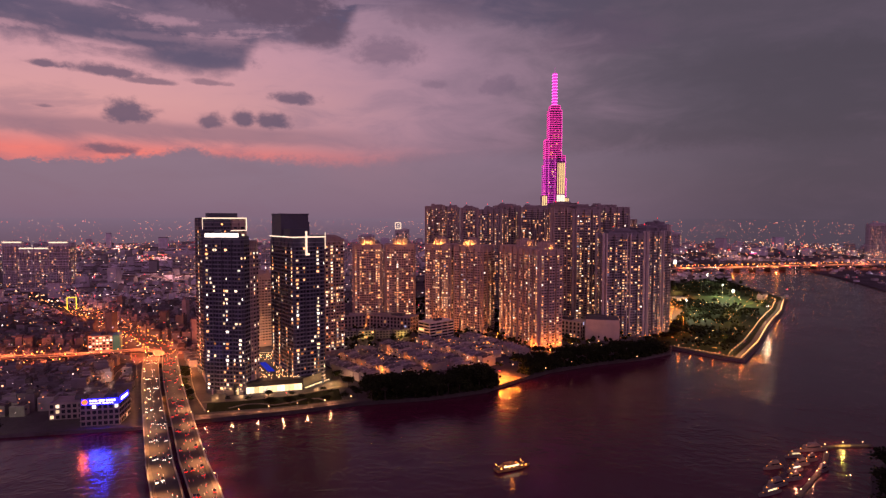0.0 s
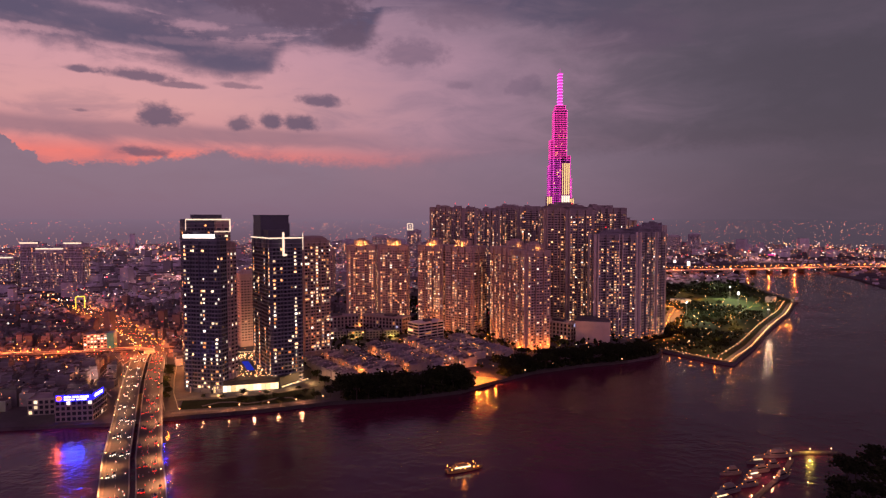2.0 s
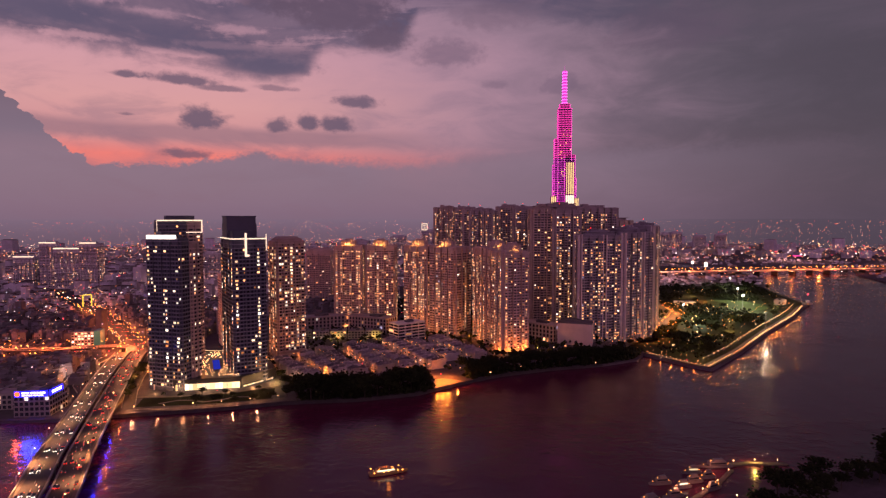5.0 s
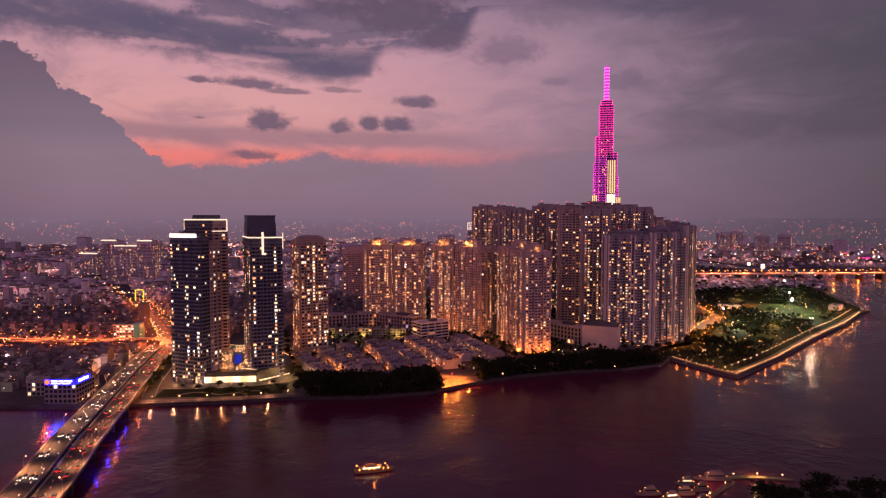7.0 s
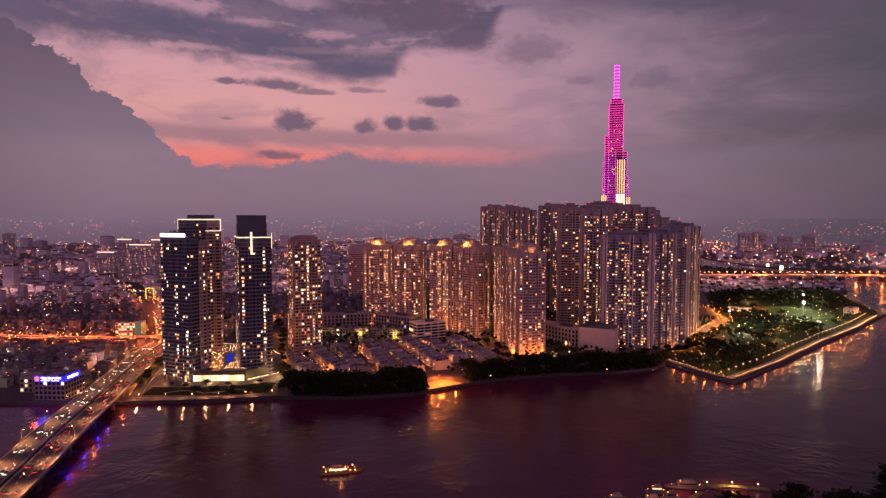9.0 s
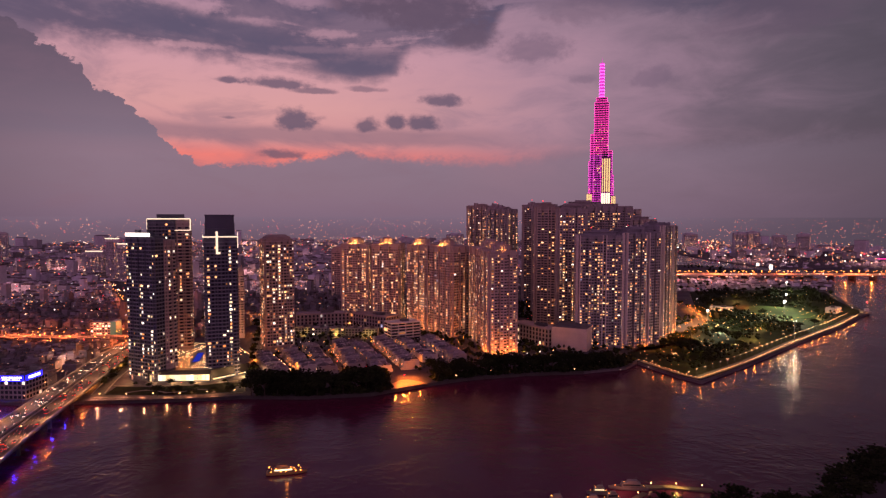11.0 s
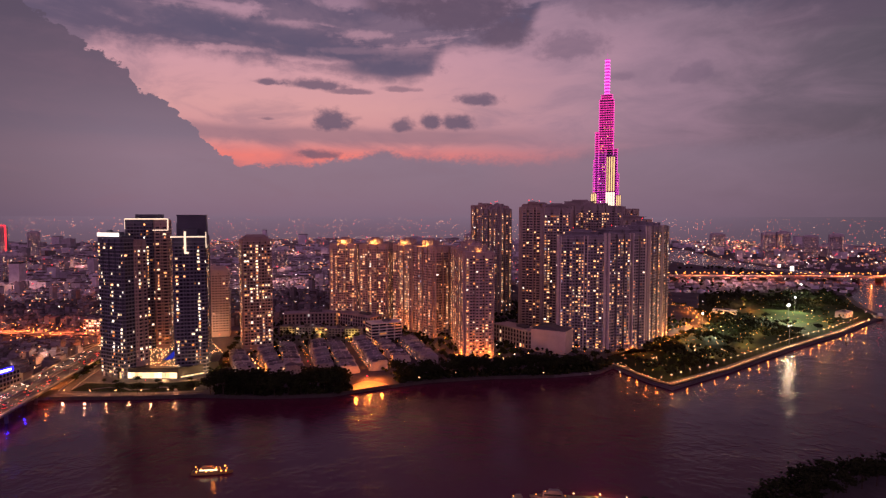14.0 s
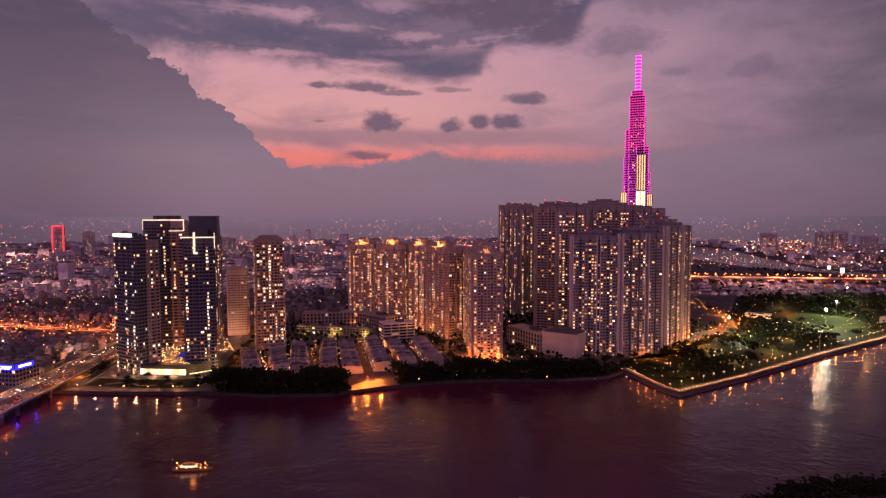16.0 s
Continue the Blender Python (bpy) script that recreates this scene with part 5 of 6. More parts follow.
for (ax, ay), (bx, by) in (((-74, 664), (-12, 568)), ((-36, 694), (36, 592)), ((-12, 708), (56, 616)), ((-122, 622), (-56, 546))):
    for u in (0.15, 0.5, 0.85):
        bulb(ax + (bx - ax) * u, ay + (by - ay) * u, 6.0, 2200, SOD)
# added spots high over the far districts, in place of their street lamps
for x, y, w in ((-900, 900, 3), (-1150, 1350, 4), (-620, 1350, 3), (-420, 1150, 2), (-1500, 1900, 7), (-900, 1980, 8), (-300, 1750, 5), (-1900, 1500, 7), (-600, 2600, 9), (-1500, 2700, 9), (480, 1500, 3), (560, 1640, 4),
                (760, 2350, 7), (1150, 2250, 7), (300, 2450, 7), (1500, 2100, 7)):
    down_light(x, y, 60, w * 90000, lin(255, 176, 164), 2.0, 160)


# ---------------------------------------------------------------- low buildings
def low_building(name, label, x, y, adeg, w, d, h, wall="concrete", floors=4, bay=4.0, lit=0.15, mat="lit", roof="flat", faces="FRL"):
    """A few storeys: walls, a parapet, floor bands, windows each on its own."""
    FOOT.append((x, y, radians(adeg), w, d))
    root = thing(name, label, "building", x, y, G, radians(adeg))
    b = Mesh()
    b.box(w / 2, d / 2, 0, h, w, d)
    part("wall", b, M[wall], root)
    b = Mesh()
    for z in (h, h + 0.9):
        for k in (0.0, 0.4):
            b.v += [(k, k, z), (w - k, k, z), (w - k, d - k, z), (k, d - k, z)]
    for i in range(4):
        j = (i + 1) % 4
        b.f += [(i, j, 8 + j, 8 + i), (4 + j, 4 + i, 12 + i, 12 + j), (8 + i, 8 + j, 12 + j, 12 + i)]
    part("parapet", b, M[wall], root)
    for i in range(1, floors):
        b = Mesh()
        b.box(w / 2, d / 2, i * h / floors - 0.15, i * h / floors + 0.15, w + 0.5, d + 0.5)
        part("floor_band", b, M[wall], root)
    b = Mesh()
    b.box(w * 0.6, d * 0.6, h, h + 2.8, w * 0.25, d * 0.3)
    part("roof_plant_room", b, M["roof_grey"], root)
    fh = h / floors
    for face in faces:
        ln = w if face == "F" else d
        n = max(1, int(ln / bay))
        for i in range(floors):
            for k in range(n):
                s = (k + 0.5) * ln / n
                px, py, t = {"F": (s, -0.06, 0), "L": (-0.06, s, -90), "R": (w + 0.06, s, 90)}[face]
                m = mat if rng.random() < lit else "glass"
                piece("window", pane_mesh(min(2.6, bay - 1.2) if bay < 8 else ln / n - 1.4, fh - 1.5, m), root, pose(px, py, i * fh + 0.8, 0, 0, t))
    return root


hall = low_building("exhibition_hall", "pale hall with a blank gable", 178, 731, -12, 41, 40, 25, "pale_wall", 1, 60.0, 0.0, faces="")
b = Mesh()
b.gable(20.5, 20, 25.9, 2.6, 40, 41, math.pi / 2, 6)
part("roof", b, M["roof_grey"], hall, "shallow grey roof")
low_building("hall_wing", "long low wing of the hall with small windows", 124, 780, -39, 64, 24, 20, "pale_wall", 4, 5.0, 0.2)
office = low_building("office_block", "white office block with dark ribbon windows", -16, 720, 42, 40, 22, 22, "white_paint", 6, 9.0, 0.04)
low_building("mall", "long low shopping arcade with a flat roof", -168, 766, 30, 72, 26, 19, "grey_wall", 4, 5.0, 0.07, faces="FR")
low_building("mall", "long low shopping arcade with a flat roof", -104, 802, -22, 66, 26, 19, "grey_wall", 4, 5.0, 0.07, faces="FR")
for k in range(5):
    low_building("terrace", "row of stepped terrace houses with yellow lit eaves", -150 + k * 22, 728 + k * 3.2, 14, 20, 14, 9.5, "house_wall", 3, 3.6, 0.12, faces="F")
low_building("pavilion", "two-storey pavilion at the park's tip, glowing orange", 600, 1092, 55, 30, 14, 8, "pale_wall", 2, 3.4, 0.7, "lit", faces="FR")
cafe = low_building("cafe", "low park cafe with lit eaves", 414, 1084, -12, 34, 14, 5.5, "pale_wall", 1, 3.4, 0.8, "lit", faces="FR")
for z, e in ((5.9, 0.6), (2.8, 2.4)):
    light_bar(cafe, "eave_light", -1, -e, z, 35, -e, z, 0.25, "sign_warm", "warm light line along the eaves")
teal = low_building("office_block", "office block with a teal glass end", -394, 650, 20, 24, 16, 19, "concrete", 6, 3.4, 0.5, "lit_white")
b = Mesh()
b.box(27.5, 8, 0, 20, 7, 17)
part("glass_end", b, M["teal"], teal, "teal glazed stair end")

bank = low_building("bank_building", "low riverside office with a blue lit sign", -262, 420, 12, 26, 26, 16, "grey_wall", 4, 3.6, 0.12, "lit_white")
low_building("office_wing", "low office wing beside the river", -294, 434, 12, 31, 18, 12, "grey_wall", 3, 3.6, 0.1, "lit_white")
sign = thing("roof_sign", "blue lit sign with white bars and an orange disc", "sign", -261, 418.5, G + 16, radians(12))
b = Mesh()
b.box(13, 0, 0, 4.6, 24, 0.5)
part("panel", b, M["sign_blue"], sign, "bright blue panel")
b = Mesh()
b.tube([(3.2, -0.35, 2.4), (3.2, -0.55, 2.4)], 2.0, 2.0, 16)
part("disc", b, M["sign_orange"], sign, "orange disc")
for x0, x1, z0, z1 in ((6.5, 11.5, 2.4, 3.8), (12.5, 16.5, 2.4, 3.8), (17.3, 23.5, 2.4, 3.8), (6.5, 14, 0.8, 1.6), (15, 22, 0.8, 1.6)):
    b = Mesh()
    b.box((x0 + x1) / 2, -0.36, z0, z1, x1 - x0, 0.2)
    part("bar", b, M["sign_white"], sign, "white bar")
side = thing("roof_sign", "blue lit side sign with a white bar", "sign", -236.5, 425, G + 16, radians(100))
b = Mesh()
b.box(10, 0, 0, 4.4, 18, 0.5)
part("panel", b, M["sign_blue"], side, "bright blue panel")
b = Mesh()
b.box(10, -0.36, 1.2, 3.4, 13, 0.2)
part("bar", b, M["sign_white"], side, "white bar")


# ---------------------------------------------------------------- villas in rows
def villa_meshes(k):
    q = random.Random(k + 9)
    w, d, h = (9.0, 9.5, 9.8, 8.8, 9.3, 9.6)[k], (17, 16, 18, 16.5, 17.5, 16)[k], (6.6, 8.4, 7.4, 9.2, 8.0, 6.4)[k]
    wall, roof, trim = Mesh(), Mesh(), Mesh()
    wall.box(0, 0, 0, h, w, d)
    wall.box(0, -d / 2 - 1.0, 0, 3.0, w * 0.6, 2.0)
    roof.gable(0, d * 0.18, h, 2.6 + 0.3 * (k % 3), w + 0.5, d * 0.62, 0 if k % 2 else 0.0, 1.4 + (k % 3))
    roof.gable(w * (0.16 if k % 2 else -0.14), -d * 0.2, h - 0.6, 2.5, d * 0.5, w * 0.6, math.pi / 2, 1.3)
    roof.gable(-w * (0.2 if k % 2 else -0.22), -d * 0.34, h - 1.8, 2.0, 4.6, w * 0.48, math.pi / 2, 0.9)
    roof.gable(q.uniform(-2, 2), d * 0.33, h + 0.4, 2.0, 4.0, w * 0.4, math.pi / 2, 0.6)
    roof.gable(q.uniform(-2.5, 2.5), d * 0.05, h + 0.6, 1.8, 3.4, w * 0.34, math.pi / 2, 0.4)
    trim.box(w * 0.28, d * 0.2, h + 1.0, h + 3.9, 0.9, 0.9)
    for sx in (-1, 1):
        wall.box(sx * w / 2, d * 0.18, h - 0.4, h + 1.1, 0.3, d * 0.6)
    wall.box(w * (0.16 if k % 2 else -0.14), -d * 0.46, h - 1.6, h + 0.6, w * 0.34, 0.3, top=0.7)
    wall.box(-w * (0.2 if k % 2 else -0.22), -d * 0.5, h - 2.6, h - 0.8, w * 0.3, 0.3, top=0.7)
    wall.box(q.uniform(-2, 2), d * 0.05, h - 0.4, h + 2.8, 1.5, 1.3)
    return wall.data("villa_wall", M["villa_wall"]), roof.data("villa_roof", M["tile_roof"]), trim.data("villa_trim", M["concrete"])


VILLA = [villa_meshes(k) for k in range(6)]


def villa(x, y, turn):
    k = rng.randrange(6)
    r = thing("villa", "two-storey villa with a grey tiled roof in a dense row", "house", x, y, G, turn, "villas in rows")
    wl, rf, tr = VILLA[k]
    part("wall", wl, None, r)
    part("roof", rf, None, r)
    part("chimney", tr, None, r)
    dep = (17, 16, 18, 16.5, 17.5, 16)[k] / 2
    for dx, z in ((-2.0, 3.9), (0.2, 1.0)):
        piece("window", pane_mesh(1.5, 1.5, "lit" if rng.random() < 0.35 else "glass"), r, pose(dx, -dep - 0.06 if z > 3 else -dep - 2.06, z))


ROWS = (((-122, 603), (-64, 541), 9.9), ((-103, 622), (-44, 552), 9.9), ((-88, 650), (-22, 560), 9.9), ((-69, 676), (-3, 574), 9.9), ((-45, 684), (24, 583), 9.9),
        ((-26, 702), (44, 600), 9.9), ((0, 712), (62, 632), 9.9), ((26, 724), (84, 640), 9.9))
for k, (a, c, gap) in enumerate(ROWS):
    for x, y, h in along(offset([a, c], 2.6 if k % 2 else -2.6), gap, 3):
        villa(x + rng.uniform(-0.9, 0.9), y + rng.uniform(-0.9, 0.9), h + (0.0 if k % 2 else math.pi) + rng.uniform(-0.06, 0.06))
for k in range(0, 8, 2):
    (a, c, _), (a2, c2, _) = ROWS[k], ROWS[k - 1] if k else ROWS[0]
    if k:
        st = Mesh()
        st.strip([((a[0] + a2[0]) / 2, (a[1] + a2[1]) / 2), ((c[0] + c2[0]) / 2, (c[1] + c2[1]) / 2)], 3.0, G + 0.1, 0.2)
        setting(f"road_villas_{k // 2}", st, M["asphalt"], "narrow street between the villas", "road")
for k in range(40):
    a, c, _ = ROWS[rng.choice((0, 1, 3, 5, 7))]
    u = rng.random()
    lamp("park", a[0] + (c[0] - a[0]) * u + 8, a[1] + (c[1] - a[1]) * u + 7, G, 0, "small warm lamp in a villa street", "villa street lamps")


# ---------------------------------------------------------------- trees
def tree_meshes(seed, h, spread, n):
    q = random.Random(seed)
    tr, cr = Mesh(), Mesh()
    tr.tube([(0, 0, -0.2), (0.15, 0.1, h * 0.3), (0.0, 0.25, h * 0.62)], 0.34, 0.16, 6)
    tips = []
    for k in range(6):
        a = k * 1.05 + q.uniform(-0.3, 0.3)
        e = (math.cos(a) * spread * q.uniform(0.45, 0.75), math.sin(a) * spread * q.uniform(0.45, 0.75), h * q.uniform(0.6, 0.85))
        tr.tube([(0.05, 0.15, h * q.uniform(0.3, 0.5)), (e[0] * 0.5, e[1] * 0.5, h * 0.6), e], 0.14, 0.05, 4)
        tips.append(e)
    tips.append((0, 0, h * 0.85))
    for i in range(n):
        t = q.choice(tips)
        r = spread * 0.5
        p = (t[0] + q.gauss(0, r * 0.55), t[1] + q.gauss(0, r * 0.55), t[2] + q.gauss(0, h * 0.08))
        cr.blob(p, q.uniform(0.32, 0.75) * spread / 4.2, 0.7, i * 0.37 + seed)
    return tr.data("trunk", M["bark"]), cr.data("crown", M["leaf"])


TREES = [tree_meshes(3, 11, 6.0, 260), tree_meshes(5, 9.5, 5.4, 240), tree_meshes(8, 13, 6.6, 280), tree_meshes(13, 9.0, 5.0, 220)]


def tree(x, y, s=1.0, label="dark leafy tree", group=""):
    r = thing("tree", label, "tree", x, y, G, rng.uniform(0, 6.28), group)
    r.scale = (s, s, s * rng.uniform(0.9, 1.15))
    t, c = rng.choice(TREES)
    part("trunk", t, None, r)
    part("crown", c, None, r)


SHORE = [(-60, 486), (-10, 498), (34, 520), (46, 534)]
for off in (-5, 4, 14):
    for x, y, a in along(offset(SHORE, off), 9.5, rng.uniform(0, 4)):
        tree(x + rng.uniform(-2, 2), y + rng.uniform(-2, 2), rng.uniform(1.25, 1.75), "tall dark tree in the riverside belt", "riverside tree belt")
for off in (-2, 9):
    for x, y, a in along(offset([(78, 568), (112, 592), (160, 616), (214, 640), (250, 668)], off), 10, rng.uniform(0, 4)):
        tree(x + rng.uniform(-2, 2), y + rng.uniform(-2, 2), rng.uniform(1.0, 1.4), "tall dark tree in the riverside belt", "riverside tree belt")
for x, y, a in along([(-212, 480), (-222, 505), (-238, 540), (-252, 575)], 8.5, 0):
    tree(x + rng.uniform(-3, 3), y + rng.uniform(-3, 3), rng.uniform(0.45, 0.75), "small garden tree beside the slip road", "slip road trees")
for x, y in ((-206, 476), (-178, 482), (-146, 488), (-128, 494), (-104, 508), (-96, 500), (-160, 478), (-118, 486)):
    tree(x, y, rng.uniform(0.35, 0.55), "small tree on the riverside lawn", "lawn trees")
for i in range(12):
    tree(-318 - i * 6.5 + rng.uniform(-2, 2), 416 + rng.uniform(-4, 12), rng.uniform(0.4, 0.65), "small garden tree lit from below", "riverside garden trees")
for x, y, a in along(offset(RIVER_ROAD, -7), 15, 60):
    tree(x, y, rng.uniform(0.5, 0.8), "street tree beside the riverside road", "street trees")
for x, y, a in along(offset(ESTATE_ROAD, -11), 17, 20)[:30]:
    tree(x, y, rng.uniform(0.5, 0.8), "street tree beside the estate road", "street trees")
for k in range(14):
    a, c, _ = ROWS[rng.choice((1, 3, 5, 7))]
    u = rng.random()
    tree(a[0] + (c[0] - a[0]) * u + 9, a[1] + (c[1] - a[1]) * u + 9, rng.uniform(0.45, 0.7), "small tree between the villas", "villa trees")
PARK = [(290, 706), (322, 656), (374, 728), (456, 856), (540, 980), (600, 1080), (630, 1130), (645, 1250), (670, 1390), (560, 1420), (430, 1320), (408, 1080), (402, 968), (350, 872), (300, 790)]
k = 0
while k < 64:
    x, y = rng.uniform(290, 690), 650 + 770 * rng.random() ** 1.25
    if inside(x, y, PARK) and math.hypot((x - 515) / 54, (y - 1097) / 68) > 1 and (noise.noise(Vector((x * 0.012, y * 0.012, 1.0))) > -0.15):
        tree(x, y, rng.uniform(0.55, 1.1), "leafy tree in the park", "park trees")
        k += 1
BANKLINE = [(180, 200), (214, 286), (252, 340), (290, 372), (335, 385), (368, 432), (415, 470), (470, 505), (560, 540)]
for off in (-7, -20):
    for x, y, a in along(offset(BANKLINE, off), 13, rng.uniform(0, 5)):
        if y > 262:
            tree(x + rng.uniform(-2.5, 2.5), y + rng.uniform(-2.5, 2.5), rng.uniform(0.9, 1.3), "dark tree on the near river bank", "near bank trees")
def on_foot(x, y, room):
    for fx, fy, fa, fw, fd in FOOT:
        dx, dy = x - fx, y - fy
        u, v = dx * math.cos(fa) + dy * math.sin(fa), -dx * math.sin(fa) + dy * math.cos(fa)
        if -room < u < fw + room and -room < v < fd + room:
            return True
    return False


GROUNDS = [(-90, 640), (-60, 700), (0, 738), (90, 640), (76, 600), (110, 600), (216, 646), (262, 690), (262, 730), (330, 860), (392, 980), (330, 1000), (330, 1330), (-60, 1345), (-90, 900), (-150, 860), (-190, 780), (-160, 680)]
shrub = Mesh()
for line, n, out in ((SHORE, 700, 13), ([(78, 568), (112, 592), (160, 616), (214, 640), (250, 668), (264, 700)], 800, 12)):
    for i in range(n):
        k = rng.randrange(len(line) - 1)
        u, v = rng.random(), rng.uniform(-2, out)
        (ax, ay), (bx, by) = line[k], line[k + 1]
        ln = math.hypot(bx - ax, by - ay)
        x, y = ax + (bx - ax) * u - (by - ay) / ln * (v - 5), ay + (by - ay) * u + (bx - ax) / ln * (v - 5)
        if inside(x, y, CITY):
            shrub.blob((x, y, G + rng.uniform(0.4, 5.0)), rng.uniform(1.4, 2.8), 0.9, i * 0.23)
for i in range(5200):
    x, y = rng.uniform(-200, 400), rng.uniform(540, 1100)
    rowgap = min(near_line(x, y, [r[0], r[1]]) for r in ROWS)
    if 12.2 < rowgap < 20 and -130 < x < 90 and 540 < y < 735 and rng.random() < 0.8:
        shrub.blob((x, y, G + rng.uniform(1.5, 5.0)), rng.uniform(1.2, 2.6), 0.9, i * 0.17)
    elif inside(x, y, GROUNDS) and not on_foot(x, y, 4) and near_line(x, y, ESTATE_ROAD) > 15 and min(near_line(x, y, [r[0], r[1]]) for r in ROWS) > 10:
        shrub.blob((x, y, G + rng.uniform(2.0, 6.5)), rng.uniform(1.6, 3.4), 0.9, i * 0.17)
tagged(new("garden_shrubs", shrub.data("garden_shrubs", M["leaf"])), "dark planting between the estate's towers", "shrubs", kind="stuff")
canopy = Mesh()
for i in range(11000):
    x, y = rng.uniform(270, 700), rng.uniform(650, 1440)
    n1 = noise.noise(Vector((x * 0.014, y * 0.014, 5.0)))
    if inside(x, y, PARK) and n1 > -0.06 and near_line(x, y, [(386, 880), (430, 900)]) > 14 and math.hypot((x - 512) / 58, (y - 1085) / 74) > 1 and near_line(x, y, offset(PROM[1:], 14)) > 8:
        canopy.blob((x, y, G + rng.uniform(1.5, 8.0)), rng.uniform(1.4, 3.0), 0.85, i * 0.19)
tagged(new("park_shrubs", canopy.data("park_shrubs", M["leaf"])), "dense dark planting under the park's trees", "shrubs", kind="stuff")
wood = Mesh()
for i in range(3200):
    x, y = rng.uniform(-1600, 900), rng.uniform(700, 2600)
    if inside(x, y, CITY) and near_line(x, y, AVENUE) > 20 and (x < -150 or y > 1340) and noise.noise(Vector((x * 0.006, y * 0.006, 0))) > 0.05:
        wood.blob((x, y, G + rng.uniform(4, 8)), rng.uniform(3, 6), 0.8, i * 0.13)
w = tagged(new("tree_clumps", wood.data("tree_clumps", M["leaf"])), "dark tree clumps between the city's houses", "trees", kind="stuff")


# ---------------------------------------------------------------- the low city
ESTATE = [(-262, 500), (-240, 400), (-69, 470), (38, 505), (216, 625), (323, 615), (640, 1080), (690, 1250), (720, 1420), (610, 1440), (420, 1345), (330, 1345), (-60, 1360),
          (-90, 900), (-150, 870), (-205, 800), (-268, 730), (-250, 640)]


def free(x, y, room):
    if not (inside(x, y, CITY) or inside(x, y, NORTH) or inside(x, y, EAST)):
        return False
    if inside(x, y, ESTATE) or near_line(x, y, AVENUE) < 15 + room or near_line(x, y, FLYOVER) < 8 + room or near_line(x, y, RAMP_WEST) < 5 + room * 0.5 or near_line(x, y, RAMP_EAST) < 5 + room * 0.5 or near_line(x, y, BRIDGE) < 18 + room or near_line(x, y, HIGHWAY) < 17 + room:
        return False
    if -300 < x < -230 and 405 < y < 462 or -400 < x < -295 and y < 436:
        return False
    return not (math.hypot(x + 385, y - 660) < 26)


def bearing(x, y):
    return math.degrees(math.atan2(x - 160, y - 40)), math.hypot(x - 160, y - 40)


def house_meshes(k):
    q = random.Random(k + 40)
    w, d, h = q.uniform(6, 12), q.uniform(9, 15), q.uniform(6, 15)
    wall, top = Mesh(), Mesh()
    wall.box(0, 0, 0, h, w, d)
    wall.box(0, d * 0.2, h, h + 2.8, w * 0.6, d * 0.4)
    for sx, sy, ww, dd in ((0, -d / 2 + 0.15, w, 0.3), (-w / 2 + 0.15, 0, 0.3, d - 0.6), (w / 2 - 0.15, 0, 0.3, d - 0.6)):
        wall.box(sx, sy, h, h + 0.9, ww, dd)
    if k % 2:
        top.gable(0, -d * 0.12, h + 0.2, 2.0, d * 0.7, w * 1.05, math.pi / 2, 0)
    else:
        top.box(0, d * 0.2, h + 2.8, h + 3.1, w * 0.75, d * 0.5)
        top.tube([(w * 0.2, d * 0.2, h + 3.1), (w * 0.2, d * 0.2, h + 4.8)], 0.8, 0.8, 8)
    return wall.data("house_wall", M["house_wall"]), top.data("house_roof", M["roof_mix"]), w, d, h


HOUSES = [house_meshes(k) for k in range(9)]
HOUSES_LOW = sorted(HOUSES, key=lambda q: q[4])[:3]
spots = []
for gx in range(-640, -220, 12):
    for gy in range(430, 700, 14):
        x, y = gx + rng.uniform(-3, 3) + (gy % 28) * 0.2, gy + rng.uniform(-2.5, 2.5)
        if free(x, y, 5) and rng.random() < 0.9:
            spots.append((x, y))
spots.sort(key=lambda p: math.hypot(p[0] + 240, p[1] - 430))
for x, y in spots[:120]:
    wl, rf, w, d, h = rng.choice(HOUSES if near_line(x, y, FLYOVER) > 62 else HOUSES_LOW)
    t = radians(rng.choice((12, 12, 102, -78, 20)))
    r = thing("house", "narrow city house with a cluttered flat roof", "house", x, y, G, t, "city houses")
    part("wall", wl, None, r)
    part("roof", rf, None, r)
    for i in range(2):
        z = 1.0 + 3.2 * rng.randrange(max(1, int(h / 3.3)))
        piece("window", pane_mesh(1.5, 1.5, "lit" if rng.random() < 0.35 else "glass"), r, pose(rng.choice((-1, 1)) * w * 0.22, -d / 2 - 0.06, min(z, h - 2.2)))

city, roofs, far, panes = Mesh(), Mesh(), Mesh(), Mesh()


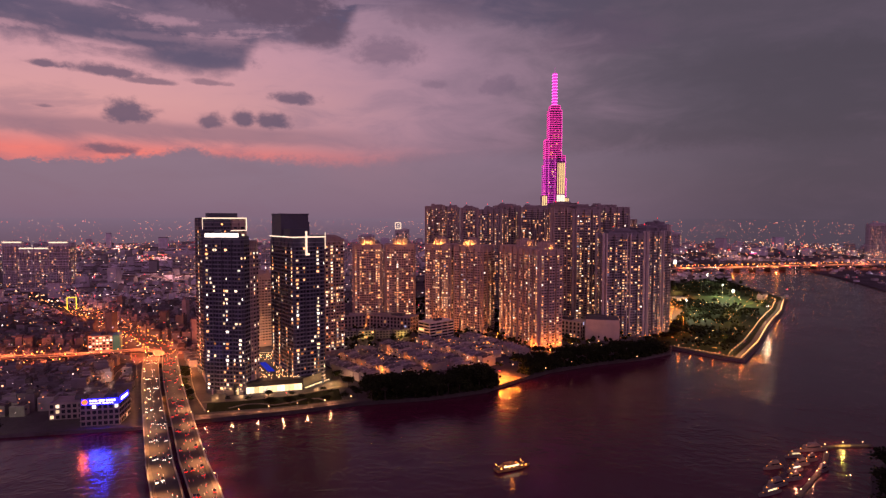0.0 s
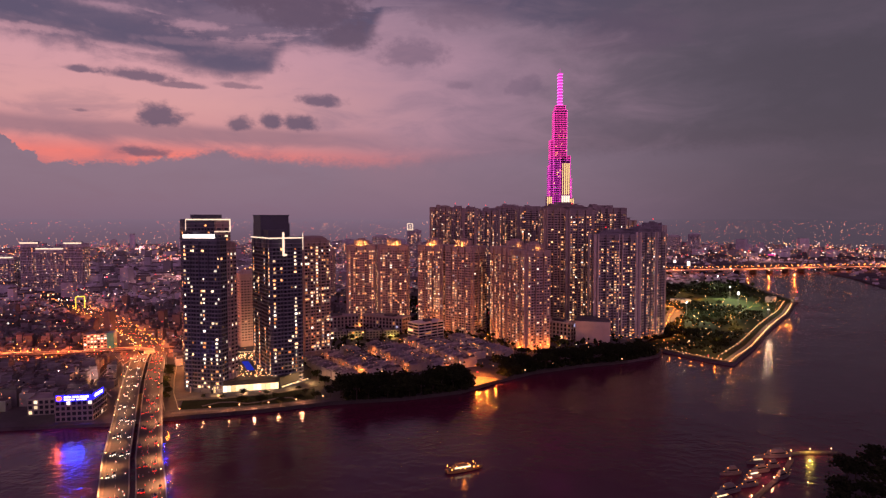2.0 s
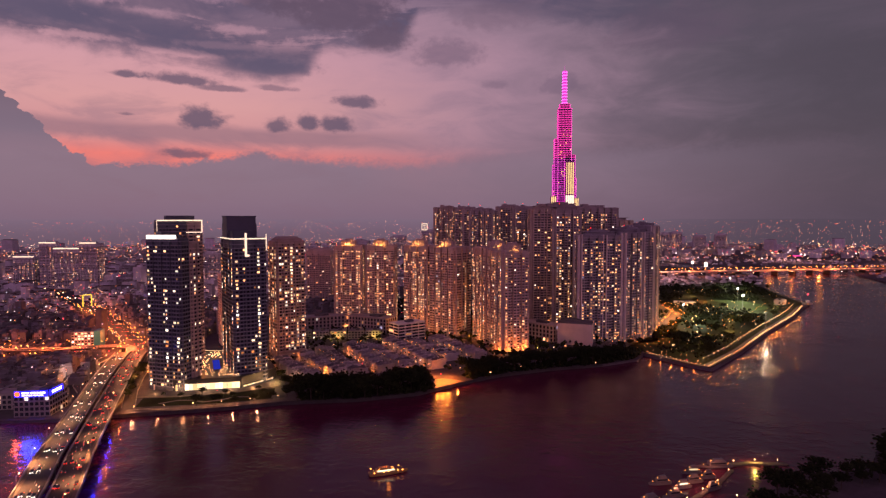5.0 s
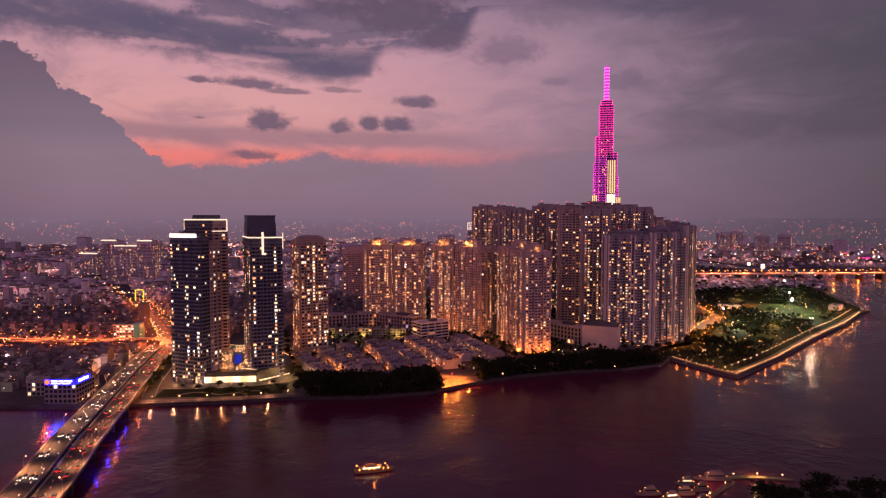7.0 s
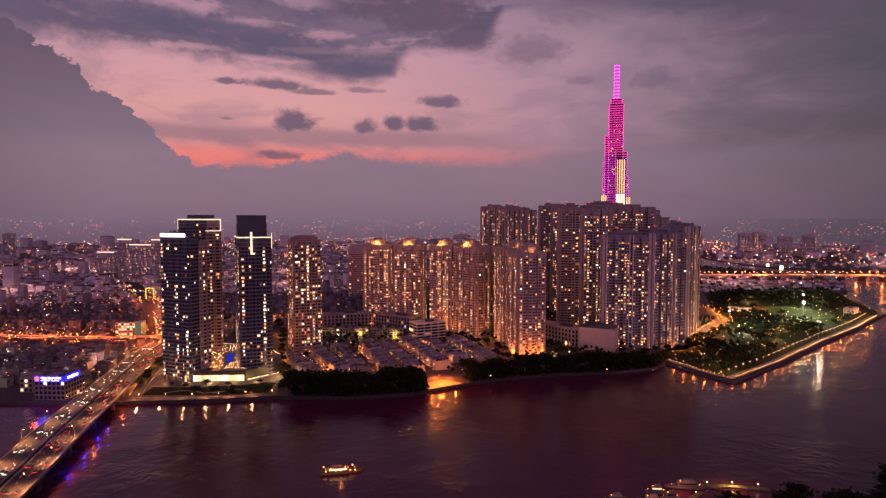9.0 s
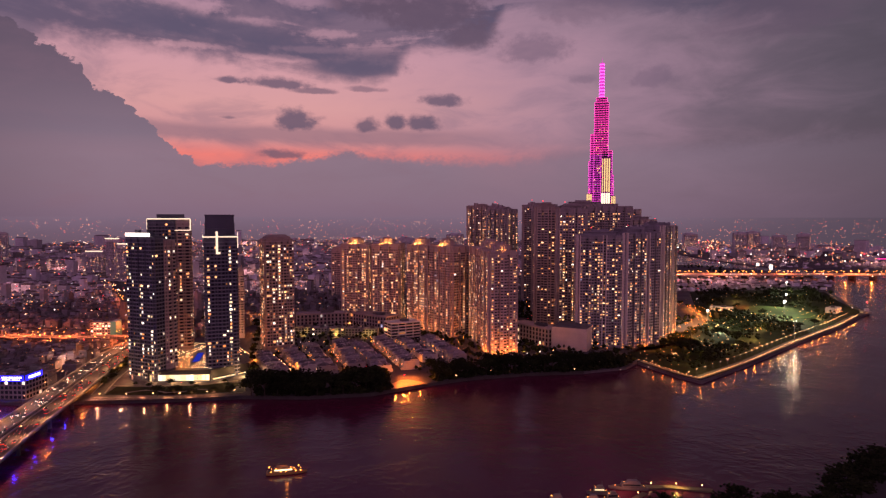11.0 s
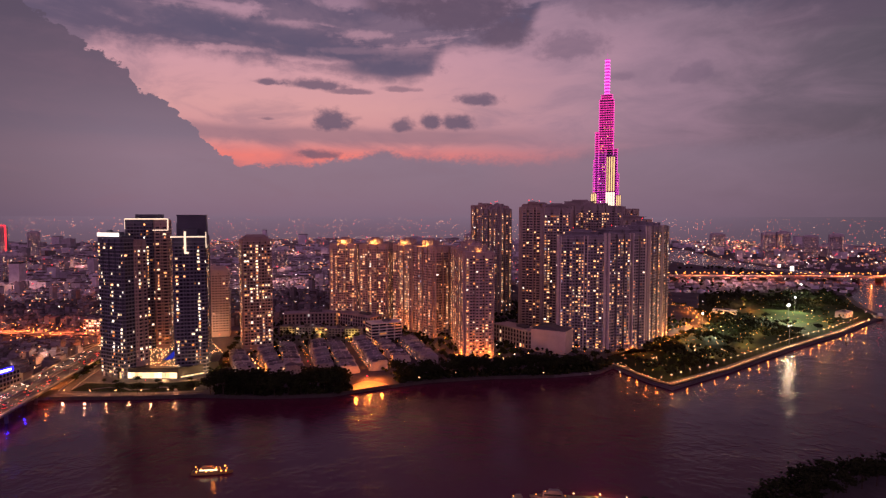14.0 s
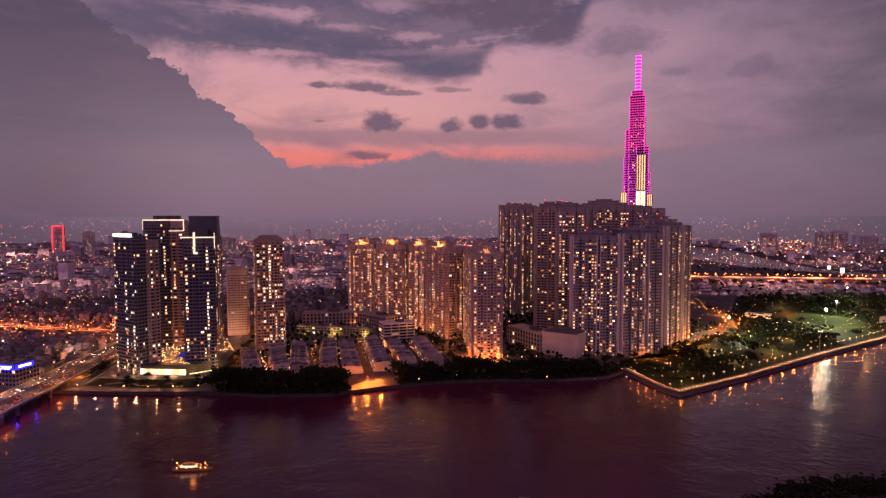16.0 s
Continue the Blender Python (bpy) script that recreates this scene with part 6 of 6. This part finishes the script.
def block(x, y, w, d, h, a):
    if near_line(x, y, FLYOVER) < 60 and y < 700 or near_line(x, y, [(-560, 880), (-640, 975)]) < 50:
        h = min(h, rng.uniform(3.5, 6.0))
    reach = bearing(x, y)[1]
    # beyond this reach the walls take the haze-paled concrete
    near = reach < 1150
    if reach < 1900:
        for k in range(rng.choice((0, 0, 1, 1, 2, 3))):
            u, z, pw = rng.uniform(-0.38, 0.38) * w, G + rng.uniform(0.25, 0.85) * h, rng.uniform(0.9, 2.2) * (1.0 if near else 1.5)
            if rng.random() < 0.7:
                px, py, pa = x + u * math.cos(a) + (d / 2 + 0.05) * math.sin(a), y + u * math.sin(a) - (d / 2 + 0.05) * math.cos(a), a
            else:
                u = u / w * d
                px, py, pa = x + (w / 2 + 0.05) * math.cos(a) - u * math.sin(a), y + (w / 2 + 0.05) * math.sin(a) + u * math.cos(a), a + math.pi / 2
            panes.box(px, py, z - 0.7, z + 0.7, pw, 0.12, pa)
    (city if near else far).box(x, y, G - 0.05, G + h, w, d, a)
    if rng.random() < 0.45:
        roofs.gable(x, y, G + h, rng.uniform(1.2, 2.6), w * 1.04, d * 1.04, a, 0)
    else:
        (city if near else far).box(x + rng.uniform(-0.2, 0.2) * w, y + rng.uniform(-0.2, 0.2) * d, G + h, G + h + rng.uniform(1.5, 3.5), w * 0.4, d * 0.4, a)


for x, y in spots[120:]:
    block(x, y, rng.uniform(5, 10), rng.uniform(7, 12), rng.uniform(5, 14), radians(rng.choice((12, 12, 12, 20, 4))))
for r0, r1, step, sizes, tall in ((430, 1350, 14, (6, 11), (5, 15)), (1350, 2500, 30, (12, 24), (7, 20)), (2500, 3560, 62, (20, 46), (9, 30))):
    n = int(4600 / step)
    for i in range(-n, n):
        for j in range(int(r0 * 0.4 / step), int(r1 / step) + 2):
            x, y = 160 + i * step + rng.uniform(-0.25, 0.25) * step, 40 + j * step + rng.uniform(-0.25, 0.25) * step
            az, r = bearing(x, y)
            if not (r0 <= r < r1 and -63 < az < 44):
                continue
            if -640 < x < -215 and y < 700:
                continue
            if not free(x, y, sizes[1] / 2) or rng.random() < 0.12:
                continue
            if inside(x, y, NORTH) and rng.random() < 0.45:
                continue
            if inside(x, y, EAST) and rng.random() < 0.6:
                continue
            a = radians(14 + 40 * noise.noise(Vector((x * 0.0012, y * 0.0012, 3.0))))
            h = rng.uniform(*tall)
            if x > 330 and y < 2450 and az > 4:
                if y > 1700 and inside(x, y, CITY):
                    continue
                if y > 1640 and rng.random() < 0.4:
                    continue
                block(x, y, rng.uniform(7, 13), rng.uniform(7, 13), rng.uniform(3.5, 7), a)
                continue
            if rng.random() < 0.035:
                h *= rng.uniform(1.6, 3.0)
            block(x, y, rng.uniform(*sizes), rng.uniform(*sizes), h, a)
ct = thing("city_houses", "dense low city of concrete houses, the far ones paled for haze", "houses", kind="stuff")
part("house_walls", city, M["house_wall"], ct, kind="stuff")
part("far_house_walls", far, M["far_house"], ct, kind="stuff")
part("house_roofs", roofs, M["roof_mix"], ct, kind="stuff")
part("house_windows", panes, M["house_lit"], ct, "small lit house windows", "stuff")

dots, parkdots = Mesh(), Mesh()
made = 0
while made < 7800:
    az, r = rng.uniform(-62, 42), 440 + 3100 * rng.random() ** 0.85
    x, y = 160 + r * math.sin(radians(az)), 40 + r * math.cos(radians(az))
    if not free(x, y, 0) and not inside(x, y, ESTATE):
        continue
    if inside(x, y, ESTATE) and r > 1100 or inside(x, y, PARK):
        continue
    crowd = noise.noise(Vector((x * 0.0022, y * 0.0022, 7.0)))
    if rng.random() > 0.35 + crowd * 1.3:
        continue
    if inside(x, y, ESTATE) and rng.random() < 0.85:
        continue
    s = r / 1045 * rng.choice((0.35, 0.45, 0.55, 0.75, 1.2)) * (0.8 if r > 1500 else 1.0)
    if inside(x, y, ESTATE):
        z = G + rng.uniform(3, 7)
    else:
        z = G + rng.uniform(8, 22) if r < 1400 else G + rng.uniform(14, 40)
    dots.blob((x, y, z), max(0.3, s), 0.8, made * 0.11)
    made += 1
for i in range(2300):
    x, y = rng.uniform(-900, -225), rng.uniform(425, 1150) if i < 1500 else rng.uniform(425, 620)
    if free(x, y, 0) and noise.noise(Vector((x * 0.008, y * 0.008, 2.0))) > -0.1:
        dots.blob((x, y, G + rng.uniform(4, 13)), rng.uniform(0.2, 0.55), 0.8, i * 0.37)
for line, step, z, n in ((AVENUE[:5], 8, 10, 1), (HIGHWAY, 14, 15, 2)):
    for k in range(n):
        for x, y, a in along(offset(line, rng.uniform(-9, 9)), step, rng.uniform(0, step)):
            r = bearing(x, y)[1]
            dots.blob((x + rng.uniform(-4, 4), y + rng.uniform(-4, 4), z * rng.uniform(0.4, 1.0)), r / 1045 * rng.uniform(0.5, 1.0), 0.8, x)
for x, y, a in along([(-3300, 2500), (-2500, 3300), (-1900, 3900)], 28, 0):
    dots.blob((x, y, 60 + rng.uniform(-5, 5)), rng.uniform(2.5, 4.5), 0.8, x)
for i in range(900):
    x, y = rng.uniform(-210, 660), rng.uniform(520, 1400)
    if inside(x, y, ESTATE) and not on_foot(x, y, 1) and not inside(x, y, PARK):
        dots.blob((x, y, G + rng.uniform(4, 8)), rng.uniform(0.35, 0.9), 0.8, x * 0.31)
for cx, cy, n, sp in ((-960, 1980, 70, 60), (-500, 1500, 40, 60), (-1250, 2300, 60, 120), (-640, 990, 40, 26), (-1500, 1250, 50, 80), (-300, 2500, 60, 160), (700, 2600, 70, 160), (1150, 2300, 50, 120)):
    for i in range(n):
        x, y = rng.gauss(cx, sp), rng.gauss(cy, sp * 0.5)
        dots.blob((x, y, G + rng.uniform(10, 34)), bearing(x, y)[1] / 1045 * rng.uniform(0.6, 1.6), 0.8, x * 0.71)
for line, step in ((offset(PROM[1:], 30), 12), (offset(PROM[1:], 52), 14), (offset(PROM[1:], 84), 13), ([(398, 1000), (420, 1100), (440, 1200), (560, 1260), (650, 1240)], 12), ([(300, 720), (360, 800), (430, 880), (470, 980)], 11),
                   ([(400, 960), (470, 1010), (560, 1030), (610, 1080)], 11), ([(640, 1130), (655, 1250), (690, 1400)], 12), ([(440, 1230), (560, 1330), (660, 1380)], 14)):
    for x, y, a in along(line, step, 3):
        if rng.random() < 0.85:
            parkdots.blob((x + rng.uniform(-3, 3), y + rng.uniform(-3, 3), G + rng.uniform(5, 9)), rng.uniform(0.25, 0.5), 0.8, x * 0.31)
for i in range(200):
    x, y = rng.uniform(290, 690), rng.uniform(660, 1420)
    if inside(x, y, PARK):
        parkdots.blob((x, y, G + rng.uniform(5, 9)), rng.uniform(0.2, 0.4), 0.8, x * 0.31)
tagged(new("park_lights", parkdots.data("park_lights", M["park_glow"])), "rows of small warm lamps along the park paths", "lamps", kind="stuff")
tagged(new("city_lamps", dots.data("city_lamps", M["city_dots"])), "countless small lamps across the city at dusk", "lamps", kind="stuff")
hot = Mesh()
for i in range(260):
    x, y = rng.uniform(-760, -330), rng.uniform(540, 700)
    if near_line(x, y, FLYOVER) < 46:
        hot.blob((x, y, G + rng.uniform(6, 12)), rng.uniform(0.35, 1.0), 0.7, x)
for x, y, a in along(offset(AVENUE, 12), 10, 4)[:44] + along(offset(AVENUE, -12), 10, 8)[:44]:
    hot.blob((x + rng.uniform(-3, 3), y + rng.uniform(-3, 3), G + rng.uniform(5, 11)), rng.uniform(0.4, 1.0), 0.7, x)
for x, y, a in along(offset(ESTATE_ROAD, 9), 11, 4)[:56] + along(offset(ESTATE_ROAD, -9), 11, 8)[:56]:
    hot.blob((x, y, G + rng.uniform(4, 9)), rng.uniform(0.3, 0.6), 0.7, x)
for k in range(len(ROWS) - 1):
    (a, c, _), (a2, c2, _) = ROWS[k], ROWS[k + 1]
    for i in range(13):
        u, v = rng.random(), rng.uniform(0.4, 0.6)
        x, y = (a[0] + (c[0] - a[0]) * u) * (1 - v) + (a2[0] + (c2[0] - a2[0]) * u) * v, (a[1] + (c[1] - a[1]) * u) * (1 - v) + (a2[1] + (c2[1] - a2[1]) * u) * v
        hot.blob((x, y, G + rng.uniform(9.0, 11.5)), rng.uniform(0.22, 0.5), 0.7, x)
tagged(new("street_lights", hot.data("street_lights", M["sodium"])), "orange street lights along the main roads and villa rows", "lamps", kind="stuff")


# ---------------------------------------------------------------- traffic
def car_meshes():
    body, cab, whl = Mesh(), Mesh(), Mesh()
    body.box(0, 0, 0.35, 0.95, 4.4, 1.8, top=0.96)
    cab.box(-0.2, 0, 0.95, 1.5, 2.5, 1.6, top=0.78)
    for sx in (-1.4, 1.4):
        for sy in (-0.8, 0.8):
            whl.tube([(sx, sy - 0.1, 0.33), (sx, sy + 0.1, 0.33)], 0.33, 0.33, 8)
    hl, tl = Mesh(), Mesh()
    hl.box(0, 0, -0.18, 0.18, 0.14, 0.5)
    tl.box(0, 0, -0.18, 0.18, 0.14, 0.55)
    return (body.data("body", M["car_paint"]), cab.data("cabin", M["glass"]), whl.data("wheels", M["asphalt"]), hl.data("headlight", M["head_light"]), tl.data("taillight", M["tail_light"]))


CB, CC, CW, CH, CT = car_meshes()


def car(x, y, z, a):
    r = thing("car", "car on the road with its lights on", "car", x, y, z, a, "traffic")
    part("body", CB, None, r)
    part("cabin", CC, None, r)
    part("wheel", CW, None, r)
    for s in (-0.6, 0.6):
        piece("headlight", CH, r, pose(2.2, s, 0.72))
        piece("taillight", CT, r, pose(-2.2, s, 0.78))


def bridge_z(y):
    for k in range(len(BRIDGE) - 1):
        if BRIDGE[k][1] <= y <= BRIDGE[k + 1][1]:
            return BZ[k] + (BZ[k + 1] - BZ[k]) * (y - BRIDGE[k][1]) / (BRIDGE[k + 1][1] - BRIDGE[k][1])
    return BZ[-1]


for side, turn, offs in ((1, math.pi, (3.2, 6.4, 9.8, 12.4)), (-1, 0.0, (3.2, 6.4, 9.8, 12.4))):
    for off in offs:
        q = rng.uniform(4, 20)
        for x, y, a in along(offset(BRIDGE, side * off), 34 if side > 0 else 36, q):
            if 240 < y < 612 and rng.random() < 0.85:
                x2, y2 = x + rng.uniform(-2, 2) * math.cos(a), y + rng.uniform(-2, 2) * math.sin(a)
                car(x2, y2, bridge_z(y2) + 0.0, a + turn)
for off, turn in ((-8, 0.0), (-4, 0.0), (4, math.pi), (8, math.pi)):
    for x, y, a in along(offset(AVENUE, off), 34, rng.uniform(24, 40))[:9]:
        car(x, y, G + 0.12, a + turn)


bikes, fronts, rears = Mesh(), Mesh(), Mesh()
for side in (-1, 1):
    for i in range(60 if side > 0 else 90):
        line = offset(BRIDGE, side * rng.uniform(2.8, 13.4))
        k = rng.randrange(1, len(line) - 1)
        u = rng.random()
        x, y = line[k][0] + (line[k + 1][0] - line[k][0]) * u, line[k][1] + (line[k + 1][1] - line[k][1]) * u
        if y < 225:
            continue
        a = math.atan2(line[k + 1][1] - line[k][1], line[k + 1][0] - line[k][0]) + (math.pi if side > 0 else 0.0)
        z, ca, sa = bridge_z(y), math.cos(a), math.sin(a)
        bikes.box(x, y, z + 0.35, z + 0.8, 1.7, 0.35, a, 0.7)
        bikes.tube([(x + 0.55 * ca, y + 0.55 * sa, z + 0.5), (x + 0.4 * ca, y + 0.4 * sa, z + 1.1)], 0.07, 0.05, 4)
        for e in (-0.62, 0.62):
            bikes.tube([(x + e * ca - 0.06 * sa, y + e * sa + 0.06 * ca, z + 0.28), (x + e * ca + 0.06 * sa, y + e * sa - 0.06 * ca, z + 0.28)], 0.28, 0.28, 8)
        bikes.box(x + 0.72 * ca, y + 0.72 * sa, z + 0.3, z + 1.15, 0.12, 0.5, a, 0.8)
        fronts.box(x + 0.82 * ca, y + 0.82 * sa, z + 0.6, z + 0.9, 0.06, 0.3, a)
        rears.box(x - 0.9 * ca, y - 0.9 * sa, z + 0.6, z + 0.85, 0.06, 0.3, a)
riders = thing("motorbikes", "crowd of small motorbikes on the bridge with their lights on", "motorbikes", kind="stuff")
part("bike_bodies", bikes, M["car_paint"], riders, kind="stuff")
part("bike_headlights", fronts, M["head_light"], riders, kind="stuff")
part("bike_taillights", rears, M["tail_light"], riders, kind="stuff")


# ---------------------------------------------------------------- boats
def boat(x, y, a, length, label, lit=True, tall=1.0, name="motor_yacht", paint="boat_paint"):
    r = thing(name, label, "boat", x, y, -0.3, a, "moored boats" if name == "motor_yacht" else "")
    w = length * 0.24
    hull, deck, cab, win = Mesh(), Mesh(), Mesh(), Mesh()
    prof = [(-0.5, 0.42), (-0.2, 0.5), (0.15, 0.46), (0.36, 0.26), (0.5, 0.02)]
    o = [(px * length, py * w) for px, py in prof]
    pts = o + [(px, -py) for px, py in reversed(o)]
    hull.prism([(px * 0.93, py * 0.75) for px, py in reversed(pts)], 0, 0.8)
    hull.prism([(px, py) for px, py in reversed(pts)], 0.8, 2.0)
    part("hull", hull, M[paint], r)
    deck.prism([(px * 0.94, py * 0.88) for px, py in reversed(pts)], 2.0, 2.15)
    part("deck", deck, M["paving"], r)
    cab.box(-length * 0.08, 0, 2.15, 2.15 + 2.1 * tall, length * 0.52, w * 0.68, top=0.9)
    cab.box(-length * 0.12, 0, 2.15 + 2.1 * tall, 2.15 + 3.4 * tall, length * 0.3, w * 0.56, top=0.85)
    part("cabin", cab, M[paint], r)
    for s in (-1, 1):
        win = Mesh()
        win.box(-length * 0.08, s * (w * 0.335), 2.8, 2.8 + 0.9, length * 0.44, 0.1)
        part("window", win, M["podium_glow"] if lit else M["glass"], r)
    b = Mesh()
    b.tube([(-length * 0.2, 0, 2 + 3.4 * tall), (-length * 0.2, 0, 4.4 + 3.4 * tall)], 0.07, 0.04, 5)
    part("mast", b, M["metal"], r)
    b = Mesh()
    b.blob((length * 0.1, 0, 2.5 + 2.1 * tall), 0.3)
    part("deck_lamp", b, M["sodium"], r)
    for s in (-0.38, 0.34):
        b = Mesh()
        b.blob((length * s, w * 0.2, 2.9), 0.26)
        part("deck_lamp", b, M["sodium"], r)
    return r


tour = boat(43, 355, radians(24), 24, "sightseeing boat strung with golden lamps", True, 0.8, "sightseeing_boat", "lamp_gold_hull")
for k in range(14):
    b = Mesh()
    b.blob((-10.5 + k * 1.45, (-1) ** k * 2.0, 2.6 + (0 if k % 3 else 1.3)), 0.5)
    part("string_lamp", b, M["sodium"], tour, "golden lamp")
for x, y, a, l in ((182, 322, 205, 17), (190, 331, 205, 19), (206, 340, 200, 13), (203, 356, 195, 14), (214, 352, 200, 12), (222, 360, 198, 14), (233, 367, 198, 11), (232, 352, 30, 12), (243, 384, 190, 22), (226, 373, 190, 12)):
    boat(x, y, radians(a), l, "white motor yacht moored at the jetty with small lamps", rng.random() < 0.35)
for x, y in ((548, 915), (770, 1294)):
    boat(x, y, radians(60), 12, "small river boat with warm lamps", True, 1.0, "river_boat")
jetty = thing("jetty", "floating jetty lit yellow", "jetty")
b = Mesh()
b.strip([(196, 318), (214, 336), (236, 358), (252, 380)], 1.4, 0.7, 1.0)
b.strip([(248, 386), (268, 391), (290, 392)], 2.0, 0.9, 1.2)
part("deck", b, M["paving"], jetty)
for x, y in ((200, 322), (212, 334), (224, 346), (236, 358), (248, 374), (256, 388), (270, 391), (284, 392), (240, 340)):
    b = Mesh()
    b.tube([(x, y, 0.3), (x, y, 3.0)], 0.08, 0.06, 5)
    p = part("post", b, M["metal"], jetty)
    b = Mesh()
    b.blob((x, y, 3.1), 0.4)
    part("lamp_head", b, M["warm_lamp"], p)
for x, y in ((-290, 478), (-330, 500), (-370, 470), (-410, 520), (-350, 545), (-460, 490), (-300, 530)):
    bulb(x, y, 13, 5000, lin(255, 214, 200), 0.5)
for x, y in ((-322, 412), (-342, 412), (-364, 410), (-384, 408)):
    bulb(x, y, 5.0, 2600, lin(235, 240, 120), 0.5)
for x, y in ((-122, 318), (-138, 346), (-154, 374), (-168, 398)):
    bulb(x, y, 4.5, 1500, lin(30, 40, 255), 0.5)
for x, y, w in ((-206, 455, 3000), (-212, 470, 5000)):
    bulb(x, y, 4.5, w, SOD, 0.5)
for x, y in ((-196, 418), (-160, 352)):
    bulb(x + 16, y + 8, 7.0, 1800, SOD, 0.5)
bulb(270, 391, 4.5, 5000, lin(255, 205, 90))
bulb(225, 350, 6, 2500, lin(255, 150, 110))
bulb(208, 340, 6, 2200, lin(255, 150, 110))
bulb(240, 376, 6, 2000, lin(255, 150, 110))
bulb(43, 355, 8, 900, SOD)
for x, y, w, watts, colour in ((-248, 419.6, 14, 9000, lin(40, 56, 255)), (-258.5, 417.3, 3, 2600, lin(255, 96, 60))):
    li = bpy.data.lights.new("sign_light", "AREA")
    li.shape, li.size, li.size_y, li.energy, li.color = "RECTANGLE", w, 4.4, watts, colour[:3]
    o = new("sign_light", li)
    o.matrix_basis = pose(x, y - 0.9, G + 18.4, -80, 0, 12)
